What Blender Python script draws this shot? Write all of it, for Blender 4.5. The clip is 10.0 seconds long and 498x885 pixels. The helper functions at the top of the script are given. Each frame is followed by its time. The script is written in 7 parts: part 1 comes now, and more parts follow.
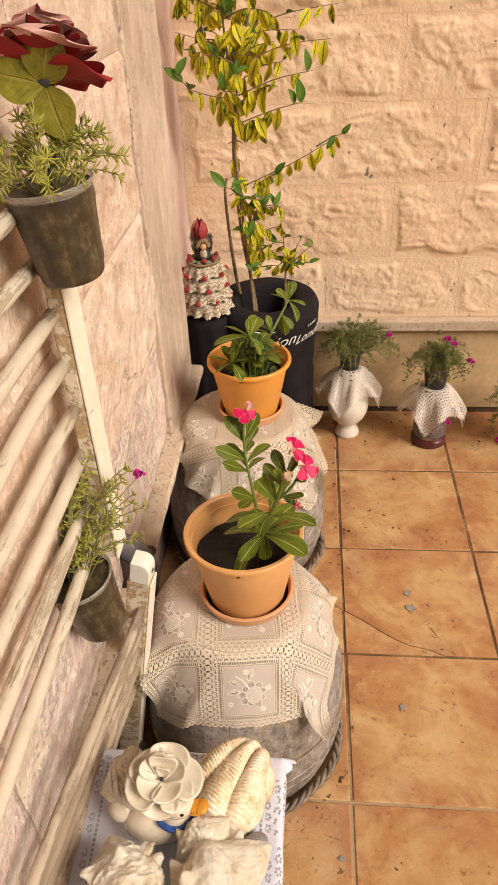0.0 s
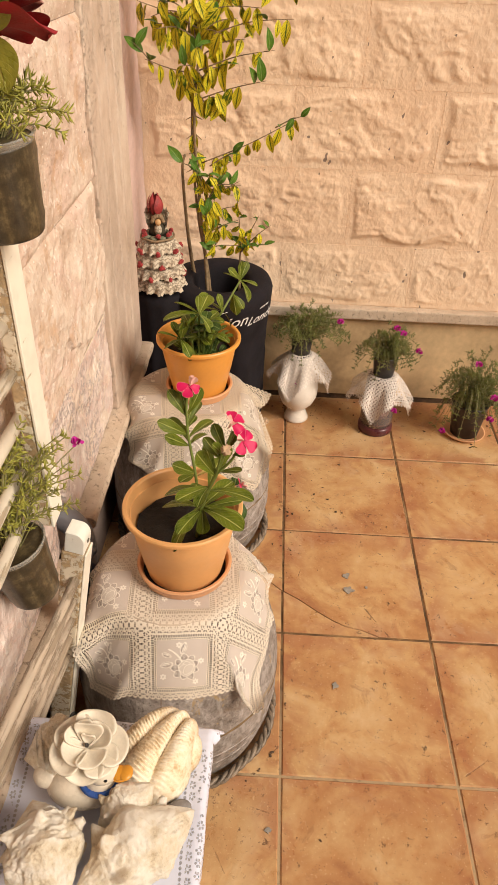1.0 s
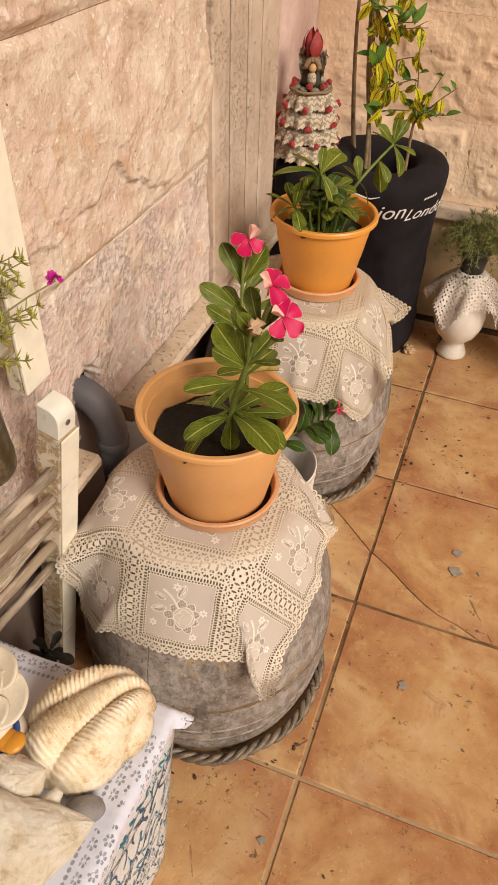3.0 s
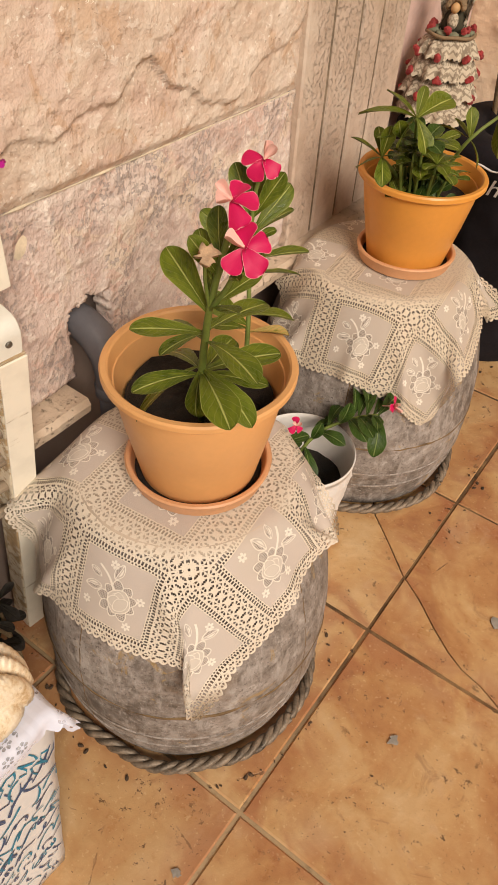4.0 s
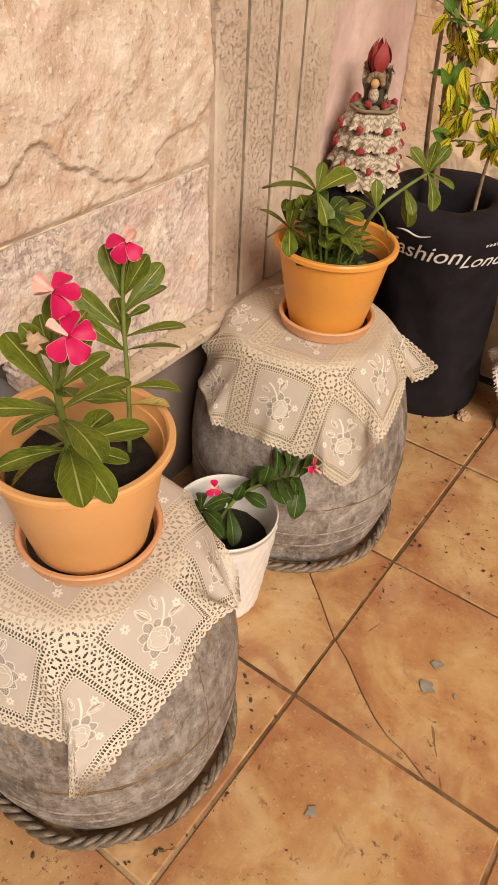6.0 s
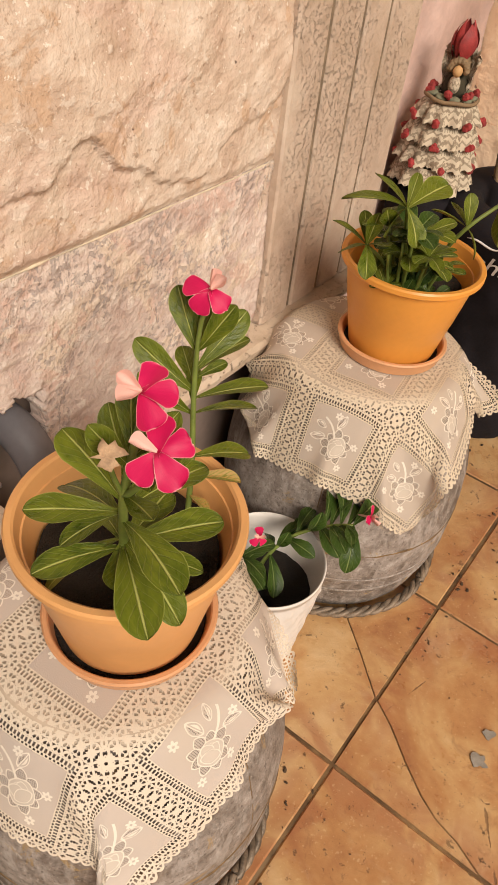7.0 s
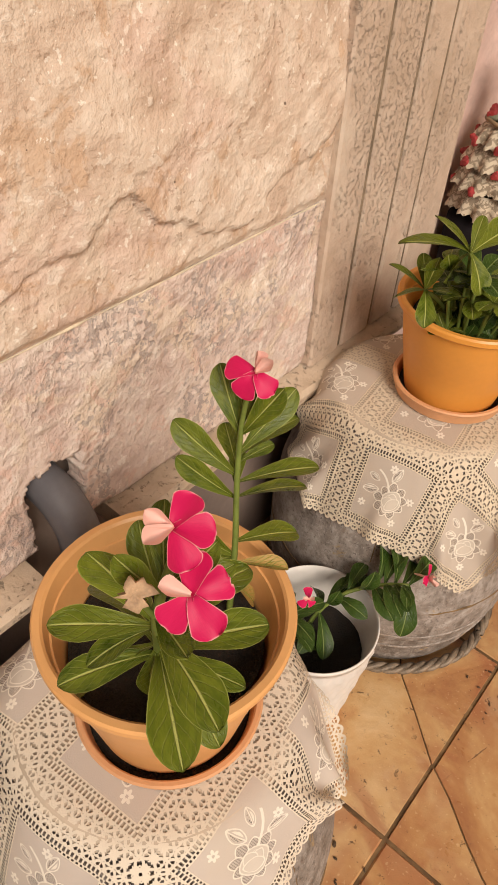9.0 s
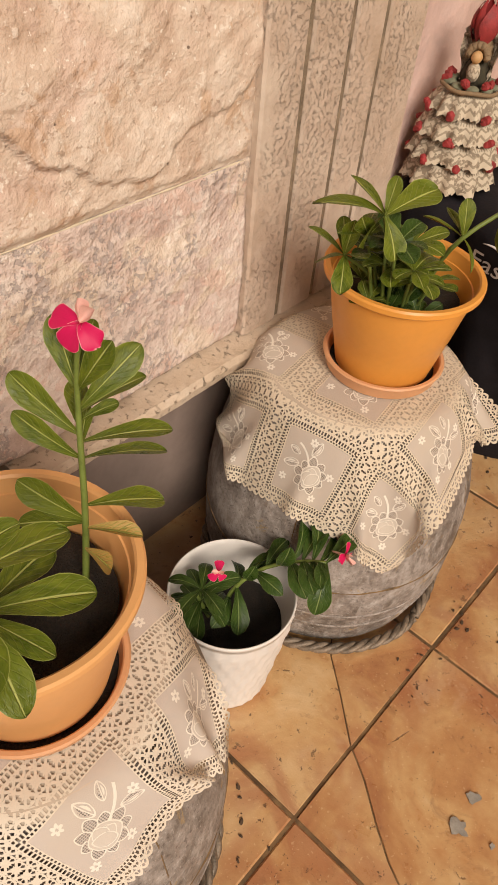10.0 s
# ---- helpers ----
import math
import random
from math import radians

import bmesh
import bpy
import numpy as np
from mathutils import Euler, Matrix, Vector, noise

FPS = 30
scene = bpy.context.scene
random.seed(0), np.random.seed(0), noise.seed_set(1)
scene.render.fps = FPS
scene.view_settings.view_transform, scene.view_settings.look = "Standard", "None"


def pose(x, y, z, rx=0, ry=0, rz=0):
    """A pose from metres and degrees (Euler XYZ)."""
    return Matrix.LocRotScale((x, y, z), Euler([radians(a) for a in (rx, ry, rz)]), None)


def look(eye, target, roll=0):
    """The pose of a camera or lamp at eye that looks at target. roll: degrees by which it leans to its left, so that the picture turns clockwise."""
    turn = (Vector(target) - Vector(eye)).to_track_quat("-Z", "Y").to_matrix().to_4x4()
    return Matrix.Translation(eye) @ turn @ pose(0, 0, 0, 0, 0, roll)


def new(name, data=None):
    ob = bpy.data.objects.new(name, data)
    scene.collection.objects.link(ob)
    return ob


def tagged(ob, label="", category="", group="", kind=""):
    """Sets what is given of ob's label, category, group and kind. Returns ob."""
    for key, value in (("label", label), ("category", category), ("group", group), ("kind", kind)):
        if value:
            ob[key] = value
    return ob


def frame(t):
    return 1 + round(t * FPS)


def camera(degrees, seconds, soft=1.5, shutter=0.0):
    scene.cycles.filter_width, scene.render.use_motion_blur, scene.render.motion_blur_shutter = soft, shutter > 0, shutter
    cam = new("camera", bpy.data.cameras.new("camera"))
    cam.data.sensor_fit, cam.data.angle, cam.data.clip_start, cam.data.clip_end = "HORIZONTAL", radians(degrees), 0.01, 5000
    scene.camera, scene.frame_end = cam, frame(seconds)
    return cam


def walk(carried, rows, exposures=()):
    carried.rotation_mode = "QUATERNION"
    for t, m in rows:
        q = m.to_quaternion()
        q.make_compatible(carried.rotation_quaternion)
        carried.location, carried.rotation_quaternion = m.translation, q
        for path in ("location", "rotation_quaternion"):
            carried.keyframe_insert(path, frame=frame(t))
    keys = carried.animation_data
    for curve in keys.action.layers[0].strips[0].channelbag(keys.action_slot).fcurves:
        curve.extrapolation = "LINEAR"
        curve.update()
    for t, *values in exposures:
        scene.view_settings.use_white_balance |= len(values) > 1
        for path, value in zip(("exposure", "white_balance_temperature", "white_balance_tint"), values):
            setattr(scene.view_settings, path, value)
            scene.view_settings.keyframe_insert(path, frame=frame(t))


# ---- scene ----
import collections
import functools

cam = camera(38.8, 10.0, 0.7)
PATH = [
    (0, (-0.083, -0.678, 1.29), (-0.254, 0.942, 0.13), -2.9),
    (0.5, (-0.061, -0.688, 1.246), (-0.185, 0.87, -0.003), -0.3),
    (1, (-0.062, -0.691, 1.278), (-0.105, 0.916, 0.088), 2.1),
    (1.5, (-0.059, -0.701, 1.262), (-0.113, 0.915, 0.086), 1.1),
    (2, (0.021, -0.652, 1.141), (-0.382, 0.811, -0.162), -1.0),
    (2.2, (0.055, -0.63, 1.136), (-0.378, 0.795, -0.199), -1.0),
    (3.3, (0.072, -0.377, 0.996), (-0.479, 0.993, -0.353), 4.3),
    (3.5, (0.094, -0.345, 0.964), (-0.513, 0.97, -0.415), 5.3),
    (4, (0.152, -0.279, 0.95), (-0.634, 0.927, -0.439), 4.5),
    (4.5, (0.186, -0.255, 0.95), (-0.668, 0.933, -0.414), 4.0),
    (5, (0.21, -0.238, 0.956), (-0.685, 0.936, -0.394), 3.3),
    (5.5, (0.256, -0.2, 0.97), (-0.578, 1.07, -0.33), 4.2),
    (6, (0.24, -0.201, 0.979), (-0.602, 1.072, -0.313), 3.7),
    (6.2, (0.22, -0.199, 0.977), (-0.674, 1.037, -0.316), 4.0),
    (7.3, (0.046, -0.101, 0.954), (-0.704, 1.145, -0.421), 8.6),
    (7.5, (0.042, -0.101, 0.95), (-0.708, 1.145, -0.424), 8.4),
    (8, (0.028, -0.102, 0.957), (-0.724, 1.126, -0.431), 7.0),
    (8.5, (0.017, -0.089, 0.972), (-0.756, 1.102, -0.438), 3.5),
    (9, (0.032, -0.059, 0.970), (-0.86, 1.106, -0.386), 4.3),
    (9.5, (0.078, -0.016, 0.958), (-0.835, 1.114, -0.417), 4.8),
    (10, (0.105, 0.022, 0.949), (-0.772, 1.147, -0.453), 6.1),
]
EXPOSURE = [(0, 0.28, 6800, 11), (1.5, 0.24, 6800, 11), (2.5, 0.12, 6750, 11), (4, 0.02, 6750, 11), (5, 0.02, 6780, 11), (6, 0.10, 6800, 11), (7.5, 0.09, 6750, 11), (10, 0.02, 6700, 11)]
walk(cam, [(t, look(eye, target, roll)) for t, eye, target, roll in PATH], EXPOSURE)

# ---- light: bright hazy daylight from above and from the open side of the terrace ----
world = bpy.data.worlds.new("sky")
scene.world = world
world.use_nodes = True
sky = world.node_tree.nodes.new("ShaderNodeTexSky")
sky.sky_type, sky.sun_disc = "NISHITA", False
sky.sun_elevation, sky.sun_rotation = radians(35), radians(121)
background = world.node_tree.nodes["Background"]
background.inputs["Strength"].default_value = 0.019
world.node_tree.links.new(sky.outputs["Color"], background.inputs["Color"])
sun = new("sun", bpy.data.lights.new("sun", "SUN"))
sun.data.energy, sun.data.angle, sun.data.color = 3.5, radians(30), (1.0, 0.9, 0.78)
sun.matrix_world = look((2.5, -1.5, 2.05), (0, 0, 0))

# ---- helpers for meshes and materials ----
class Val:
    """A float socket of a node tree, with arithmetic."""

    def __init__(self, mat, socket):
        self.mat, self.socket = mat, socket

    def op(self, kind, *others):
        return self.mat.math(kind, self, *others)

    def __add__(self, o): return self.op("ADD", o)
    def __radd__(self, o): return self.op("ADD", o)
    def __sub__(self, o): return self.op("SUBTRACT", o)
    def __rsub__(self, o): return self.mat.math("SUBTRACT", o, self)
    def __mul__(self, o): return self.op("MULTIPLY", o)
    def __rmul__(self, o): return self.op("MULTIPLY", o)
    def __truediv__(self, o): return self.op("DIVIDE", o)
    def less(self, o): return self.op("LESS_THAN", o)
    def more(self, o): return self.op("GREATER_THAN", o)
    def low(self, o): return self.op("MINIMUM", o)
    def high(self, o): return self.op("MAXIMUM", o)
    def power(self, o): return self.op("POWER", o)
    def mag(self): return self.op("ABSOLUTE")
    def sine(self): return self.op("SINE")
    def part(self): return self.op("FRACT")
    def floor(self): return self.op("FLOOR")
    def root(self): return self.op("SQRT")

    def ease(self, a, b, to_a=0.0, to_b=1.0):
        node = self.mat.node("ShaderNodeMapRange")
        node.interpolation_type = "SMOOTHSTEP"
        self.mat.feed(node.inputs["Value"], self)
        for key, value in (("From Min", a), ("From Max", b), ("To Min", to_a), ("To Max", to_b)):
            node.inputs[key].default_value = value
        return Val(self.mat, node.outputs["Result"])


class Mat:
    """A node material round one Principled shader."""

    def __init__(self, name, rough=0.6, metal=0.0, spec=0.5):
        self.m = bpy.data.materials.new(name)
        self.m.use_nodes = True
        self.tree = self.m.node_tree
        self.shader = self.tree.nodes["Principled BSDF"]
        self.shader.inputs["Roughness"].default_value = rough
        self.shader.inputs["Metallic"].default_value = metal
        self.shader.inputs["Specular IOR Level"].default_value = spec

    def node(self, kind):
        return self.tree.nodes.new(kind)

    def feed(self, socket, value):
        if isinstance(value, Val):
            self.tree.links.new(value.socket, socket)
        elif isinstance(value, bpy.types.NodeSocket):
            self.tree.links.new(value, socket)
        elif isinstance(value, (tuple, list)) and len(value) == 3 and len(socket.default_value) == 4:
            socket.default_value = (*value, 1)
        else:
            socket.default_value = value

    def math(self, kind, *values):
        node = self.node("ShaderNodeMath")
        node.operation = kind
        for socket, value in zip(node.inputs, values):
            self.feed(socket, value)
        return Val(self, node.outputs[0])

    def coord(self, kind="Object", scale=(1, 1, 1), vary=0.0):
        socket = self.node("ShaderNodeTexCoord").outputs[kind]
        node = self.node("ShaderNodeMapping")
        self.feed(node.inputs["Vector"], socket)
        node.inputs["Scale"].default_value = scale
        if vary:
            info = self.node("ShaderNodeObjectInfo")
            shift = self.node("ShaderNodeVectorMath")
            shift.operation = "SCALE"
            shift.inputs[0].default_value = (1, 1.7, 2.3)
            self.tree.links.new((Val(self, info.outputs["Random"]) * vary).socket, shift.inputs["Scale"])
            self.tree.links.new(shift.outputs[0], node.inputs["Location"])
        return node.outputs[0]

    def axes(self, vector):
        node = self.node("ShaderNodeSeparateXYZ")
        self.feed(node.inputs[0], vector)
        return [Val(self, o) for o in node.outputs]

    def random(self):
        return Val(self, self.node("ShaderNodeObjectInfo").outputs["Random"])

    def noise(self, vector, scale, detail=4, rough=0.55, warp=0.0):
        node = self.node("ShaderNodeTexNoise")
        self.feed(node.inputs["Vector"], vector)
        for key, value in (("Scale", scale), ("Detail", detail), ("Roughness", rough), ("Distortion", warp)):
            node.inputs[key].default_value = value
        return Val(self, node.outputs["Fac"])

    def cells(self, vector, scale, feature="F1", edge=False):
        node = self.node("ShaderNodeTexVoronoi")
        node.feature = "DISTANCE_TO_EDGE" if edge else feature
        self.feed(node.inputs["Vector"], vector)
        node.inputs["Scale"].default_value = scale
        return Val(self, node.outputs["Distance"])

    def ramp(self, fac, *stops):
        node = self.node("ShaderNodeValToRGB")
        self.feed(node.inputs[0], fac)
        marks = node.color_ramp.elements
        while len(marks) < len(stops):
            marks.new(0.5)
        for mark, (at, colour) in zip(marks, stops):
            mark.position, mark.color = at, (*colour, 1)
        return node.outputs[0]

    def mix(self, fac, a, b, blend="MIX"):
        node = self.node("ShaderNodeMix")
        node.data_type, node.blend_type = "RGBA", blend
        self.feed(node.inputs[0], fac)
        self.feed(node.inputs[6], a)
        self.feed(node.inputs[7], b)
        return node.outputs[2]

    def put(self, **values):
        for key, value in values.items():
            self.feed(self.shader.inputs[key.replace("_", " ")], value)
        return self

    def bump(self, height, depth=0.001, strength=1.0):
        node = self.node("ShaderNodeBump")
        node.inputs["Strength"].default_value = strength
        node.inputs["Distance"].default_value = depth
        self.feed(node.inputs["Height"], height)
        self.tree.links.new(node.outputs[0], self.shader.inputs["Normal"])
        return self


def shade(bm, on=True):
    for f in bm.faces:
        f.smooth = on
    return bm


def mesh(name, bm, *materials):
    data = bpy.data.meshes.new(name)
    bm.to_mesh(data)
    bm.free()
    for m in materials:
        data.materials.append(m.m)
    return data


def part(name, bm, material, parent, label="", at=None, kind=""):
    """One mesh object under a thing or a part."""
    data = bm if isinstance(bm, bpy.types.Mesh) else mesh(name, bm, material)
    ob = new(name, data)
    ob.parent = parent
    if at is not None:
        ob.matrix_basis = at
    return tagged(ob, label, kind=kind)


def thing(name, at, label, category, group="", kind=""):
    """A top-level Empty at the base of a thing."""
    ob = new(name)
    ob.empty_display_size = 0.02
    ob.matrix_basis = at if isinstance(at, Matrix) else Matrix.Translation(at)
    return tagged(ob, label, category, group, kind)


def lathe(profile, seg=64, bm=None, wobble=0.0, seed=0.0):
    """A surface of revolution about z from (radius, height) pairs."""
    bm = bm or bmesh.new()
    rings = []
    for r, z in profile:
        if r < 1e-6:
            rings.append([bm.verts.new((0, 0, z))])
            continue
        ring = []
        for k in range(seg):
            a = 2 * math.pi * k / seg
            q = r * (1 + wobble * noise.noise((3 * math.cos(a) + seed, 3 * math.sin(a), 8 * z)))
            ring.append(bm.verts.new((q * math.cos(a), q * math.sin(a), z)))
        rings.append(ring)
    for a, b in zip(rings, rings[1:]):
        if len(a) == 1 and len(b) == 1:
            continue
        for k in range(seg):
            j = (k + 1) % seg
            if len(a) == 1:
                bm.faces.new((a[0], b[j], b[k]))
            elif len(b) == 1:
                bm.faces.new((a[k], a[j], b[0]))
            else:
                bm.faces.new((a[k], a[j], b[j], b[k]))
    bmesh.ops.recalc_face_normals(bm, faces=bm.faces)
    return shade(bm)


def tube(points, radii, seg=8, bm=None, caps=True, closed=False):
    """A round tube along points; radii is one number or one for each point."""
    bm = bm or bmesh.new()
    pts = [Vector(p) for p in points]
    if isinstance(radii, (int, float)):
        radii = [radii] * len(pts)
    rings, side = [], None
    for k, p in enumerate(pts):
        if closed:
            way = (pts[(k + 1) % len(pts)] - pts[k - 1]).normalized()
        else:
            way = (pts[min(k + 1, len(pts) - 1)] - pts[max(k - 1, 0)]).normalized()
        if side is None:
            side = way.orthogonal().normalized()
        side = (side - way * side.dot(way)).normalized()
        up = way.cross(side)
        rings.append([bm.verts.new(p + radii[k] * (math.cos(a) * side + math.sin(a) * up)) for a in (2 * math.pi * i / seg for i in range(seg))])
    for a, b in zip(rings, rings[1:] + (rings[:1] if closed else [])):
        for k in range(seg):
            bm.faces.new((a[k], a[(k + 1) % seg], b[(k + 1) % seg], b[k])).smooth = True
    if caps and not closed:
        bm.faces.new(rings[0][::-1])
        bm.faces.new(rings[-1])
    return bm


def slab(lo, hi, bevel=0.0, seg=2, bm=None):
    """An axis-aligned block between two corners with rounded edges."""
    own = bmesh.new()
    bmesh.ops.create_cube(own, size=1)
    lo, hi = Vector(lo), Vector(hi)
    for v in own.verts:
        v.co = Vector((lo[i] + (v.co[i] + 0.5) * (hi[i] - lo[i]) for i in range(3)))
    if bevel:
        bmesh.ops.bevel(own, geom=own.edges[:], offset=bevel, segments=seg, affect="EDGES", profile=0.5)
    if bm is None:
        return own
    data = bpy.data.meshes.new("joined")
    own.to_mesh(data)
    own.free()
    bm.from_mesh(data)
    bpy.data.meshes.remove(data)
    return bm


def prism(outline, z0, z1, bevel=0.0):
    """A flat plate with any outline of (x, y)."""
    bm = bmesh.new()
    low = [bm.verts.new((x, y, z0)) for x, y in outline]
    top = [bm.verts.new((x, y, z1)) for x, y in outline]
    n = len(outline)
    bm.faces.new(top)
    bm.faces.new(low[::-1])
    for k in range(n):
        bm.faces.new((low[k], low[(k + 1) % n], top[(k + 1) % n], top[k]))
    bmesh.ops.recalc_face_normals(bm, faces=bm.faces)
    if bevel:
        rim = [e for e in bm.edges if all(v in top for v in e.verts)]
        bmesh.ops.bevel(bm, geom=rim, offset=bevel, segments=1, affect="EDGES")
    return bm


def spline(points, n):
    """n + 1 points along a smooth curve through the given ones."""
    pts = [Vector(p) for p in points]
    out = []
    for k in range(n + 1):
        u = k / n * (len(pts) - 1)
        i = min(int(u), len(pts) - 2)
        f = u - i
        a, b = pts[i], pts[i + 1]
        before, after = pts[max(i - 1, 0)], pts[min(i + 2, len(pts) - 1)]
        ta, tb = (b - before) / 2, (after - a) / 2
        out.append((2 * f**3 - 3 * f**2 + 1) * a + (f**3 - 2 * f**2 + f) * ta + (3 * f**2 - 2 * f**3) * b + (f**3 - f**2) * tb)
    return out


def drape(wide, deep, n, m, start, collide, steps=220, rounds=10, bend=0.25, drag=0.96, fall=0.00012, starch=0.0, reach=6):
    """Lets a cloth of wide x deep metres, a grid of n x m, fall on what collide() keeps it out of. start: its pose."""
    us, vs = np.meshgrid(np.linspace(-wide / 2, wide / 2, n), np.linspace(-deep / 2, deep / 2, m), indexing="ij")
    flat = np.stack([us, vs, 0 * us], -1)
    turn = np.array(start.to_3x3())
    pos = flat @ turn.T + np.array(start.translation)
    du, dv = wide / (n - 1), deep / (m - 1)
    diag = math.hypot(du, dv)
    old = pos.copy()

    def pull(a, b, rest, k):
        d = b - a
        long = np.linalg.norm(d, axis=-1, keepdims=True) + 1e-9
        c = 0.5 * k * d * (1 - rest / long)
        a += c
        b -= c

    for _ in range(steps):
        move = (pos - old) * drag
        old = pos.copy()
        pos = pos + move
        pos[..., 2] -= fall
        for _ in range(rounds):
            for o in (0, 1):
                e = (n - o) // 2 * 2
                pull(pos[o : o + e : 2], pos[o + 1 : o + e : 2], du, 1.0)
                e = (m - o) // 2 * 2
                pull(pos[:, o : o + e : 2], pos[:, o + 1 : o + e : 2], dv, 1.0)
            for o in (0, 1):
                e = (n - o) // 2 * 2
                pull(pos[o : o + e : 2, :-1], pos[o + 1 : o + e : 2, 1:], diag, 0.35)
                pull(pos[o : o + e : 2, 1:], pos[o + 1 : o + e : 2, :-1], diag, 0.35)
            for o in (0, 1, 2, 3):
                a, b = pos[o : n - 2 : 4], pos[o + 2 : n : 4]
                pull(a[: len(b)], b, 2 * du, bend)
                a, b = pos[:, o : m - 2 : 4], pos[:, o + 2 : m : 4]
                pull(a[:, : b.shape[1]], b, 2 * dv, bend)
            if starch:
                for o in range(2 * reach):
                    a, b = pos[o : n - reach : 2 * reach], pos[o + reach : n : 2 * reach]
                    pull(a[: len(b)], b, reach * du, starch)
                    a, b = pos[:, o : m - reach : 2 * reach], pos[:, o + reach : m : 2 * reach]
                    pull(a[:, : b.shape[1]], b, reach * dv, starch)
            hit = collide(pos)
        old[hit] = old[hit] * 0.1 + pos[hit] * 0.9
    return pos


def cloth(pos, repeat=1.0):
    """The mesh of a draped grid, with a UV that counts repeats across it."""
    n, m, _ = pos.shape
    bm = bmesh.new()
    layer = bm.loops.layers.uv.new("UVMap")
    rows = [[bm.verts.new(pos[i, j]) for j in range(m)] for i in range(n)]
    for i in range(n - 1):
        for j in range(m - 1):
            f = bm.faces.new((rows[i][j], rows[i + 1][j], rows[i + 1][j + 1], rows[i][j + 1]))
            f.smooth = True
            for loop, (a, b) in zip(f.loops, ((i, j), (i + 1, j), (i + 1, j + 1), (i, j + 1))):
                loop[layer].uv = (repeat * a / (n - 1), repeat * b / (m - 1))
    return bm

# ---- materials ----
def plain(name, colour, rough=0.5, spread=0.12, scale=30, relief=0.0, metal=0.0, spec=0.5, vary=3.0):
    """A surface of one colour with soft blotches, fine grain and a little relief."""
    m = Mat(name, rough, metal, spec)
    at = m.coord(vary=vary)
    big, fine = m.noise(at, scale, 3), m.noise(at, scale * 9, 3)
    tone = big * 0.7 + fine * 0.3
    dark = tuple(c * (1 - spread * 1.6) for c in colour)
    light = tuple(min(1, c * (1 + spread)) for c in colour)
    m.put(Base_Color=m.ramp(tone, (0.3, dark), (0.7, light)), Roughness=big.ease(0.3, 0.7, rough - 0.08, min(1, rough + 0.08)))
    if relief:
        m.bump(fine * 0.6 + big, relief)
    return m


def tile_material():
    """Hand-made terracotta, ochre in the middle and redder to the edges, scuffed and grimy."""
    m = Mat("terracotta_tile", 0.42)
    at = m.coord(vary=40)
    big, mid, fine = m.noise(at, 6, 4, 0.6, 0.8), m.noise(at, 26, 6, 0.68), m.noise(at, 260, 4, 0.7)
    base = m.ramp(big * 0.72 + mid * 0.28, (0.33, (0.37, 0.160, 0.070)), (0.43, (0.50, 0.260, 0.108)), (0.53, (0.60, 0.370, 0.170)), (0.66, (0.68, 0.475, 0.255)))
    x, y, z = m.axes(m.coord())
    rim = x.mag().high(y.mag()).ease(0.085, 0.160)
    base = m.mix(rim * m.noise(at, 9, 4, 0.6, 1.0).ease(0.38, 0.60) * 0.65, base, (0.36, 0.125, 0.06))
    pale = m.noise(at, 11, 5, 0.7, 0.6).ease(0.57, 0.70)
    base = m.mix(pale * 0.4, base, (0.58, 0.39, 0.24))
    stain = m.noise(at, 15, 6, 0.75, 1.2).ease(0.58, 0.68)
    base = m.mix(stain * 0.38, base, (0.25, 0.11, 0.052))
    grit = m.noise(at, 62, 5, 0.75).ease(0.615, 0.65) * m.noise(at, 8, 3).ease(0.40, 0.58)
    base = m.mix(grit * 0.8, base, (0.065, 0.038, 0.022))
    hair = m.cells(m.coord(vary=40), 6.5, edge=True) + m.noise(at, 40, 5, 0.7) * 0.10
    hair = hair.ease(0.052, 0.046) * m.noise(at, 5, 3).ease(0.56, 0.64)
    base = m.mix(hair * 0.65, base, (0.12, 0.065, 0.035))
    base = m.mix(m.random() * 0.25, base, (0.42, 0.19, 0.085))
    specks = m.noise(at, 210, 2, 0.5)
    base = m.mix(specks.ease(0.72, 0.74) * 0.6, base, (0.10, 0.055, 0.03))
    base = m.mix(specks.ease(0.33, 0.31) * 0.35, base, (0.72, 0.52, 0.30))
    m.put(Base_Color=base, Roughness=mid.ease(0.3, 0.7, 0.26, 0.55))
    return m.bump(big * 3 + mid * 0.9 + fine * 0.15 - grit * 0.3 - hair * 0.5, 0.0014)


def grout_material():
    m = Mat("grout", 0.9)
    at = m.coord()
    big, mid, fine = m.noise(at, 3.0, 3), m.noise(at, 22, 4, 0.7), m.noise(at, 160, 4)
    base = m.ramp(big * 0.6 + mid * 0.4, (0.40, (0.055, 0.030, 0.014)), (0.49, (0.15, 0.085, 0.038)), (0.56, (0.30, 0.185, 0.085)), (0.66, (0.48, 0.34, 0.19)))
    base = m.mix(fine * 0.5, base, (0.13, 0.075, 0.034))
    # swept paler away from the wall, where less dirt gathers
    x, y, z = m.axes(at)
    swept = (y + big * 0.5).ease(0.55, 0.20) * mid.ease(0.28, 0.48)
    base = m.mix(swept * 0.8, base, (0.50, 0.36, 0.21))
    m.put(Base_Color=base)
    return m.bump(fine, 0.001)


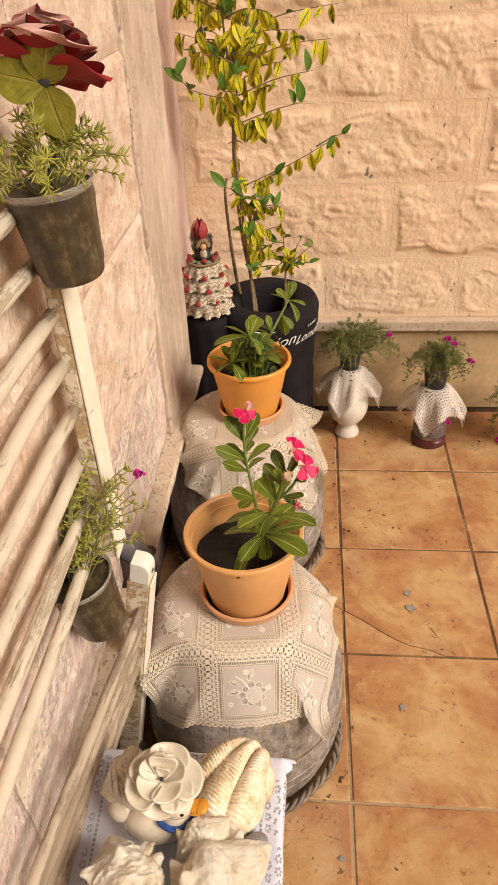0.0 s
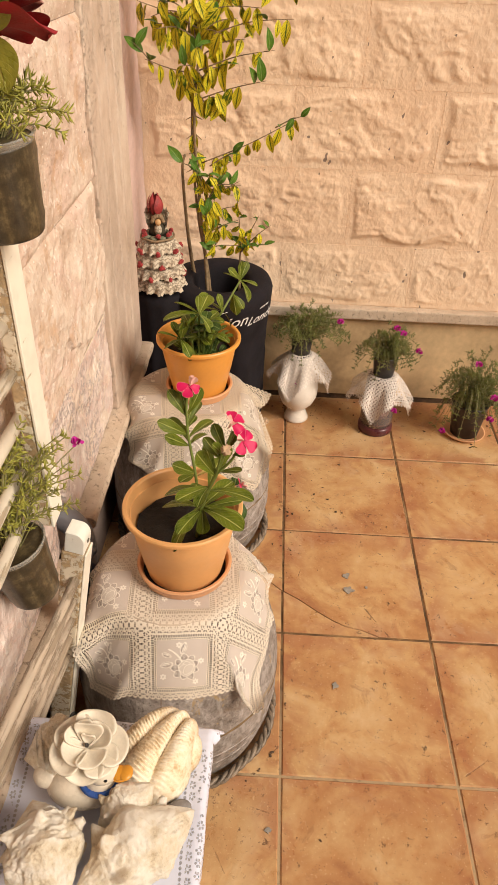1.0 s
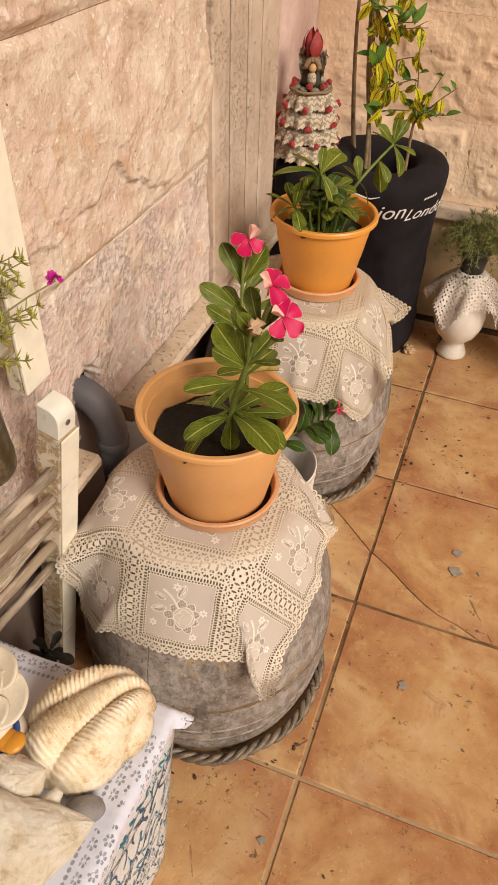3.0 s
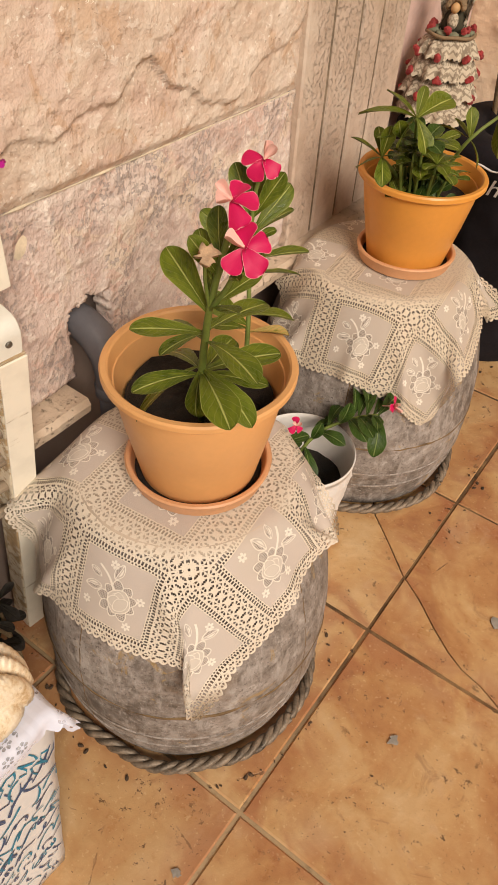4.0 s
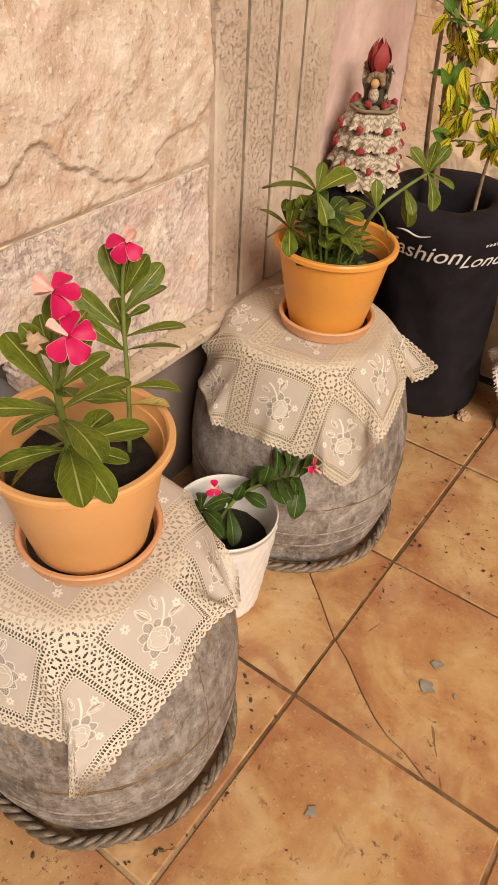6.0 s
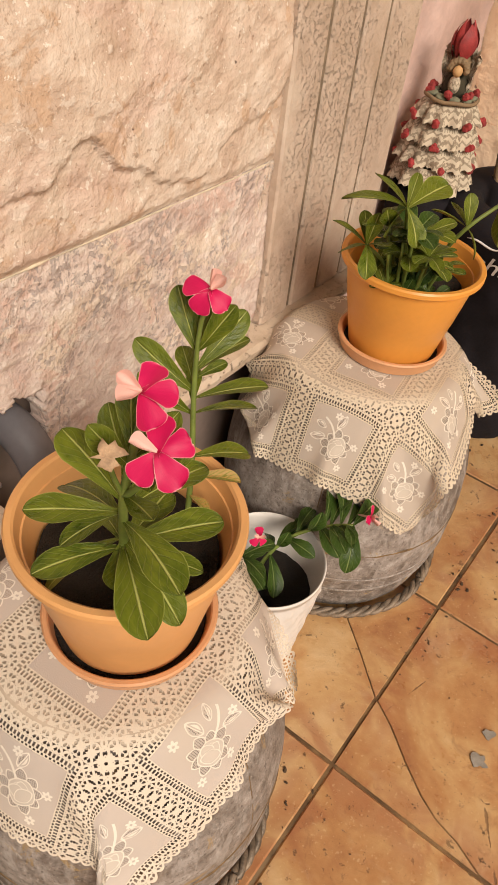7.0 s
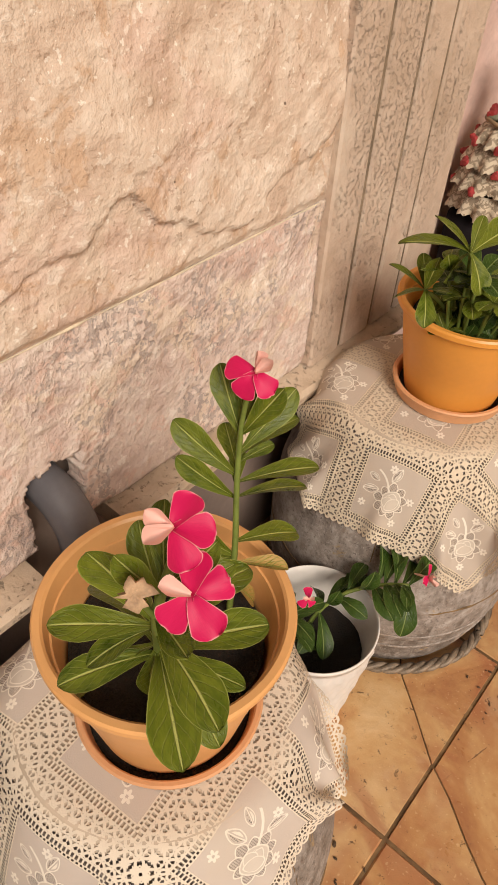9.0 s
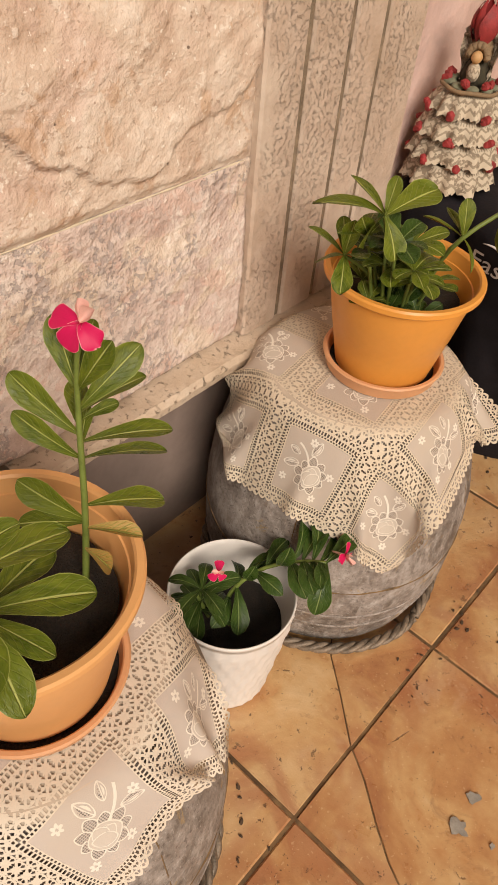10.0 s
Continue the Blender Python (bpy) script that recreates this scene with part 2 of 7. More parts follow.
def split_stone_material():
    """Weathered split limestone, cream and peach, with pale scars, chips and brown flecks."""
    m = Mat("weathered_limestone", 0.85)
    at, slant = m.coord(vary=6), m.coord(scale=(1, 1.1, 1), vary=6)
    big, mid, fine = m.noise(at, 4, 5, 0.65, 0.4), m.noise(at, 22, 5, 0.62, 0.3), m.noise(at, 110, 4, 0.6)
    base = m.ramp(big * 0.5 + mid * 0.5, (0.36, (0.47, 0.335, 0.245)), (0.46, (0.605, 0.46, 0.36)), (0.54, (0.68, 0.55, 0.445)), (0.66, (0.77, 0.67, 0.575)))
    rose = m.noise(at, 9, 5, 0.62, 0.6).ease(0.50, 0.60)
    base = m.mix(rose * 0.4, base, (0.68, 0.485, 0.41))
    ochre = m.noise(at, 15, 5, 0.65, 0.8).ease(0.57, 0.63)
    base = m.mix(ochre * 0.5, base, (0.54, 0.33, 0.19))
    flake = m.noise(slant, 40, 5, 0.66)
    base = m.mix(flake.ease(0.60, 0.63) * 0.45, base, (0.86, 0.78, 0.69))
    base = m.mix(flake.ease(0.40, 0.37) * 0.35, base, (0.50, 0.335, 0.235))
    chips = m.noise(slant, 120, 3, 0.6)
    base = m.mix(chips.ease(0.65, 0.67) * 0.6, base, (0.36, 0.245, 0.17))
    base = m.mix(chips.ease(0.35, 0.335) * 0.6, base, (0.92, 0.86, 0.77))
    pit = m.cells(at, 24).less(0.035)
    base = m.mix(pit * 0.85, base, (0.13, 0.09, 0.07))
    m.put(Base_Color=base, Roughness=0.85)
    return m.bump(big * 0.5 + mid * 1.2 + fine * 0.4 + flake * 1.2 + chips * 0.25 - pit * 0.3, 0.0042)


def grey_stone_material():
    """The lower course: pinkish limestone with crisp specks of grey lichen in patches."""
    m = Mat("lichened_limestone", 0.88)
    at, slant = m.coord(), m.coord(scale=(1, 1.1, 1))
    big, mid, fine = m.noise(at, 6, 5, 0.65, 0.3), m.noise(at, 30, 5, 0.65), m.noise(at, 120, 4, 0.6)
    base = m.ramp(big * 0.4 + mid * 0.6, (0.36, (0.52, 0.385, 0.335)), (0.45, (0.64, 0.505, 0.45)), (0.54, (0.72, 0.60, 0.535)), (0.66, (0.81, 0.72, 0.655)))
    cream = m.noise(at, 10, 5, 0.65, 0.8).ease(0.54, 0.61)
    base = m.mix(cream * 0.45, base, (0.80, 0.67, 0.51))
    rose = m.noise(at, 26, 5, 0.65, 0.6).ease(0.57, 0.61)
    base = m.mix(rose * 0.55, base, (0.70, 0.48, 0.40))
    flake = m.noise(slant, 46, 5, 0.66)
    base = m.mix(flake.ease(0.585, 0.615) * 0.55, base, (0.90, 0.82, 0.74))
    base = m.mix(flake.ease(0.40, 0.37) * 0.4, base, (0.52, 0.38, 0.32))
    grey = m.noise(slant, 125, 3, 0.6).ease(0.53, 0.55) * m.noise(at, 8, 4, 0.65).ease(0.48, 0.56)
    base = m.mix(grey * 0.65, base, (0.37, 0.31, 0.29))
    m.put(Base_Color=base)
    return m.bump(big * 0.5 + mid * 1.3 + fine * 0.5 + flake * 1.2 - grey * 0.2, 0.0045)


def jamb_material():
    """Cream dressed stone with lichen specks gathered in patches."""
    m = Mat("fluted_limestone", 0.82)
    at = m.coord()
    big, mid, fine = m.noise(at, 5, 4), m.noise(at, 26, 6, 0.7), m.noise(at, 120, 6, 0.8)
    base = m.ramp(big * 0.5 + mid * 0.5, (0.34, (0.47, 0.35, 0.26)), (0.5, (0.59, 0.46, 0.365)), (0.66, (0.68, 0.57, 0.465)))
    speck = m.noise(at, 150, 6, 0.85).ease(0.54, 0.60) * m.noise(m.coord(scale=(1, 1, 0.5)), 12, 5, 0.65).ease(0.42, 0.58)
    base = m.mix(speck * 0.30, base, (0.36, 0.28, 0.21))
    m.put(Base_Color=base)
    return m.bump(mid + fine * 0.5 - speck * 0.4, 0.003)


def sill_material():
    m = Mat("speckled_sill_stone", 0.78)
    at = m.coord()
    big, mid, fine = m.noise(at, 6, 4), m.noise(at, 30, 6, 0.7), m.noise(at, 140, 6, 0.8)
    base = m.ramp(big * 0.5 + mid * 0.5, (0.34, (0.46, 0.35, 0.25)), (0.5, (0.60, 0.47, 0.35)), (0.66, (0.70, 0.58, 0.46)))
    speck = m.noise(at, 130, 5, 0.75).ease(0.58, 0.63)
    base = m.mix(speck * 0.6, base, (0.25, 0.18, 0.13))
    m.put(Base_Color=base)
    return m.bump(mid + fine * 0.5 - speck * 0.6, 0.003)


def painted_stone_material():
    m = Mat("peach_painted_stone", 0.75)
    at = m.coord(vary=9)
    big, mid, fine = m.noise(at, 2.2, 3), m.noise(at, 15, 5, 0.6), m.noise(at, 120, 4)
    base = m.ramp(big * 0.6 + mid * 0.4, (0.3, (0.78, 0.545, 0.365)), (0.55, (0.85, 0.635, 0.445)), (0.75, (0.89, 0.70, 0.52)))
    chip = m.noise(m.coord(scale=(1, 1, 0.55), vary=9), 46, 2, 0.5).ease(0.715, 0.73)
    base = m.mix(chip * 0.8, base, (0.16, 0.12, 0.10))
    flake = m.noise(at, 42, 4, 0.62, 0.4)
    base = m.mix(flake.ease(0.60, 0.66) * 0.35, base, (0.86, 0.69, 0.54))
    base = m.mix(flake.ease(0.40, 0.34) * 0.30, base, (0.60, 0.38, 0.26))
    m.put(Base_Color=base)
    return m.bump(mid + fine * 0.3 + flake * 0.6 - chip * 0.4, 0.0035)


def barrel_material():
    m = Mat("weathered_grey_barrel", 0.72)
    at, tall = m.coord(vary=5), m.coord(scale=(1, 1, 0.22), vary=5)
    big, mid, fine, grain = m.noise(at, 7, 4), m.noise(at, 46, 6, 0.75), m.noise(at, 190, 4, 0.7), m.noise(tall, 70, 5, 0.7)
    base = m.ramp(big * 0.4 + mid * 0.6, (0.36, (0.085, 0.066, 0.053)), (0.45, (0.185, 0.155, 0.133)), (0.55, (0.30, 0.258, 0.230)), (0.66, (0.49, 0.445, 0.41)))
    base = m.mix(grain.ease(0.52, 0.66) * 0.4, base, (0.42, 0.385, 0.36))
    pit = fine.ease(0.57, 0.63)
    base = m.mix(pit * 0.65, base, (0.085, 0.066, 0.055))
    base = m.mix(fine.ease(0.40, 0.35) * 0.5, base, (0.52, 0.48, 0.44))
    brown = m.noise(at, 9, 4, 0.6, 1.0).ease(0.56, 0.7)
    base = m.mix(brown * 0.5, base, (0.19, 0.125, 0.075))
    lichen = m.noise(at, 17, 7, 0.75, 1.0).ease(0.59, 0.64)
    base = m.mix(lichen * 0.65, base, (0.36, 0.235, 0.085))
    streak = m.noise(m.coord(scale=(1, 1, 0.35), vary=5), 42, 4, 0.62)
    base = m.mix(streak.ease(0.56, 0.64) * 0.40, base, (0.47, 0.43, 0.40))
    base = m.mix(streak.ease(0.42, 0.35) * 0.4, base, (0.085, 0.066, 0.054))
    m.put(Base_Color=base, Roughness=mid.ease(0.3, 0.7, 0.6, 0.85))
    return m.bump(mid * 0.8 + fine * 0.5 + grain * 0.4, 0.0015)


def lace_material(name, thread, sheer, cells=3.0):
    """Square motifs of sheer cloth with an embroidered rose, set in bands of open crochet fans and ladders."""
    m = Mat(name, 0.85, spec=0.2)
    u, v, w = m.axes(m.coord("UV"))
    bend = m.noise(m.coord("UV"), 14, 2) * 0.010 - 0.005
    fu, fv = (u * cells + bend).part(), (v * cells - bend).part()
    near = (fu.low(1 - fu)).low(fv.low(1 - fv))
    across = (fu.low(1 - fu)).less(fv.low(1 - fv))
    along = across * fv + (1 - across) * fu
    # two staggered rows of fans with spokes, on a chain of lozenges along each seam
    n = near * 13
    fans = None
    for centre, deep, shift in ((0.86, 0.66, 0.0), (1.50, 0.62, 0.5)):
        s = (along * 13 + shift).part() - 0.5
        rs, rn = s / 0.5, (centre - n) / deep
        rho, turn = (rs * rs + rn * rn).root(), m.math("ARCTAN2", rs, rn)
        open_cells = rho.more(0.36) * rho.less(0.76) * (turn * 2.5).sine().mag().more(0.46)
        gap = rho.more(1.17) * n.more(centre - deep)
        row = (open_cells + gap).low(1.0) * n.less(centre - 0.03) * n.more(centre - deep - 0.02)
        fans = row if fans is None else fans.high(row)
    s = (along * 13).part() - 0.5
    lozenge = ((0.5 - s.mag()) / 0.17 + n / 0.24).less(1.0)
    # two ladders of bars between solid lines
    wide = ((along * 34).part() - 0.5).mag().less(0.29) * n.more(1.62) * n.less(2.02)
    narrow = ((along * 34 + 0.5).part() - 0.5).mag().less(0.26) * n.more(2.13) * n.less(2.32)
    holes = (fans + lozenge + wide + narrow).low(1.0)
    panel = n.more(2.44)
    # the rose: pointed netted petals, a coiled heart, a stem with leaves, small daisies round it
    px, py = fu - 0.5, fv - 0.5
    tilt = 0.75
    rx, ry = (px * math.cos(tilt) + py * math.sin(tilt)) * 0.80, (py * math.cos(tilt) - px * math.sin(tilt)) * 0.80 + 0.052

    def blade(cx, cy, a, b, turn):
        qx, qy = rx - cx, ry - cy
        c, sn = math.cos(turn), math.sin(turn)
        long, off = (qx * c + qy * sn) / a, (qy * c - qx * sn) / b
        return long.mag().power(1.6) + off.mag().power(1.6), off

    net = (((fu * 64).part() - 0.5).mag().less(0.31)) * (((fv * 64).part() - 0.5).mag().less(0.31))
    art, nets = None, None
    for k in range(9):
        a = 0.30 + 2 * math.pi * k / 9
        far = 0.100 + 0.012 * math.sin(k * 2.3)
        q, off = blade(far * math.cos(a), far * math.sin(a) * 0.90, 0.050, 0.040, a)
        rim, fill = q.less(1.0) * q.more(0.74), q.less(0.74)
        art = rim if k == 0 else (art * q.more(1.0)).high(rim)
        nets = fill if k == 0 else nets.high(fill)
    # the heart: a pale bowl with thin overlapping petal lines, off its centre
    bowl, _ = blade(0.006, -0.012, 0.096, 0.088, 0.5)
    lines = None
    for cx, cy, a, b, turn in ((0.004, 0.022, 0.034, 0.028, 0.4), (0.020, 0.000, 0.054, 0.044, 1.1), (-0.018, -0.004, 0.060, 0.046, 2.4), (0.006, -0.034, 0.070, 0.044, 0.1)):
        q, off = blade(cx, cy, a, b, turn)
        ring = q.less(1.0) * q.more(0.80)
        lines = ring if lines is None else (lines * q.more(0.86)).high(ring)
    inside = bowl.less(0.92)
    art = (art * (1 - inside)).high(bowl.less(1.0) * bowl.more(0.86)).high(lines * inside)
    solid = inside * (1 - lines)
    nets = nets * (1 - inside)
    for leaf_at in ((-0.115, 0.150, 0.068, 0.036, 2.6), (0.120, 0.165, 0.066, 0.034, 0.5), (-0.045, 0.225, 0.052, 0.028, 2.0)):
        q, off = blade(*leaf_at)
        art = art.high(q.less(1.0) * q.more(0.74)).high(q.less(0.8) * off.mag().less(0.09))
        nets = nets.high(q.less(0.5) * off.more(0.0))
        art = art.high(q.less(0.5) * off.less(-0.25))
    stem = (rx - 0.03 + (ry - 0.16).power(2) * 2.0).mag().less(0.0085) * ry.more(0.07) * ry.less(0.26)
    art = art.high(stem)
    for cx, cy in ((0.235, 0.03), (-0.04, 0.25), (-0.235, -0.17), (0.17, -0.245)):
        qx, qy = px - cx, py - cy
        d = (qx * qx + qy * qy).root() / (0.022 + ((m.math("ARCTAN2", qy, qx) * 3).sine()).mag() * 0.020)
        art = art.high(d.less(1.0) * d.more(0.28))
    art = art.low(1.0) * panel
    nets = nets * panel * (1 - art)
    weave = m.noise(m.coord("UV"), 420, 2)
    tint = m.noise(m.coord("UV"), 3.0, 4, 0.6)
    base = m.mix(panel * (1 - art), thread, sheer)
    base = m.mix(art * 0.95, base, (0.86, 0.80, 0.71))
    base = m.mix(solid * panel * 0.45, base, (0.80, 0.73, 0.63))
    base = m.mix(tint.ease(0.45, 0.75) * 0.25, base, (thread[0] * 0.84, thread[1] * 0.78, thread[2] * 0.68))
    base = m.mix(weave * 0.2, base, tuple(c * 0.75 for c in thread))
    clear = panel * (1 - art) * 0.12 + nets * net * 0.65
    # scalloped outer edge
    edge = ((u.low(1 - u)).low(v.low(1 - v))) * cells
    side = (u.low(1 - u)).less(v.low(1 - v))
    run = side * v + (1 - side) * u
    scallop = ((run * cells * 13 * math.pi).sine()).mag() * 0.026
    gone = edge.less(0.028 - scallop)
    alpha = (1 - holes.high(gone)) * (1 - clear)
    m.put(Base_Color=base, Alpha=alpha)
    return m.bump(art * 1.4 + (1 - panel) * (1 - holes) * 0.8 + weave * 0.15, 0.0024)


def doily_material(name, colour, rows=5.0, petals=14.0, clear=0.15, border=0.30):
    """Round or square crocheted white lace with small round holes."""
    m = Mat(name, 0.8, spec=0.25)
    u, v, w = m.axes(m.coord("UV"))
    fu, fv = (u * petals).part() - 0.5, (v * petals).part() - 0.5
    eye = (fu * fu + fv * fv).root()
    block = ((u * petals).floor() * 0.37 + (v * petals).floor() * 0.61).part()
    holes = eye.less(0.30) * block.more(0.40)
    fine = (((u * petals * 4).part() - 0.5).mag().less(0.28)) * (((v * petals * 4).part() - 0.5).mag().less(0.28)) * block.less(0.36)
    edge = (u.low(1 - u)).low(v.low(1 - v))
    side = (u.low(1 - u)).less(v.low(1 - v))
    run = side * v + (1 - side) * u
    gone = edge.less(0.028 - ((run * rows * 4 * math.pi).sine()).mag() * 0.028)
    band = edge.less(border)
    tone = m.noise(m.coord("UV"), 6, 4)
    m.put(Base_Color=m.mix(tone, tuple(c * 0.9 for c in colour), colour), Alpha=(1 - (holes * band + fine * band * 0.8).low(1.0).high(gone)) * (1 - clear * 0.4))
    return m.bump(eye * band, 0.0008)


def eyelet_material(name, colour):
    """Smooth satin vinyl with a border of cut daisies and a row of small eyelets."""
    m = Mat(name, 0.38, spec=0.4)
    u, v, w = m.axes(m.coord("UV"))
    edge = (u.low(1 - u)).low(v.low(1 - v))
    side = (u.low(1 - u)).less(v.low(1 - v))
    run = side * v + (1 - side) * u
    row = edge / 0.040
    fx, fy = (run * 24 + row.floor() * 0.5).part() - 0.5, row.part() - 0.5
    d, a = (fx * fx + fy * fy).root(), m.math("ARCTAN2", fy, fx)
    daisy = d.more(0.13) * d.less(0.24 + ((a * 3 + row.floor() * 1.3).sine()).mag() * 0.16) * ((a * 3 + row.floor() * 1.3).sine()).mag().more(0.45)
    patchy = m.noise(m.coord("UV"), 7, 2).more(0.46)
    eyelets = ((run * 58).part() - 0.5).power(2) * 4 + ((edge - 0.168) / 0.008).power(2)
    holes = (daisy * edge.less(0.150) * edge.more(0.02) * patchy).high(eyelets.less(0.55))
    gone = edge.less(0.022 - ((run * 22 * math.pi).sine()).mag() * 0.022)
    tone = m.noise(m.coord("UV"), 5, 4)
    raised = ((run * 34).part() - 0.5).mag() * edge.less(0.16)
    m.put(Base_Color=m.mix(tone, tuple(c * 0.9 for c in colour), colour), Alpha=1 - (holes * 0.7).high(gone))
    return m.bump(raised * 0.5 + tone * 0.6 - holes * 0.4, 0.0012)


def leaf_material(name, dark, light, vein, patch=None, much=0.0):
    """A leaf; its UV runs along the midrib (x) and across (y)."""
    m = Mat(name, 0.40, spec=0.24)
    at = m.coord("UV", vary=7)
    u, v, w = m.axes(m.coord("UV"))
    off = (v - 0.5).mag()
    tone = m.noise(at, 4, 4, 0.6)
    base = m.mix(tone.ease(0.3, 0.7), dark, light)
    base = m.mix(m.random() * 0.5, base, light)
    ribs = (((u - off * 0.62 + m.noise(at, 3, 2) * 0.08) * 8).part() - 0.5).mag().ease(0.16 if patch else 0.09, 0.03) * off.less(0.45)
    rib = off.ease(0.046, 0.016)
    if patch:
        spots = (m.noise(at, 4, 4, 0.6, 0.8) + m.random() * 0.40).ease(0.58 - much, 0.74 - much) * (1 - ribs * 0.9) * off.ease(0.03, 0.09)
        base = m.mix(spots, base, patch)
    base = m.mix((rib * 0.8 + ribs * (0.5 if patch else 0.13)).low(1.0), base, vein)
    if not patch:
        base = m.mix(off.ease(0.47, 0.5) * 0.5, base, vein)
    m.put(Base_Color=base, Roughness=tone.ease(0.3, 0.7, 0.26, 0.46), Subsurface_Weight=0.08)
    m.shader.inputs["Subsurface Radius"].default_value = (0.004, 0.006, 0.002)
    return m.bump(tone * 0.6 + m.noise(at, 11, 3) * 0.5 - ribs * 0.2 - rib * 0.6, 0.0016)


def wood_material(name, paint, wood, bare=0.5):
    """Old painted wood, worn through to the grain."""
    m = Mat(name, 0.7)
    at, long = m.coord(vary=4), m.coord(scale=(1, 0.08, 1), vary=4)
    worn = (m.noise(at, 9, 6, 0.75) * 0.35 + m.noise(long, 60, 6, 0.75) * 0.65).ease(bare - 0.03, bare + 0.03)
    grain = m.noise(long, 160, 5, 0.6)
    bare_tone = m.ramp(grain, (0.35, tuple(c * 0.70 for c in wood)), (0.65, wood))
    coat = m.mix(m.noise(at, 30, 4).ease(0.4, 0.7) * 0.5, paint, tuple(c * 0.82 for c in paint))
    m.put(Base_Color=m.mix(worn, bare_tone, coat), Roughness=worn.ease(0, 1, 0.8, 0.5))
    return m.bump(worn * 0.8 + grain * 0.3, 0.001)


TILE, GROUT = tile_material(), grout_material()
STONE, GREY_STONE, PEACH = split_stone_material(), grey_stone_material(), painted_stone_material()
BARREL = barrel_material()
LID = plain("pale_beige_lid", (0.56, 0.46, 0.36), 0.85, 0.15, 12, 0.0006)
PLINTH = plain("mauve_plaster", (0.27, 0.20, 0.168), 0.8, 0.12, 8, 0.001)
SAND_PLINTH = plain("ochre_plinth_paint", (0.60, 0.43, 0.24), 0.7, 0.22, 6, 0.001)
SILL = sill_material()
ROSE_PLASTER = plain("rose_plaster", (0.63, 0.455, 0.405), 0.85, 0.14, 7, 0.004)
JAMB = jamb_material()
CLAY = plain("orange_plastic_pot", (0.77, 0.335, 0.062), 0.42, 0.05, 14)
PALE_CLAY = plain("sun_bleached_orange_pot", (0.76, 0.40, 0.155), 0.45, 0.05, 14)
RUST = plain("rusty_brown_line", (0.20, 0.125, 0.06), 0.9, 0.4, 60, 0.001)
CLAY_RIM = plain("faded_plastic_rim", (0.66, 0.34, 0.17), 0.5, 0.07, 20)
SOIL = plain("dark_potting_soil", (0.025, 0.018, 0.013), 0.95, 0.5, 60, 0.006)
STEEL = plain("dull_steel_cable", (0.24, 0.185, 0.135), 0.55, 0.55, 45, 0.0008, metal=0.3)
MORTAR = plain("pale_lime_mortar", (0.70, 0.60, 0.45), 0.9, 0.2, 30, 0.001)
EARTH = plain("dusty_earth", (0.30, 0.21, 0.125), 0.95, 0.3, 3, 0.004)
FLUTE_BROWN = plain("flute_brown", (0.24, 0.18, 0.12), 0.95, 0.4, 50, 0.001)
SPLASH = plain("grey_paint_splash", (0.33, 0.30, 0.26), 0.7, 0.25, 60)
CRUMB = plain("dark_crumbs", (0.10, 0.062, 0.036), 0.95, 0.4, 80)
BLACK_CLOTH = plain("black_jersey", (0.0150, 0.0125, 0.0155), 0.9, 0.3, 25, 0.001, spec=0.2)
WHITE_PLASTIC = plain("white_plastic", (0.78, 0.74, 0.70), 0.4, 0.05, 12)
CERAMIC = plain("white_ceramic", (0.80, 0.74, 0.66), 0.22, 0.06, 15)
LACE = lace_material("cream_crochet_lace", (0.75, 0.66, 0.545), (0.65, 0.565, 0.505))
# a yellower lace, its colour also lowered for the weaker light near the corner
DIMMED_YELLOW_LACE = lace_material("dimmed_yellow_crochet_lace", (0.70, 0.595, 0.46), (0.60, 0.51, 0.435))

# ---- the setting ----
WALL_X, BACK_Y, CORNER_X, PLINTH_X = -0.405, 1.312, -0.432, -0.452
SILL_Z, BACK_SILL_Z = 0.380, 0.338
PITCH = 0.33


def block(wide, high, cell, depth):
    """A block's face in the x-z plane, towards -y, raised by depth(x, z, inset), with sides going back."""
    nx, nz = max(4, round(wide / cell)), max(4, round(high / cell))
    bm = bmesh.new()
    rows = []
    for i in range(nx + 1):
        x = wide * i / nx
        rows.append([bm.verts.new((x, -depth(x, high * k / nz, min(x, wide - x, high * k / nz, high - high * k / nz)), high * k / nz)) for k in range(nz + 1)])
    for i in range(nx):
        for k in range(nz):
            bm.faces.new((rows[i][k], rows[i + 1][k], rows[i + 1][k + 1], rows[i][k + 1])).smooth = True
    rim = [rows[i][0] for i in range(nx + 1)] + [rows[nx][k] for k in range(1, nz + 1)] + [rows[i][nz] for i in range(nx - 1, -1, -1)] + [rows[0][k] for k in range(nz - 1, 0, -1)]
    edge = [bm.verts.new(v.co) for v in rim]
    back = [bm.verts.new((v.co.x, 0.03, v.co.z)) for v in rim]
    for k in range(len(rim)):
        j = (k + 1) % len(rim)
        bm.faces.new((edge[j], edge[k], back[k], back[j]))
    return bm


def smooth01(t):
    t = min(1, max(0, t))
    return t * t * (3 - 2 * t)


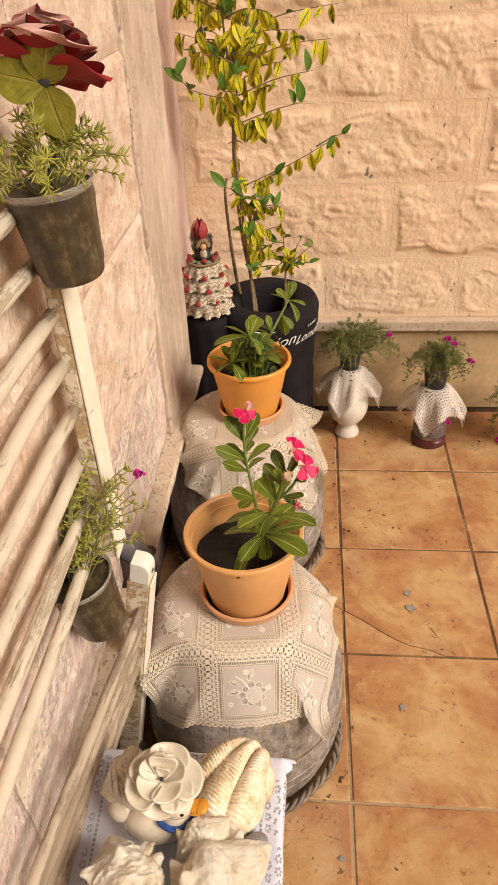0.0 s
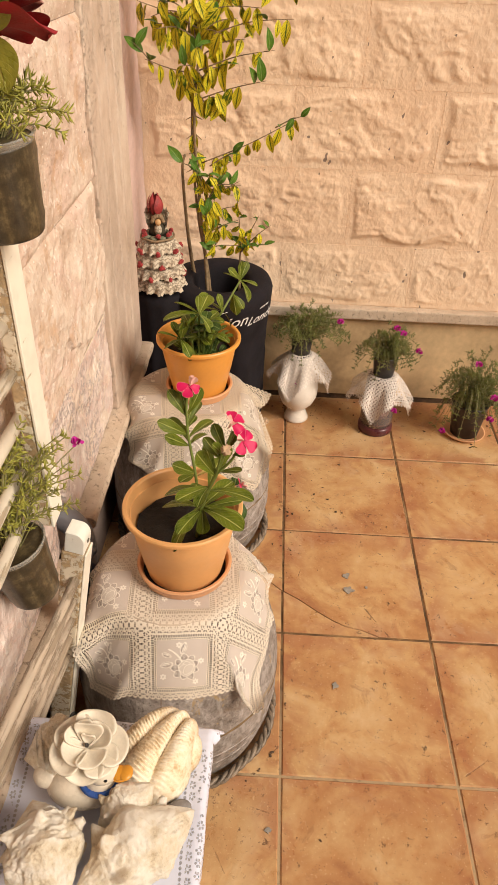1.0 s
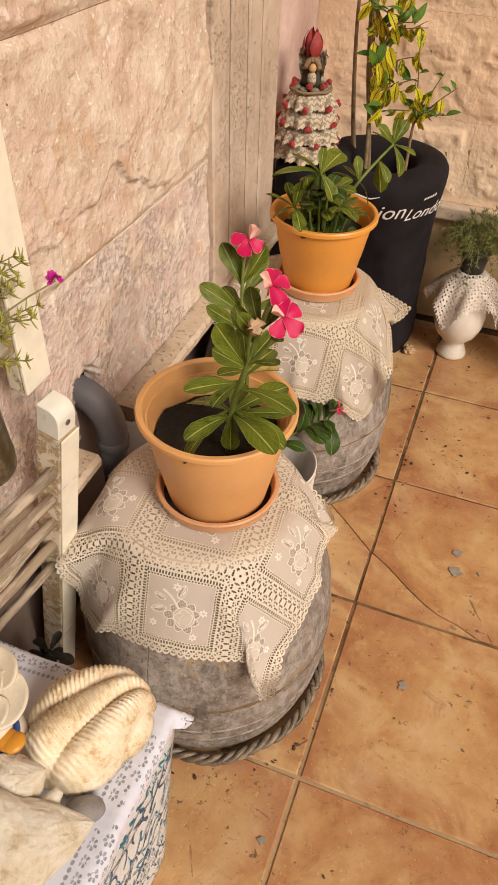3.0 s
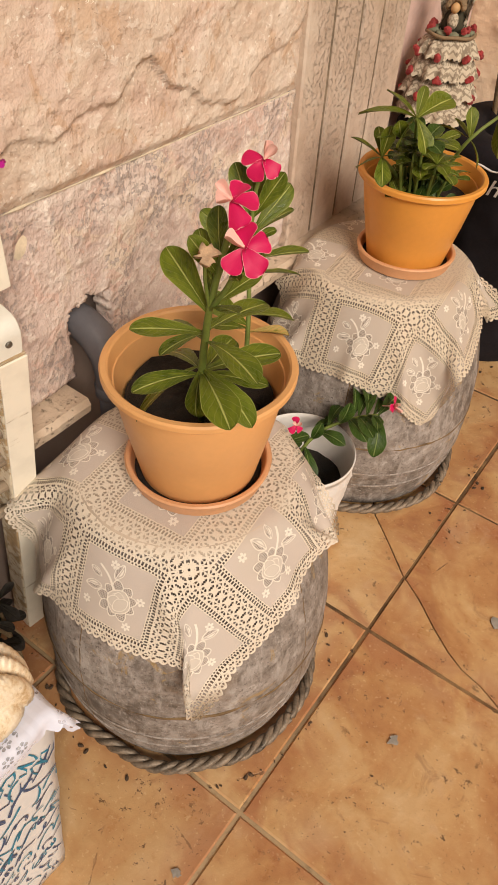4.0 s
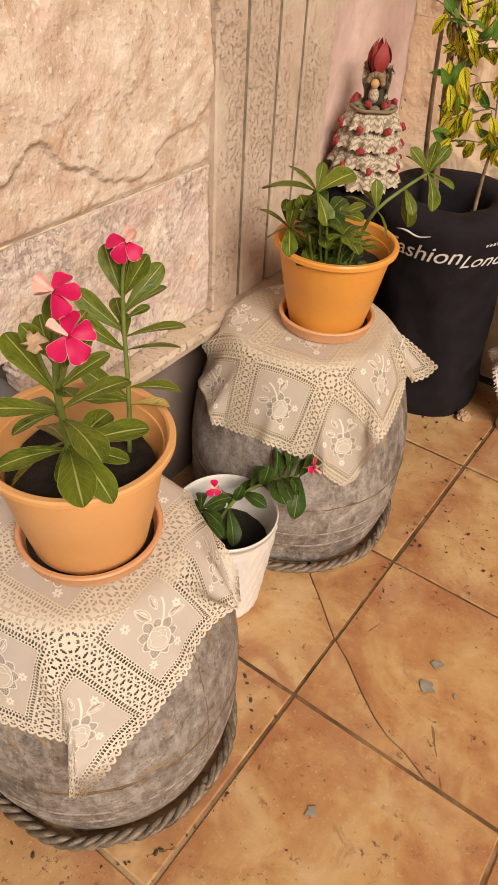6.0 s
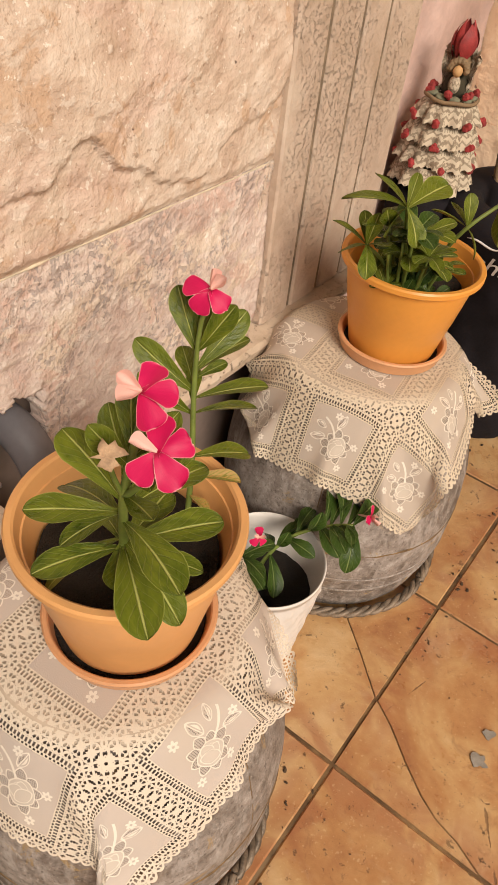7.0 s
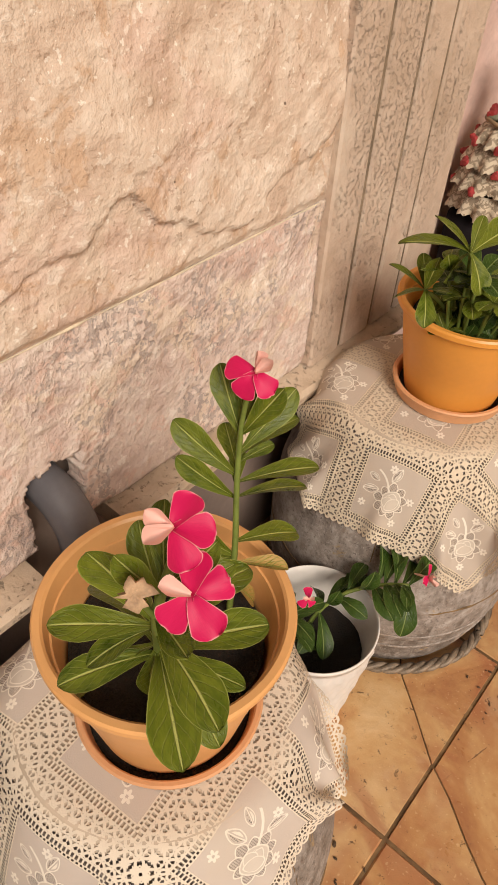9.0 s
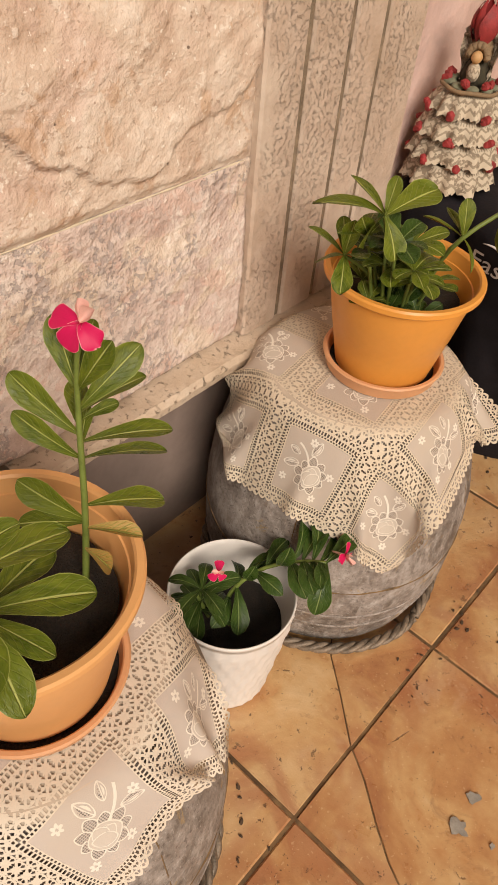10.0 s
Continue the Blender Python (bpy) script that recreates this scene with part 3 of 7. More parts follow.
def pitched_face(wide, high, seed, cell):
    """A painted block with a flat drafted margin and a raised, chiselled middle."""

    def depth(x, z, inset):
        p = Vector((x * 7 + seed * 13.7, seed * 5.1, z * 9))
        edge = 0.010 + 0.010 * max(-0.6, noise.noise(p * 0.9)) + 0.006 * noise.noise(p * 2.6)
        rise = smooth01((inset - edge) / (0.022 + 0.014 * noise.noise(p * 1.3 + Vector((9, 0, 0)))))
        plane = 0.50 + 0.34 * noise.noise(p * 0.45) + 0.24 * noise.noise(p * 1.1)
        warp = p + 0.5 * noise.noise_vector(p * 1.4)
        step = 3.4 * noise.noise(warp * 1.05 + Vector((4, 1, 7))) + 1.5 * noise.noise(warp * 2.7) + 0.6 * noise.noise(warp * 6.0)
        chip = math.floor(step) + smooth01((step - math.floor(step)) * 2.0 - 0.2)
        pits = max(0, noise.noise(warp * 3.6 + Vector((0, 3, 0))) - 0.12) * 1.0 + max(0, noise.noise(p * 9.5) - 0.2) * 0.45
        rough = 0.0011 * noise.noise(p * 7) + 0.0007 * noise.noise(p * 16)
        return rise * (max(0.0005, 0.0065 * plane + 0.0021 * chip - 0.0058 * pits) + rough) + 0.0005 * noise.noise(p * 4)

    return block(wide, high, cell, depth)


def split_depth(p, x, z):
    """Split limestone: wide hollows, conchoidal terraces with crisp edges, thin flakes."""
    wide = 0.0042 * noise.noise(p * 0.75) + 0.0026 * noise.noise(p * 1.7)
    warp = p + 0.35 * noise.noise_vector(p * 1.6)
    step = 4.2 * noise.noise(warp * 0.95 + Vector((3, 8, 1))) + 1.3 * noise.noise(warp * 2.8)
    terrace = (math.floor(step) + smooth01((step - math.floor(step)) * 5.5 - 0.2)) * 0.0016
    flake = 2.6 * noise.noise(warp * 4.4 + Vector((1, 2, 8)))
    flakes = (math.floor(flake) + smooth01((flake - math.floor(flake)) * 4)) * 0.0007
    return 0.008 + wide + terrace + flakes + 0.0007 * noise.noise(p * 11) + 0.0004 * noise.noise(p * 24)


def split_face(wide, high, seed, cell, spall):
    """An unpainted split block; over a ragged line the face stands out by spall."""

    def depth(x, z, inset):
        p = Vector((x * 7 + seed * 13.7, seed * 5.1, z * 8))
        line = 0.055 + 0.05 * noise.noise((x * 6, 3, seed)) + 0.02 * noise.noise((x * 19, 5, seed)) + 0.008 * noise.noise((x * 60, 5, seed))
        over = smooth01((z - line) / 0.006) * (0.8 + 0.5 * noise.noise(p * 1.5)) * min(1, inset / 0.012) * (1 - smooth01((z / high - 0.40) / 0.5))
        return split_depth(p, x, z) * (0.35 + 0.65 * smooth01(inset / 0.012)) + spall * over

    return block(wide, high, cell, depth)


def lower_course(y0, y1, z0, z1, cell, hole=None):
    """The weathered lower stones, with a ragged hole broken out for the pipe (hole: y, z, half width, height)."""
    ny, nz = round((y1 - y0) / cell), round((z1 - z0) / cell)
    bm = bmesh.new()
    rows = []
    for i in range(ny + 1):
        y = y0 + (y1 - y0) * i / ny
        rows.append([])
        for k in range(nz + 1):
            z = z0 + (z1 - z0) * k / nz
            p = Vector((y * 7 + 3, 2.2, z * 8))
            rows[-1].append(bm.verts.new((WALL_X - 0.006 + 0.8 * split_depth(p, y, z), y, z)))
    for i in range(ny):
        for k in range(nz):
            y, z = y0 + (y1 - y0) * (i + 0.5) / ny, z0 + (z1 - z0) * (k + 0.5) / nz
            if hole:
                ragged = 0.006 * noise.noise((y * 60, z * 60, 3)) + 0.004 * noise.noise((y * 150, z * 150, 7))
                if abs(y - hole[0]) < hole[2] + ragged and z < hole[1] + ragged * 1.6 - 0.10 * abs(y - hole[0]):
                    continue
            bm.faces.new((rows[i][k], rows[i + 1][k], rows[i + 1][k + 1], rows[i][k + 1])).smooth = True
    rim = [e for e in bm.edges if e.is_boundary]
    side = bmesh.ops.extrude_edge_only(bm, edges=rim)["geom"]
    for v in (g for g in side if isinstance(g, bmesh.types.BMVert)):
        v.co.x = WALL_X - 0.030
    bmesh.ops.delete(bm, geom=[v for v in bm.verts if not v.link_faces], context="VERTS")
    bmesh.ops.recalc_face_normals(bm, faces=bm.faces)
    return bm


def ground():
    far = new("ground", mesh("ground", prism([(-60, -60), (60, -60), (60, 60), (-60, 60)], -0.6, -0.03), EARTH))
    tagged(far, "dusty earth-coloured ground beyond the tiled terrace", "ground", kind="structure")
    base = new("floor", mesh("floor", prism([(-0.60, -3.3), (3.0, -3.3), (3.0, 1.45), (-0.60, 1.45)], -0.025, -0.0024), GROUT))
    return tagged(base, "terracotta tiled terrace floor with dirty sandy joints", "floor", kind="structure")


def tiles(floor):
    gap, thick = 0.0027, 0.014
    half = PITCH / 2 - gap
    plate = mesh("tile", prism([(-half, -half), (half, -half), (half, half), (-half, half)], -thick, 0, 0.0022), TILE)

    for j in range(-8, 4):
        for i in range(-2, 7):
            if (i, j) in ((0, 1), (-1, 1)):
                continue
            ob = part("tile", plate, None, floor)
            ob.matrix_basis = pose(PITCH * (i + 0.5), PITCH * (j + 0.5), 0.0012 * noise.noise((i * 3.1, j * 2.7, 1)), 0, 0, 90 * ((i * 7 + j * 3) % 4))
    # the cracked pair of tiles beside the barrels
    x0, y0 = PITCH * 0.5, PITCH * 1.5
    crack = [(-half, -0.045), (-0.128, -0.066), (-0.085, -0.100), (-0.05, -0.124), (-0.022, -0.138), (0.012, -0.146), (0.05, -half)]
    upper = [(half, -half), (half, half), (-half, half)] + [(x + 0.0007, y + 0.0009) for x, y in crack]
    lower = [(x - 0.0007, y - 0.0009) for x, y in crack[::-1]] + [(-half, -half)]
    for outline in (upper, lower):
        part("tile", mesh("tile", prism(outline, -thick, 0, 0.0006), TILE), None, floor, at=pose(x0, y0, 0))
    x0 = -PITCH * 0.5
    crack = [(half, -0.042), (0.11, 0.005), (0.062, 0.045), (0.03, 0.09), (-0.005, half)]
    right = [(half, half)] + [(x + 0.0008, y + 0.0006) for x, y in crack[::-1]]
    left = [(-half, -half), (half, -half)] + [(x - 0.0008, y - 0.0006) for x, y in crack] + [(-half, half)]
    for outline in (right, left):
        part("tile", mesh("tile", prism(outline, -thick, 0, 0.0006), TILE), None, floor, at=pose(x0, y0, -0.0006))


def back_wall():
    wall = new("wall_north", mesh("wall_north", slab((-0.75, BACK_Y + 0.004, 0), (3.0, BACK_Y + 0.22, 2.9)), PEACH))
    tagged(wall, "peach-painted wall of rough split stone blocks", "wall", kind="structure")
    part("plinth", slab((-0.60, BACK_Y - 0.008, 0.022), (3.0, BACK_Y + 0.003, BACK_SILL_Z - 0.036), 0.001), SAND_PLINTH, wall, "ochre painted smooth plinth")
    part("ledge", slab((-0.46, BACK_Y - 0.030, BACK_SILL_Z - 0.034), (3.0, BACK_Y + 0.003, BACK_SILL_Z), 0.004), SILL, wall, "narrow grey-cream stone ledge")
    # the shallow gap stays lit, so a dark strip gives its shade and dirt
    part("gap_dirt", slab((-0.45, BACK_Y - 0.002, 0.0), (3.0, BACK_Y + 0.0035, 0.024)), CRUMB, wall, "dark strip for the dirt and shade in the gap under the plinth")
    return wall


def back_blocks(wall):
    tops = [BACK_SILL_Z, 0.525, 0.735, 0.938, 1.130, 1.335, 1.54, 1.75]
    length = 0.385
    for c, (z0, z1) in enumerate(zip(tops, tops[1:])):
        shift = (-0.040 if c % 2 == 0 else 0.140) + (0.012 if c == 2 else 0)
        for k in range(-2, 5):
            x0, x1 = shift + k * length, shift + (k + 1) * length
            x0, x1 = max(x0, CORNER_X - 0.02), min(x1, 1.6)
            if x1 - x0 < 0.03:
                continue
            fine = 0.0042 if x0 < 0.8 and z0 < 1.2 else 0.012
            bm = pitched_face(x1 - x0 - 0.0012, z1 - z0 - 0.0012, c * 9 + k, fine)
            part("stone_block", bm, PEACH, wall, at=pose(x0 + 0.0006, BACK_Y + 0.0030, z0 + 0.0006))


def left_wall():
    wall = new("wall_west", mesh("wall_west", slab((-0.75, -3.3, 0), (PLINTH_X, BACK_Y + 0.003, 2.9)), PLINTH))
    tagged(wall, "old limestone house wall with a plastered plinth", "wall", kind="structure")
    # rose plaster in the corner beyond the jamb
    nx, nz = 40, 90
    bm = bmesh.new()
    rows = []
    for i in range(nx + 1):
        rows.append([])
        for k in range(nz + 1):
            y, z = 0.93 + (BACK_Y - 0.93) * i / nx, 0.0 + 1.8 * k / nz
            d = 0.010 * noise.fractal((y * 9, z * 7, 3), 0.9, 2, 4)
            rows[-1].append(bm.verts.new((CORNER_X + d, y, z)))
    for i in range(nx):
        for k in range(nz):
            bm.faces.new((rows[i][k], rows[i + 1][k], rows[i + 1][k + 1], rows[i][k + 1])).smooth = True
    part("corner_plaster", bm, ROSE_PLASTER, wall, "uneven rose-coloured plaster in the corner")
    # fluted jamb
    cuts = [0.622, 0.6895, 0.6985, 0.7675, 0.7765, 0.8355, 0.8445, 0.930]
    outline, face = [(WALL_X - 0.07, 0.622)], WALL_X + 0.012
    for a, b in zip(cuts[0::2], cuts[1::2]):
        outline += [(face - 0.003, a), (face, a + 0.003), (face, b - 0.003), (face - 0.003, b)]
        outline += [(face - 0.014, b + 0.0005), (face - 0.014, b + 0.0085)] if b < 0.92 else []
    outline += [(WALL_X - 0.07, 0.930)]
    part("fluted_jamb", prism(outline, SILL_Z + 0.001, 2.85), JAMB, wall, "cream stone door jamb with three upright flutes")
    # ledge with a rounded nose, broken where the drain pipe comes out
    for y0, y1 in ((-3.2, 0.155), (0.262, 0.945)):
        nose = [(-0.50, SILL_Z - 0.030), (-0.378, SILL_Z - 0.030), (-0.368, SILL_Z - 0.022), (-0.366, SILL_Z - 0.010), (-0.371, SILL_Z - 0.002), (-0.50, SILL_Z + 0.003)]
        n = max(8, int((y1 - y0) / 0.02))
        bm = bmesh.new()
        rings = []
        for s in range(n + 1):
            y = y0 + (y1 - y0) * s / n
            w = 0.0022 * noise.noise((y * 22, 3, 1)) + 0.001 * noise.noise((y * 70, 5, 1))
            rings.append([bm.verts.new((x + (w if x > -0.45 else 0), y, z + w * 0.4)) for x, z in nose])
        for a, b in zip(rings, rings[1:]):
            for k in range(len(nose)):
                j = (k + 1) % len(nose)
                bm.faces.new((a[k], a[j], b[j], b[k]))
        bm.faces.new(rings[0]), bm.faces.new(rings[-1][::-1])
        bmesh.ops.recalc_face_normals(bm, faces=bm.faces)
        part("ledge", bm, SILL, wall, "speckled stone ledge with a rounded nose")
    return wall


def left_blocks(wall):
    # upper courses of split stone
    tops = [0.622, 0.885, 1.15, 1.42, 1.70]
    rows = [(-3.2, -1.4, -0.30, 0.622), (-3.2, -1.2, -0.06, 0.622), (-3.2, -1.3, -0.3, 0.16, 0.622), (-3.2, -1.1, 0.0, 0.622)]
    for c, (z0, z1) in enumerate(zip(tops, tops[1:])):
        for k, (y0, y1) in enumerate(zip(rows[c], rows[c][1:])):
            fine = 0.0032 if y1 > -0.25 and z0 < 1.1 else 0.02
            bm = split_face(y1 - y0 - 0.0010, z1 - z0 - 0.0010, 45 + c * 5 + k, fine, 0.0085 if c == 0 else 0.0)
            part("stone_block", bm, STONE, wall, at=pose(WALL_X - 0.002, y0 + 0.0005, z0 + 0.0005, 0, 0, 90))
    # the lower course, broken out round the drain pipe
    for y0, y1, cell, hole in ((-3.2, -1.0, 0.03, None), (-0.9998, -0.28, 0.012, None), (-0.2798, 0.6215, 0.0032, (0.204, 0.482, 0.034))):
        part("stone_block", lower_course(y0, y1, SILL_Z + 0.003, 0.6212, cell, hole), GREY_STONE, wall)
    part("mortar", slab((-0.47, -3.2, SILL_Z + 0.0035), (WALL_X - 0.0030, 0.150, 1.7)), MORTAR, wall, "pale mortar between the stones")
    part("mortar", slab((-0.47, 0.1502, 0.600), (WALL_X - 0.0030, 0.6212, 1.7)), MORTAR, wall, "pale mortar between the stones")
    line = [(WALL_X + 0.0030 + 0.0022 * noise.noise((0.02 * k, 4, 2)), -1.0 + 0.01 * k, 0.6217 + 0.0012 * noise.noise((k * 0.11, 1, 1))) for k in range(162)]
    part("mortar", tube(line, [max(0.0002, 0.0010 + 0.0018 * noise.noise((k * 0.35, 7, 1))) for k in range(162)], 6), MORTAR, wall, "pale crumbling mortar line")
    # dark brown strips that fill the flutes of the jamb nearly to its face
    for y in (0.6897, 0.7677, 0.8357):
        part("flute_dirt", slab((WALL_X - 0.006, y + 0.0002, SILL_Z + 0.002), (WALL_X + 0.0085, y + 0.0083, 2.8)), FLUTE_BROWN, wall, "dark brown strip set into a flute")


def litter():
    """Grey paint drips, crumbs and dry bits on the tiles."""
    rnd = random.Random(12)
    for x, y, size, stretch in ((0.158, 0.464, 0.0125, 1.3), (0.155, 0.511, 0.010, 1.2), (0.112, 0.199, 0.009, 1.0), (0.145, -0.285, 0.018, 1.3), (0.20, 0.475, 0.005, 1.0), (-0.02, -0.10, 0.006, 1.2), (0.118, -0.268, 0.021, 1.2)):
        outline = []
        for k in range(18):
            a = 2 * math.pi * k / 18
            r = size * (0.75 + 0.6 * noise.noise((math.cos(a) * 1.7 + x * 90, math.sin(a) * 1.7, y * 50)))
            outline.append((r * math.cos(a) * stretch, r * math.sin(a)))
        part("paint_drip", prism(outline, 0.0005, 0.0018), SPLASH, FLOOR, "dried grey paint drip", at=pose(x, y, 0.0004))
    bm = bmesh.new()
    spots = [(rnd.uniform(-0.15, 0.9), 1.30 - abs(rnd.gauss(0, 0.10))) for _ in range(170)]
    spots += [(rnd.gauss(0.0, 0.012), rnd.uniform(0.45, 1.25)) for _ in range(60)] + [(rnd.gauss(0.10, 0.035), rnd.gauss(0.83, 0.05)) for _ in range(26)]
    spots += [(rnd.uniform(-0.1, 0.95), rnd.uniform(-0.6, 1.2)) for _ in range(60)] + [(-0.196 + 0.205 * math.cos(a), 0.142 + 0.205 * math.sin(a)) for a in (rnd.uniform(0, 6.283) for _ in range(60))]
    spots += [(rnd.uniform(-0.42, -0.30), rnd.uniform(-0.15, 0.6)) for _ in range(60)]
    for x, y in spots:
        size = rnd.choice((0.0006, 0.0008, 0.001, 0.0013, 0.0018, 0.0026))
        vs = bmesh.ops.create_icosphere(bm, subdivisions=1, radius=size)["verts"]
        turn = rnd.uniform(0, 3.14)
        for v in vs:
            q = Vector((v.co.x * 1.9, v.co.y, v.co.z * 0.5)) * (1 + 0.5 * noise.noise(v.co * 900))
            v.co = Vector((x + q.x * math.cos(turn) - q.y * math.sin(turn), y + q.x * math.sin(turn) + q.y * math.cos(turn), q.z + size * 0.3 + 0.0004))
    crumbs = new("floor_litter", mesh("floor_litter", bm, CRUMB))
    tagged(crumbs, "dark crumbs of soil and dry leaf bits on the tiles", "litter", kind="stuff")


FLOOR = ground()
NORTH, WEST = back_wall(), left_wall()

# ---- barrels, their lace and the pots on them ----
def barrel_profile(scale, top):
    """Outer radius and height of a barrel without a lid, from the foot up."""
    return [(0.0, 0.0), (0.160, 0.0), (0.167, 0.006), (0.172, 0.022), (0.1775, 0.045), (0.1765, 0.050), (0.180, 0.058), (0.1825, 0.075), (0.1815, 0.080), (0.1855, 0.088),
            (0.1875, 0.110), (0.188, 0.140), (0.187, 0.144), (0.188, 0.149), (0.187, 0.190), (0.182, 0.235), (0.170, 0.285), (0.153, 0.330), (0.138, top - 0.020), (0.129, top - 0.005), (0.122, top), (0.0, top)]


def barrel(at, scale, top, turn):
    ob = thing("barrel", at, "weathered grey barrel with faint hoops standing on the tiles", "barrel", "barrels along the wall")
    outline = [(r * scale, z) for r, z in barrel_profile(scale, top)]
    part("body", lathe(outline, 120, wobble=0.006, seed=turn), BARREL, ob)
    # added pale cap: makes the lace holes look beige on the barrel's top
    part("lid", lathe([(0, top + 0.0014), (0.1215 * scale, top + 0.0014), (0.1305 * scale, top - 0.0045), (0.1290 * scale, top - 0.0065)], 72), LID, ob, "pale round lid added to lighten the lace holes on top")
    zs, rs = [z for r, z in outline[1:-1]], [r for r, z in outline[1:-1]]

    def on(a, z, out=0.0):
        r = float(np.interp(z, zs, rs)) * (1 + 0.006 * noise.noise((3 * math.cos(a) + turn, 3 * math.sin(a), 8 * z))) + out
        return r * math.cos(a), r * math.sin(a), z

    for z, thick, label in ((0.0655, 0.0026, "faint raised hoop"), (0.098, 0.0022, "faint raised hoop")):
        part("hoop", tube([on(2 * math.pi * k / 120, z, -0.0008) for k in range(120)], thick, 6, closed=True), BARREL, ob, label)
    rust = [on(2 * math.pi * k / 160, 0.158 + 0.004 * noise.noise((k * 0.12, turn, 0)) + 0.0015 * noise.noise((k * 0.5, turn, 4)), -0.0005) for k in range(160)]
    part("seam", tube(rust, [0.0017 + 0.0022 * noise.noise((k * 0.22, 2, turn)) for k in range(160)], 5, closed=True), RUST, ob, "rusty brown seam")
    for a in (turn - 1.9, turn + 1.1, turn + 2.9, turn - 0.3):
        part("stave_joint", tube([on(a + 0.01 * noise.noise((z * 40, a, 1)), 0.02 + 0.016 * k, -0.0006) for k, z in ((k, 0.02 + 0.016 * k) for k in range(20))], 0.0010, 5), RUST, ob, "dark upright joint")
    strands = []
    for k in range(3):
        pts = []
        for i in range(361):
            a = 2 * math.pi * i / 361
            twist = a * 19 + 2 * math.pi * k / 3
            wave = 0.006 * noise.noise((math.cos(a) * 2 + turn, math.sin(a) * 2, 0))
            r = 0.1845 * scale + 0.0044 * math.cos(twist) + wave
            pts.append((r * math.cos(a), r * math.sin(a), 0.0094 + 0.0044 * math.sin(twist)))
        strands.append(tube(pts, 0.0046, 7, closed=True))
    return ob, strands


def barrel_contact(cx, cy, scale, top, weight, thick=0.003, stiff=()):
    """Keeps a cloth out of a barrel, and still under the pot that stands on it (weight: x, y, radius); stiff: starched corners that stand out."""
    held = {}
    zs = np.array([z for r, z in barrel_profile(scale, top)[1:-1]])
    rs = np.array([r for r, z in barrel_profile(scale, top)[1:-1]]) * scale + thick

    def collide(pos):
        if not held:
            held["mask"] = np.hypot(pos[..., 0] - weight[0], pos[..., 1] - weight[1]) < weight[2]
            held["place"] = pos[held["mask"]].copy()
            held["place"][:, 2] = top + thick
        pos[held["mask"]] = held["place"]
        for i, j, place in stiff:
            i0, j0 = max(0, i - 4), max(0, j - 4)
            area = pos[i0 : i + 5, j0 : j + 5]
            gi, gj = np.meshgrid(np.arange(i0, i0 + area.shape[0]) - i, np.arange(j0, j0 + area.shape[1]) - j, indexing="ij")
            area += 0.10 * np.exp(-(gi**2 + gj**2) / 9.0)[..., None] * (np.array(place) - pos[i, j])
        d = pos[..., :2] - (cx, cy)
        r = np.linalg.norm(d, axis=-1) + 1e-9
        z = pos[..., 2]
        limit = np.interp(z, zs + thick, rs)
        inside = (r < limit) & (z < top + thick)
        up, out = top + thick - z, limit - r
        lift = inside & ((up < out) | (r < 0.118 * scale))
        push = inside & ~lift
        pos[..., 2] = np.where(lift, top + thick, z)
        pos[..., :2] = np.where(push[..., None], (cx, cy) + d * (limit / r)[..., None], pos[..., :2])
        return inside

    return collide


def crisp(bm, angle=0.45):
    """Keeps the edges between faces that meet at more than angle sharp."""
    for e in bm.edges:
        if len(e.link_faces) == 2 and e.calc_face_angle(0) > angle:
            e.smooth = False
    return bm


def flower_pot_profile(rim, foot, high, lip):
    """Outside then inside of a tapered pot with a rolled rim."""
    w = rim - 0.0055
    return [(0, 0), (foot - 0.003, 0), (foot, 0.003), (foot + (w - foot) * 0.45, high * 0.45), (foot + (w - foot) * 0.455 + 0.0003, high * 0.455), (foot + (w - foot) * 0.90, high - lip), (rim - 0.0015, high - lip + 0.0005),
            (rim - 0.0002, high - lip + 0.002), (rim, high - 0.0025), (rim - 0.0015, high), (w - 0.001, high), (w - 0.003, high - 0.002), (w - 0.006, high - lip - 0.006), (w - 0.0075, high - lip - 0.0065), (foot + (w - foot) * 0.50 - 0.003, high * 0.50)]


def potted(at, label, rim, foot, high, lip, saucer, soil=0.60, clay=None):
    ob = thing("flower_pot", at, label, "potted plant", "pots on the barrels")
    part("pot", crisp(lathe([(r, z + 0.005) for r, z in flower_pot_profile(rim, foot, high, lip)], 96, wobble=0.002)), clay or CLAY, ob)
    if saucer:
        s = saucer
        part("saucer", crisp(lathe([(0, 0), (s - 0.010, 0), (s - 0.006, 0.0015), (s - 0.001, 0.017), (s, 0.0185), (s - 0.0015, 0.0205), (s - 0.005, 0.0205), (s - 0.0065, 0.019), (s - 0.0105, 0.0045), (0, 0.0045)], 72)), CLAY_RIM, ob, "faded orange plastic saucer")
        # a dark disc that shows as a ring between pot and saucer
        part("wet_dirt", lathe([(0, 0.0050), (s - 0.0125, 0.0050), (s - 0.0105, 0.0058), (s - 0.0120, 0.0064), (0, 0.0060)], 48), SOIL, ob, "dark disc on the floor of the saucer")
    z = high * soil
    bm = bmesh.new()
    rings = []
    r0 = foot + (rim - 0.0065 - foot) * 0.44
    lathe([(0, z + 0.004)] + [(r0 * k / 7, z + 0.004 * (1 - k / 7)) for k in range(1, 8)], 40, bm)
    for v in bm.verts:
        v.co.z += 0.006 * noise.noise((v.co.x * 60, v.co.y * 60, 2)) + 0.004 * noise.noise((v.co.x * 150, v.co.y * 150, 5))
    part("soil", bm, SOIL, ob, "dark damp soil")
    return ob


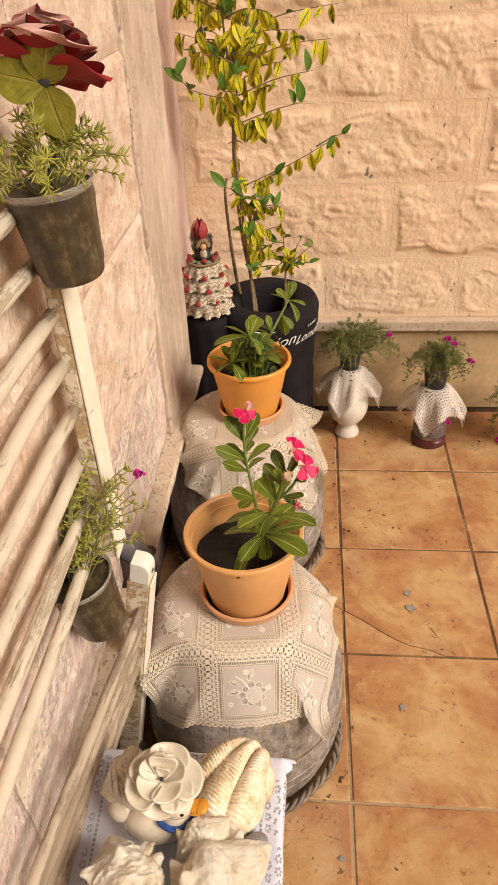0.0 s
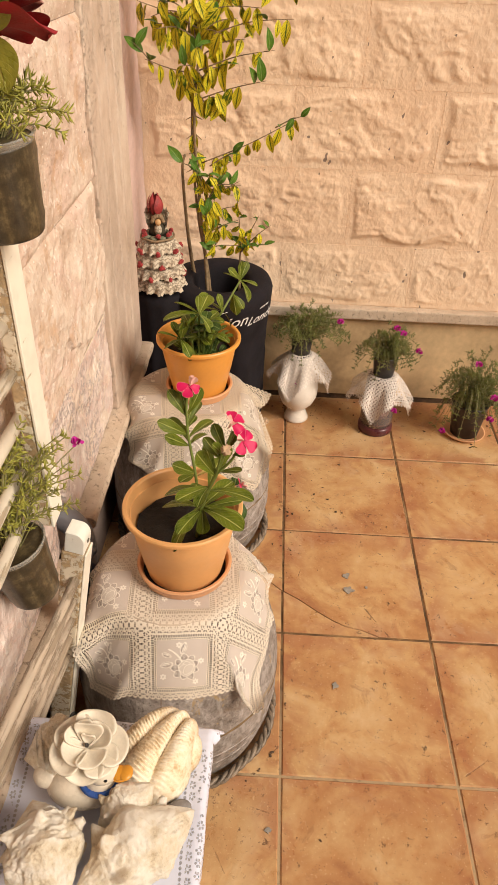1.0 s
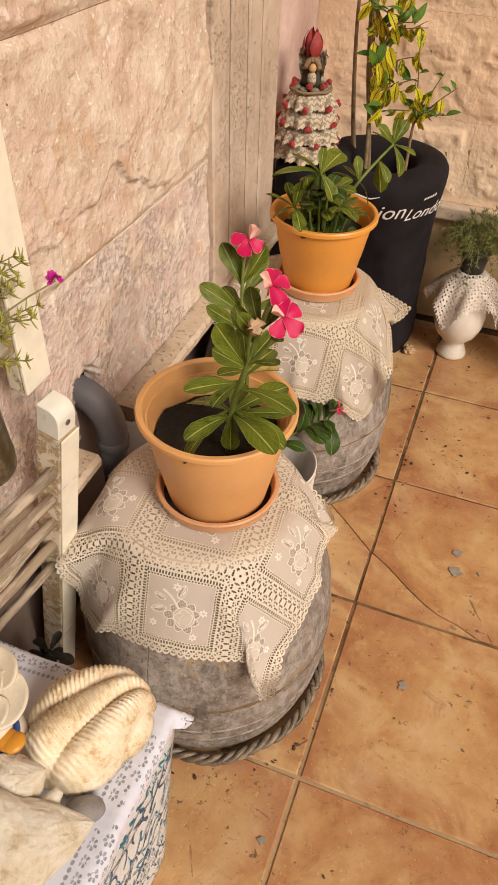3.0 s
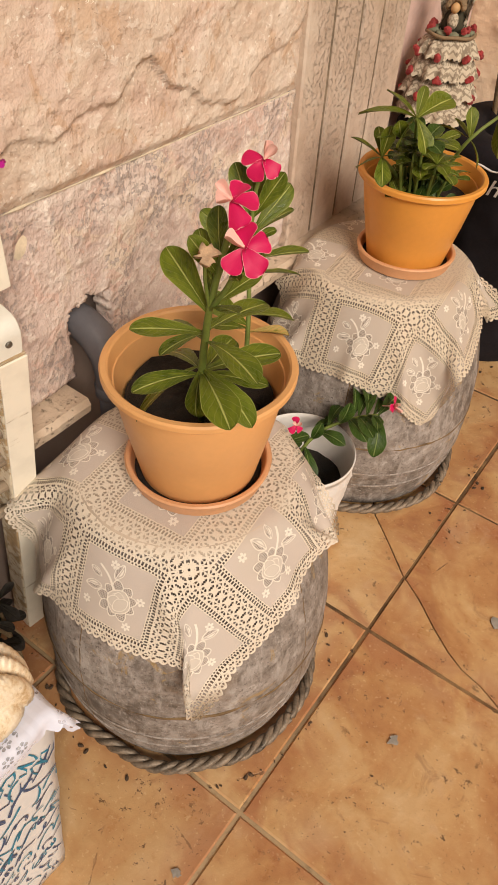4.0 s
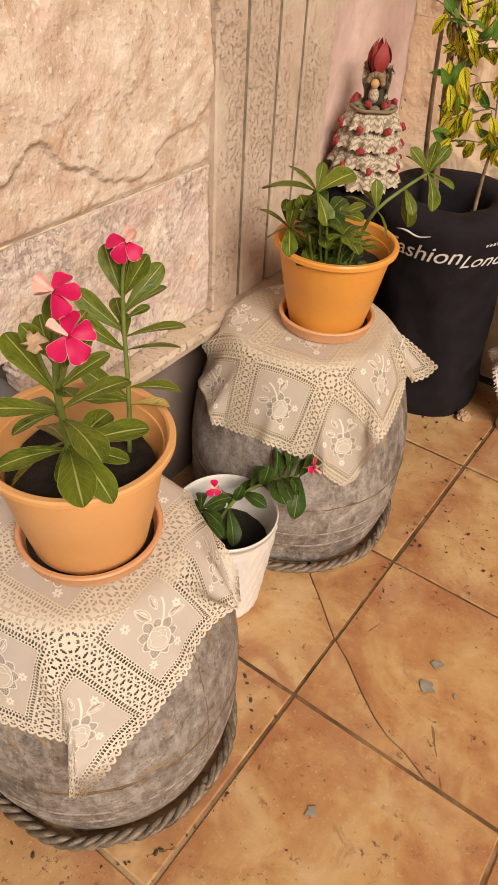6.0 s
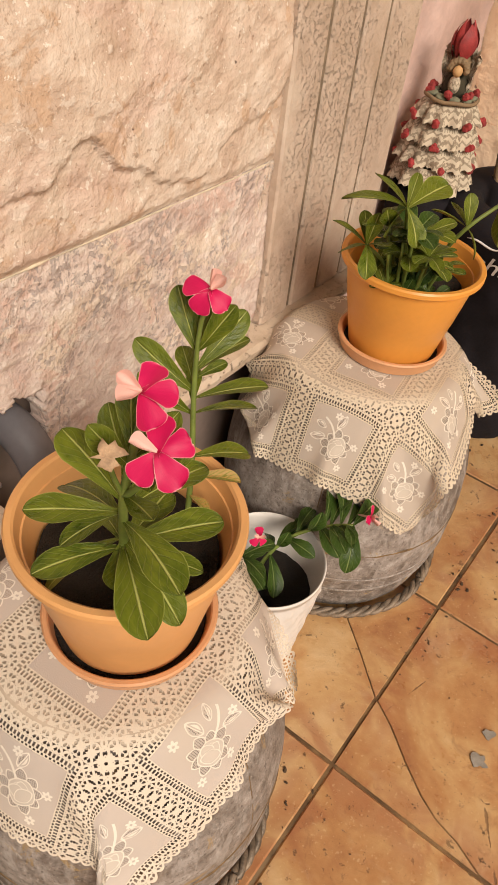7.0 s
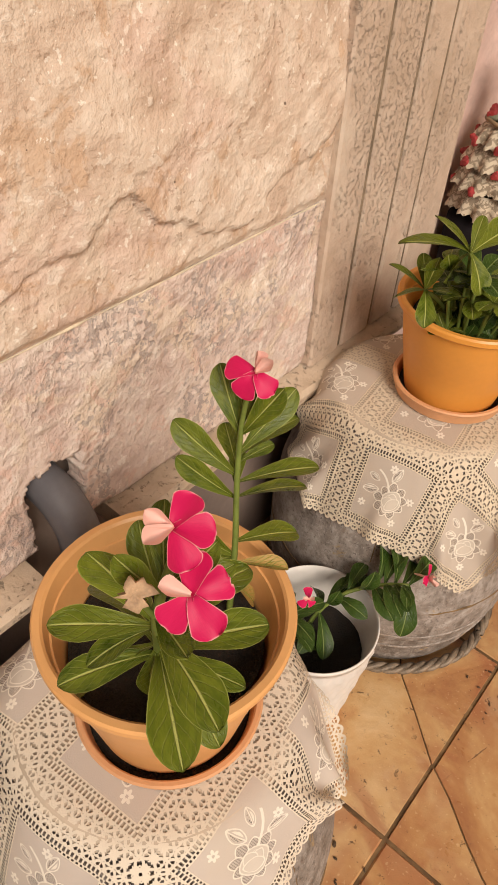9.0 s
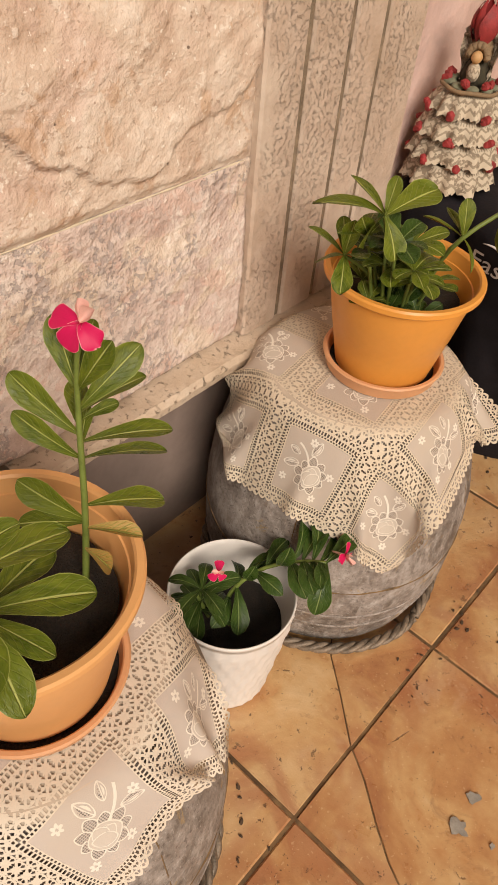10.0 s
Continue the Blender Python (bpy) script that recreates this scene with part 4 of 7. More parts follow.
B1, B2 = (-0.201, 0.139), (-0.238, 0.680)
S1, S2, T1, T2 = 0.980, 1.02, 0.388, 0.397
for (x, y), s, top, turn in ((B1, S1, T1, 0.3), (B2, S2, T2, 2.1)):
    ob, rope = barrel((x, y, 0), s, top, turn)
    cable = thing("steel_cable", (x, y, 0), "twisted dull steel cable coiled round the foot of a barrel", "cable", "cables round the barrels")
    for strand in rope:
        part("strand", strand, STEEL, cable)

# where the starched squares of each cloth stand out: seam ends, crossings and corners
STIFF1 = ((0, 20, (-0.353, 0.007, 0.333)), (0, 0, (-0.335, 0.010, 0.225)), (20, 20, (-0.238, 0.022, 0.388)), (40, 20, (-0.113, 0.036, 0.378)), (20, 0, (-0.232, -0.024, 0.267)), (40, 0, (-0.115, -0.010, 0.262)),
          (60, 0, (-0.039, -0.031, 0.262)), (60, 20, (-0.040, 0.086, 0.269)), (60, 40, (-0.033, 0.192, 0.321)), (40, 40, (-0.111, 0.167, 0.392)), (60, 60, (-0.044, 0.230, 0.308)))
STIFF2 = ((0, 20, (-0.375, 0.573, 0.339)), (0, 0, (-0.312, 0.527, 0.285)), (20, 20, (-0.260, 0.560, 0.391)), (40, 20, (-0.142, 0.579, 0.380)), (20, 0, (-0.254, 0.513, 0.270)), (40, 0, (-0.152, 0.531, 0.262)),
          (60, 0, (-0.079, 0.568, 0.219)), (60, 20, (-0.040, 0.585, 0.320)), (60, 40, (-0.076, 0.727, 0.326)), (60, 60, (-0.048, 0.791, 0.334)))
for (cx, cy), (lx, ly), s, top, size, angle, stiff in ((B1, (-0.181, 0.096), S1, T1, 0.388, 4, STIFF1), (B2, (-0.208, 0.635), S2, T2, 0.390, 8, STIFF2)):
    pos = drape(size, size, 61, 61, pose(lx, ly, top + 0.012, 0, 0, angle), barrel_contact(cx, cy, s, top, (cx + 0.014, cy + 0.004, 0.078), stiff=stiff), 190, 14, 0.12)
    for _ in range(3):
        pos[1:-1] = 0.5 * pos[1:-1] + 0.25 * (pos[:-2] + pos[2:])
        pos[:, 1:-1] = 0.5 * pos[:, 1:-1] + 0.25 * (pos[:, :-2] + pos[:, 2:])
    bm = cloth(pos)
    ob = new("lace_cloth", mesh("lace_cloth", bm, LACE if stiff is STIFF1 else DIMMED_YELLOW_LACE))
    tagged(ob, "cream crocheted lace cloth with rose squares draped over a barrel" if stiff is STIFF1 else "yellower cream crocheted lace cloth, darkened for its shaded corner, draped over a barrel", "tablecloth", "lace cloths on the barrels")

POT1 = potted((-0.1850, 0.1410, T1 + 0.0045), "orange plastic pot with a pink-flowered periwinkle on a lace-covered barrel", 0.0950, 0.0625, 0.139, 0.0095, 0.0790, 0.72, PALE_CLAY)
POT2 = potted((-0.2180, 0.6900, T2 + 0.0045), "orange plastic pot with a leafy young periwinkle on a lace-covered barrel", 0.0930, 0.060, 0.134, 0.010, 0.0765, 0.76)

# ---- leaves, flowers and plants ----
GREEN = leaf_material("periwinkle_leaf", (0.052, 0.082, 0.008), (0.150, 0.180, 0.016), (0.50, 0.52, 0.16))
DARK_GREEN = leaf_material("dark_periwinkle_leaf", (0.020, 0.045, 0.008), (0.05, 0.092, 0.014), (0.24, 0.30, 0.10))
MOTTLED = leaf_material("mottled_citrus_leaf", (0.045, 0.095, 0.006), (0.10, 0.160, 0.012), (0.060, 0.11, 0.010), (0.72, 0.60, 0.03), 0.15)
CITRUS = leaf_material("fresh_citrus_leaf", (0.05, 0.13, 0.014), (0.11, 0.22, 0.025), (0.26, 0.36, 0.10))
YELLOWING = leaf_material("yellowing_leaf", (0.10, 0.12, 0.012), (0.22, 0.20, 0.03), (0.40, 0.38, 0.10), (0.42, 0.27, 0.08), -0.02)
SILK_LEAF = leaf_material("dusty_silk_leaf", (0.15, 0.145, 0.015), (0.25, 0.225, 0.03), (0.30, 0.25, 0.06))
STALK = plain("green_stalk", (0.16, 0.21, 0.04), 0.55, 0.25, 60)
BARK = plain("brown_bark", (0.27, 0.185, 0.10), 0.85, 0.4, 60, 0.001)
PINK = Mat("hot_pink_petal", 0.5, spec=0.3)
u, v, w = PINK.axes(PINK.coord("UV"))
margin = (v - 0.5).mag().ease(0.455, 0.50).high(u.ease(0.955, 1.0))
veins = PINK.noise(PINK.coord("UV", scale=(1, 7, 1), vary=5), 5, 4)
rosy = PINK.mix(veins.ease(0.2, 0.8), (0.56, 0.006, 0.085), (0.62, 0.010, 0.10))
PINK.put(Base_Color=PINK.mix(margin * 0.75, PINK.mix(u.ease(0.16, 0.0), rosy, (0.30, 0.0, 0.03)), (0.80, 0.42, 0.40)))
PALE_PINK = plain("pale_pink_petal_back", (0.86, 0.53, 0.46), 0.55, 0.12, 60)
MAGENTA = plain("magenta_petal", (0.55, 0.02, 0.30), 0.5, 0.15, 60)
WITHERED = plain("withered_petal", (0.50, 0.33, 0.20), 0.8, 0.3, 90)


def outline_width(u, kind):
    if kind == "obovate":
        if u > 0.70:
            return math.sqrt(max(0.0004, 1 - ((u - 0.70) / 0.30) ** 2))
        return 0.10 + 0.90 * (u / 0.70) ** 1.25 * (1.55 - 0.55 * u / 0.70) * (1 if u < 0.69 else 1)
    if kind == "petal":
        return (0.20 + 0.80 * (u / 0.7) ** 0.9) if u < 0.7 else math.sqrt(max(0.02, 1 - ((u - 0.70) / 0.31) ** 2))
    return math.sin(math.pi * u**0.85) ** 0.85 if 0 < u < 1 else 0.02


@functools.lru_cache(maxsize=None)
def leaf_mesh(kind, width, droop, cup, wave, name, material, nu=12):
    """A blade of unit length along x from its stalk, on the x-y plane, bent down by droop and folded up by cup."""
    bm = bmesh.new()
    layer = bm.loops.layers.uv.new("UVMap")
    rows = []
    across = (-1.0, -0.55, 0.0, 0.55, 1.0)
    for i in range(nu + 1):
        u = i / nu if kind == "oval" else math.sin(0.5 * math.pi * i / nu)
        w = 0.5 * width * outline_width(u, kind)
        bend = droop * u
        x, z = (math.sin(bend) / droop, -(1 - math.cos(bend)) / droop) if abs(droop) > 1e-3 else (u, 0)
        rows.append([bm.verts.new((x, w * s, z + cup * w * abs(s) + wave * width * s * math.sin(5 * u + 2 * s) * u)) for s in across])
    for i in range(nu):
        for k in range(4):
            f = bm.faces.new((rows[i][k], rows[i + 1][k], rows[i + 1][k + 1], rows[i][k + 1]))
            f.smooth = True
            for loop, (a, b) in zip(f.loops, ((i, k), (i + 1, k), (i + 1, k + 1), (i, k + 1))):
                loop[layer].uv = (a / nu if kind == "oval" else math.sin(0.5 * math.pi * a / nu), 0.5 + 0.5 * across[b])
    data = mesh(name, bm, material)
    return data


def aimed(base, way, long, roll=0.0, up=(0, 0, 1)):
    """A pose at base whose x runs along way and whose z leans to up; scaled by long."""
    x = Vector(way).normalized()
    y = Vector(up).cross(x)
    if y.length < 1e-3:
        y = Vector((0, 1, 0))
    y.normalize()
    z = x.cross(y)
    m = Matrix((x, y, z)).transposed().to_4x4()
    return Matrix.Translation(base) @ m @ pose(0, 0, 0, math.degrees(roll)) @ Matrix.Scale(long, 4)


def leaf(parent, base, tip, material, width=0.42, droop=0.5, cup=0.25, kind="obovate", roll=0.0, wave=0.03, name="leaf", up=(0, 0, 1)):
    way = Vector(tip) - Vector(base)
    droop = round(droop * 3) / 3
    data = leaf_mesh(kind, round(width, 2), droop, cup, wave, name, material)
    if way.normalized().z > 0.55 and tuple(up) == (0, 0, 1):
        up = (0.45, -0.75, 0.48)
    lift = way.normalized() + Vector((0, 0, 0.5 * droop * (1 - abs(way.normalized().z))))
    return part(name, data, None, parent, at=aimed(base, lift, way.length * (1 + 0.04 * droop * droop), roll, up))


def sprout(parent, pts, r0, r1, material=None, n=10, name="stem"):
    line = spline(pts, n)
    return part(name, tube(line, [r0 + (r1 - r0) * k / n for k in range(n + 1)], 7), material or STALK, parent)


def whorl(parent, at, n, long, rnd, rise=0.3, material=None, start=0.0, width=0.42, spread=0.35):
    for k in range(n):
        a = start + 2 * math.pi * k / n + rnd.uniform(-0.3, 0.3)
        e = rise + rnd.uniform(-spread, spread)
        d = Vector((math.cos(a) * math.cos(e), math.sin(a) * math.cos(e), math.sin(e)))
        leaf(parent, at, Vector(at) + d * long * rnd.uniform(0.75, 1.1), material or GREEN, width + rnd.choice((-0.05, 0, 0.04)), rnd.choice((0.3, 0.67, 1.0)), roll=rnd.uniform(-0.35, 0.35))


def periwinkle_flower(parent, at, face, size, rnd, curled=(1, 2), spin=0.3):
    """Five broad overlapping petals on a short tube; those in curled are rolled up lengthwise and show their pale undersides."""
    base = aimed(at, face, 1.0)
    bloom = part("flower", tube([(-0.018, 0, 0), (-0.006, 0, 0), (-0.001, 0, 0)], [0.0012, 0.0016, 0.0020], 7), PALE_PINK, parent, "deep pink periwinkle flower with pale-edged petals", at=base)
    for k in range(5):
        a = 2 * math.pi * k / 5 + spin
        if k in curled:
            data = leaf_mesh("petal", 0.55, -0.67, 1.9, 0.10, "petal", PALE_PINK, 9)
            way = Vector((0.42 + rnd.uniform(-0.1, 0.15), math.cos(a + 0.15), math.sin(a + 0.15)))
            part("petal", data, None, bloom, "pale petal rolled up lengthwise", at=aimed((0.001, 0, 0), way, size * rnd.uniform(0.85, 0.95), rnd.uniform(-0.5, 0.5), (1, 0, 0)))
        else:
            data = leaf_mesh("petal", 0.86, rnd.choice((0.33, 0.67, 1.0)), rnd.choice((-0.35, 0.25, 0.4)), rnd.choice((0.10, 0.18)), "petal", PINK, 12)
            way = Vector((0.20 + rnd.uniform(-0.25, 0.40), math.cos(a + rnd.uniform(-0.12, 0.12)), math.sin(a)))
            part("petal", data, None, bloom, at=aimed((0, 0, 0), way, size * rnd.uniform(0.98, 1.12), rnd.uniform(-0.22, 0.22), (1, 0, 0)))
    return bloom


def local(ob, p):
    return Vector(p) - ob.matrix_basis.translation


rnd = random.Random(4)
# the flowering periwinkle on the first barrel
L = functools.partial(local, POT1)
STEM, LOW_NODE, HIGH_NODE = (-0.160, 0.114, 0.488), (-0.151, 0.102, 0.566), (-0.127, 0.080, 0.649)
MID_NODE = (-0.139, 0.091, 0.612)
sprout(POT1, [L(STEM), L(LOW_NODE), L(MID_NODE), L(HIGH_NODE), L((-0.113, 0.075, 0.700)), L((-0.105, 0.074, 0.728))], 0.0040, 0.0022)
sprout(POT1, [L(HIGH_NODE), L((-0.106, 0.073, 0.680)), L((-0.096, 0.072, 0.706))], 0.0024, 0.0016)
sprout(POT1, [L(HIGH_NODE), L((-0.122, 0.068, 0.680)), L((-0.117, 0.061, 0.702))], 0.0018, 0.0013)
BACK = [(-0.163, 0.186, 0.488), (-0.172, 0.200, 0.556), (-0.183, 0.211, 0.620), (-0.185, 0.216, 0.672), (-0.181, 0.219, 0.695)]
sprout(POT1, [L(p) for p in BACK], 0.0028, 0.0016)
for base, tip, w, d, roll in ((LOW_NODE, (-0.087, 0.055, 0.568), 0.46, 0.67, 0.1), (LOW_NODE, (-0.083, 0.087, 0.552), 0.42, 0.67, 0.0), (MID_NODE, (-0.072, 0.073, 0.614), 0.46, 0.67, -0.1), (LOW_NODE, (-0.178, 0.043, 0.563), 0.44, 0.67, -0.1),
                              (LOW_NODE, (-0.199, 0.052, 0.527), 0.36, 0.67, 0.2), (LOW_NODE, (-0.090, 0.113, 0.573), 0.30, 0.33, 0.3), (LOW_NODE, (-0.107, 0.159, 0.573), 0.46, 0.33, 0.1), (LOW_NODE, (-0.143, 0.072, 0.528), 0.44, 1.0, 0.0),
                              (MID_NODE, (-0.206, 0.103, 0.592), 0.44, 0.67, 0.15), (MID_NODE, (-0.179, 0.046, 0.626), 0.44, 0.33, -0.15), (MID_NODE, (-0.154, 0.050, 0.612), 0.50, 0.67, 0.2), (HIGH_NODE, (-0.159, 0.069, 0.698), 0.44, -0.33, 0.0),
                              (HIGH_NODE, (-0.092, 0.067, 0.672), 0.44, 0.33, 0.0), (MID_NODE, (-0.128, 0.159, 0.616), 0.46, 0.33, -0.1), (LOW_NODE, (-0.165, 0.168, 0.556), 0.44, 0.33, 0.2), (LOW_NODE, (-0.215, 0.130, 0.545), 0.42, 0.67, 0.1),
                              (HIGH_NODE, (-0.110, 0.121, 0.672), 0.40, 0.33, 0.2), (HIGH_NODE, (-0.148, 0.112, 0.676), 0.36, 0.33, -0.4)):
    leaf(POT1, L(base) + Vector((0, 0, rnd.uniform(-0.006, 0.006))), L(tip), GREEN, w * 0.86, d, 0.22, roll=roll, wave=rnd.choice((0.03, 0.06, 0.09)))
# the short upright leaves under the blooms
for base, tip in (((-0.114, 0.076, 0.692), (-0.132, 0.089, 0.728)), ((-0.113, 0.075, 0.695), (-0.094, 0.089, 0.724)), ((-0.116, 0.076, 0.684), (-0.126, 0.058, 0.716)), ((-0.098, 0.072, 0.694), (-0.084, 0.082, 0.712)), ((-0.118, 0.077, 0.675), (-0.144, 0.083, 0.708)), ((-0.104, 0.073, 0.690), (-0.088, 0.060, 0.700))):
    leaf(POT1, L(base), L(tip), GREEN, 0.40, 0.33, 0.35, roll=rnd.uniform(-0.4, 0.4))
# the taller shoot behind
for base, tip, w in (((-0.185, 0.216, 0.650), (-0.210, 0.218, 0.696), 0.44), ((-0.184, 0.214, 0.640), (-0.168, 0.255, 0.676), 0.42), ((-0.184, 0.214, 0.636), (-0.170, 0.256, 0.656), 0.44), ((-0.184, 0.215, 0.655), (-0.160, 0.220, 0.698), 0.42), ((-0.185, 0.216, 0.660), (-0.196, 0.238, 0.692), 0.40),
                     ((-0.183, 0.211, 0.612), (-0.150, 0.263, 0.614), 0.40), ((-0.182, 0.210, 0.598), (-0.162, 0.268, 0.584), 0.38), ((-0.175, 0.204, 0.560), (-0.158, 0.264, 0.536), 0.40), ((-0.183, 0.212, 0.618), (-0.223, 0.186, 0.655), 0.40), ((-0.182, 0.210, 0.598), (-0.210, 0.178, 0.634), 0.38),
                     ((-0.183, 0.212, 0.622), (-0.217, 0.234, 0.634), 0.44), ((-0.183, 0.211, 0.606), (-0.196, 0.226, 0.628), 0.50), ((-0.184, 0.213, 0.630), (-0.172, 0.236, 0.640), 0.46), ((-0.172, 0.199, 0.552), (-0.198, 0.166, 0.588), 0.46), ((-0.172, 0.199, 0.548), (-0.190, 0.160, 0.566), 0.46)):
    leaf(POT1, L(base), L(tip), GREEN, w * 0.88, 0.33, 0.30, roll=rnd.uniform(-0.3, 0.3), wave=rnd.choice((0.03, 0.06, 0.09)))
leaf(POT1, L((-0.170, 0.197, 0.545)), L((-0.137, 0.222, 0.543)), YELLOWING, 0.34, 0.33, 0.9)
leaf(POT1, L((-0.166, 0.192, 0.530)), L((-0.150, 0.205, 0.508)), YELLOWING, 0.60, 0.33, 0.3)
periwinkle_flower(POT1, L((-0.180, 0.219, 0.706)), (0.45, -0.50, 0.74), 0.0185, rnd, (1, 2), -0.9)
periwinkle_flower(POT1, L((-0.106, 0.074, 0.744)), (0.25, -0.45, 0.86), 0.0180, rnd, (2, 3), 0.1)
periwinkle_flower(POT1, L((-0.090, 0.068, 0.718)), (0.30, -0.60, 0.74), 0.0190, rnd, (2,), 0.5)
part("withered_flower", shade(lathe([(0, -0.004), (0.0026, 0.001), (0.0062, 0.004), (0.0048, 0.0075), (0.0072, 0.011), (0.003, 0.0105), (0, 0.007)], 18, wobble=1.2, seed=3)), WITHERED, POT1, "withered brown flower head", at=pose(*L((-0.117, 0.060, 0.704)), 30, 40, 0))

# the leafy one on the second barrel: a low bushy tuft and one long shoot that leans over the rim
L = functools.partial(local, POT2)
TUFT, SPUR = (-0.205, 0.592, 0.640), (-0.245, 0.598, 0.578)
sprout(POT2, [L((-0.215, 0.690, 0.485)), L((-0.212, 0.640, 0.560)), L(TUFT)], 0.0034, 0.002)
sprout(POT2, [L((-0.225, 0.690, 0.485)), L((-0.240, 0.640, 0.545)), L(SPUR)], 0.0030, 0.0018)
SHOOT = [(-0.205, 0.715, 0.485), (-0.192, 0.715, 0.545), (-0.168, 0.702, 0.594), (-0.148, 0.740, 0.620), (-0.134, 0.780, 0.634)]
sprout(POT2, [L(p) for p in SHOOT], 0.0032, 0.0020)
for base, tip, w, d in ((TUFT, (-0.254, 0.604, 0.662), 0.40, 0.33), (TUFT, (-0.190, 0.665, 0.650), 0.40, 0.33), (TUFT, (-0.276, 0.572, 0.634), 0.44, 0.67), (TUFT, (-0.174, 0.583, 0.610), 0.52, 0.67), (TUFT, (-0.210, 0.610, 0.672), 0.36, -0.33), (TUFT, (-0.232, 0.588, 0.604), 0.44, 0.67),
                        (SPUR, (-0.290, 0.593, 0.597), 0.40, 0.33), (SPUR, (-0.282, 0.600, 0.556), 0.40, 0.33), (SPUR, (-0.220, 0.564, 0.560), 0.44, 0.67), (SPUR, (-0.232, 0.582, 0.622), 0.36, 0.33), (SPUR, (-0.212, 0.588, 0.596), 0.40, 0.33), (SPUR, (-0.262, 0.612, 0.612), 0.40, 0.33),
                        (SHOOT[2], (-0.141, 0.709, 0.564), 0.40, 0.67), (SHOOT[2], (-0.213, 0.691, 0.607), 0.36, 0.33), (SHOOT[2], (-0.174, 0.704, 0.634), 0.42, 0.33), (SHOOT[2], (-0.200, 0.720, 0.612), 0.40, 0.33), (SHOOT[3], (-0.140, 0.770, 0.562), 0.36, 0.33), (SHOOT[3], (-0.120, 0.722, 0.596), 0.34, 0.67),
                        (SHOOT[4], (-0.094, 0.790, 0.620), 0.34, 0.33), (SHOOT[4], (-0.102, 0.770, 0.592), 0.40, 0.67), (SHOOT[4], (-0.172, 0.785, 0.650), 0.36, 0.33), (SHOOT[4], (-0.136, 0.790, 0.676), 0.36, -0.33), (SHOOT[4], (-0.120, 0.805, 0.668), 0.36, 0.0), (SHOOT[4], (-0.155, 0.760, 0.668), 0.38, 0.33)):
    leaf(POT2, L(base), L(tip), GREEN, w * 1.12, d, 0.35, roll=rnd.uniform(-0.35, 0.35), wave=rnd.choice((0.04, 0.08, 0.12)))
for x, y, z, n in ((-0.205, 0.632, 0.568, 6), (-0.182, 0.645, 0.560, 6), (-0.230, 0.632, 0.575, 6), (-0.210, 0.618, 0.592, 6), (-0.178, 0.628, 0.578, 6), (-0.190, 0.662, 0.556, 6), (-0.236, 0.655, 0.570, 6), (-0.170, 0.660, 0.552, 5), (-0.222, 0.672, 0.560, 5),
                   (-0.196, 0.612, 0.606, 5), (-0.226, 0.606, 0.606, 5), (-0.200, 0.650, 0.590, 5)):
    sprout(POT2, [L((0.5 * x - 0.108, 0.5 * y + 0.344, 0.482)), L((x, y, z))], 0.0026, 0.0016, n=4)
    whorl(POT2, L((x, y, z)), n, 0.040, rnd, 0.35, DARK_GREEN if rnd.random() < 0.2 else GREEN, rnd.uniform(0, 6), 0.54)
for k in range(16):
    a, r = k * 2.4, 0.010 + 0.0024 * k
    p = Vector((-0.215 + r * math.cos(a), 0.672 + r * math.sin(a), 0.505 + 0.022 * rnd.random()))
    sprout(POT2, [L(p - Vector((0, 0, 0.03))), L(p)], 0.0022, 0.0014, n=3)
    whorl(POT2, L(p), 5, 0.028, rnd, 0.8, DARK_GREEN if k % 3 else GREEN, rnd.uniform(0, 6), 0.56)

# white pot with diamond relief between the barrels
WHITE_POT = thing("white_flower_pot", pose(-0.200, 0.412, 0, 0, 0, 15), "white plastic pot with a sprawling pink periwinkle on the floor", "potted plant")
rows, seg = 22, 96
bm = bmesh.new()
rings = []
for i in range(rows + 1):
    u = i / rows
    r = 0.056 + (0.0790 - 0.056) * u
    ring = []
    for k in range(seg):
        a = 2 * math.pi * k / seg
        d = 0.0024 * (abs(math.sin(a * 12 + u * 12)) + abs(math.sin(a * 12 - u * 12))) if 0.04 < u < 0.93 else 0.001
        ring.append(bm.verts.new(((r + d) * math.cos(a), (r + d) * math.sin(a), 0.196 * u)))
    rings.append(ring)
for r, z in ((0.0808, 0.196), (0.0812, 0.2020), (0.0800, 0.2035), (0.0786, 0.2025), (0.0772, 0.196), (0.066, 0.12)):
    rings.append([bm.verts.new((r * math.cos(2 * math.pi * k / seg), r * math.sin(2 * math.pi * k / seg), z)) for k in range(seg)])
for a, b in zip(rings, rings[1:]):
    for k in range(seg):
        bm.faces.new((a[k], a[(k + 1) % seg], b[(k + 1) % seg], b[k])).smooth = True
bm.faces.new(rings[0][::-1])
part("pot", bm, WHITE_PLASTIC, WHITE_POT)
bm = lathe([(0, 0.139)] + [(0.068 * k / 6, 0.138) for k in range(1, 7)], 36)
for v in bm.verts:
    v.co.z += 0.006 * noise.noise((v.co.x * 60, v.co.y * 60, 9))
part("soil", bm, SOIL, WHITE_POT, "dark damp soil")
WL = WHITE_POT.matrix_basis.inverted()
L = lambda p: WL @ Vector(p)
SPRAWL = [(-0.215, 0.405, 0.140), (-0.205, 0.425, 0.195), (-0.185, 0.455, 0.225), (-0.150, 0.480, 0.248), (-0.125, 0.492, 0.258)]
sprout(WHITE_POT, [L(p) for p in SPRAWL], 0.0034, 0.002)
line = spline(SPRAWL, 12)
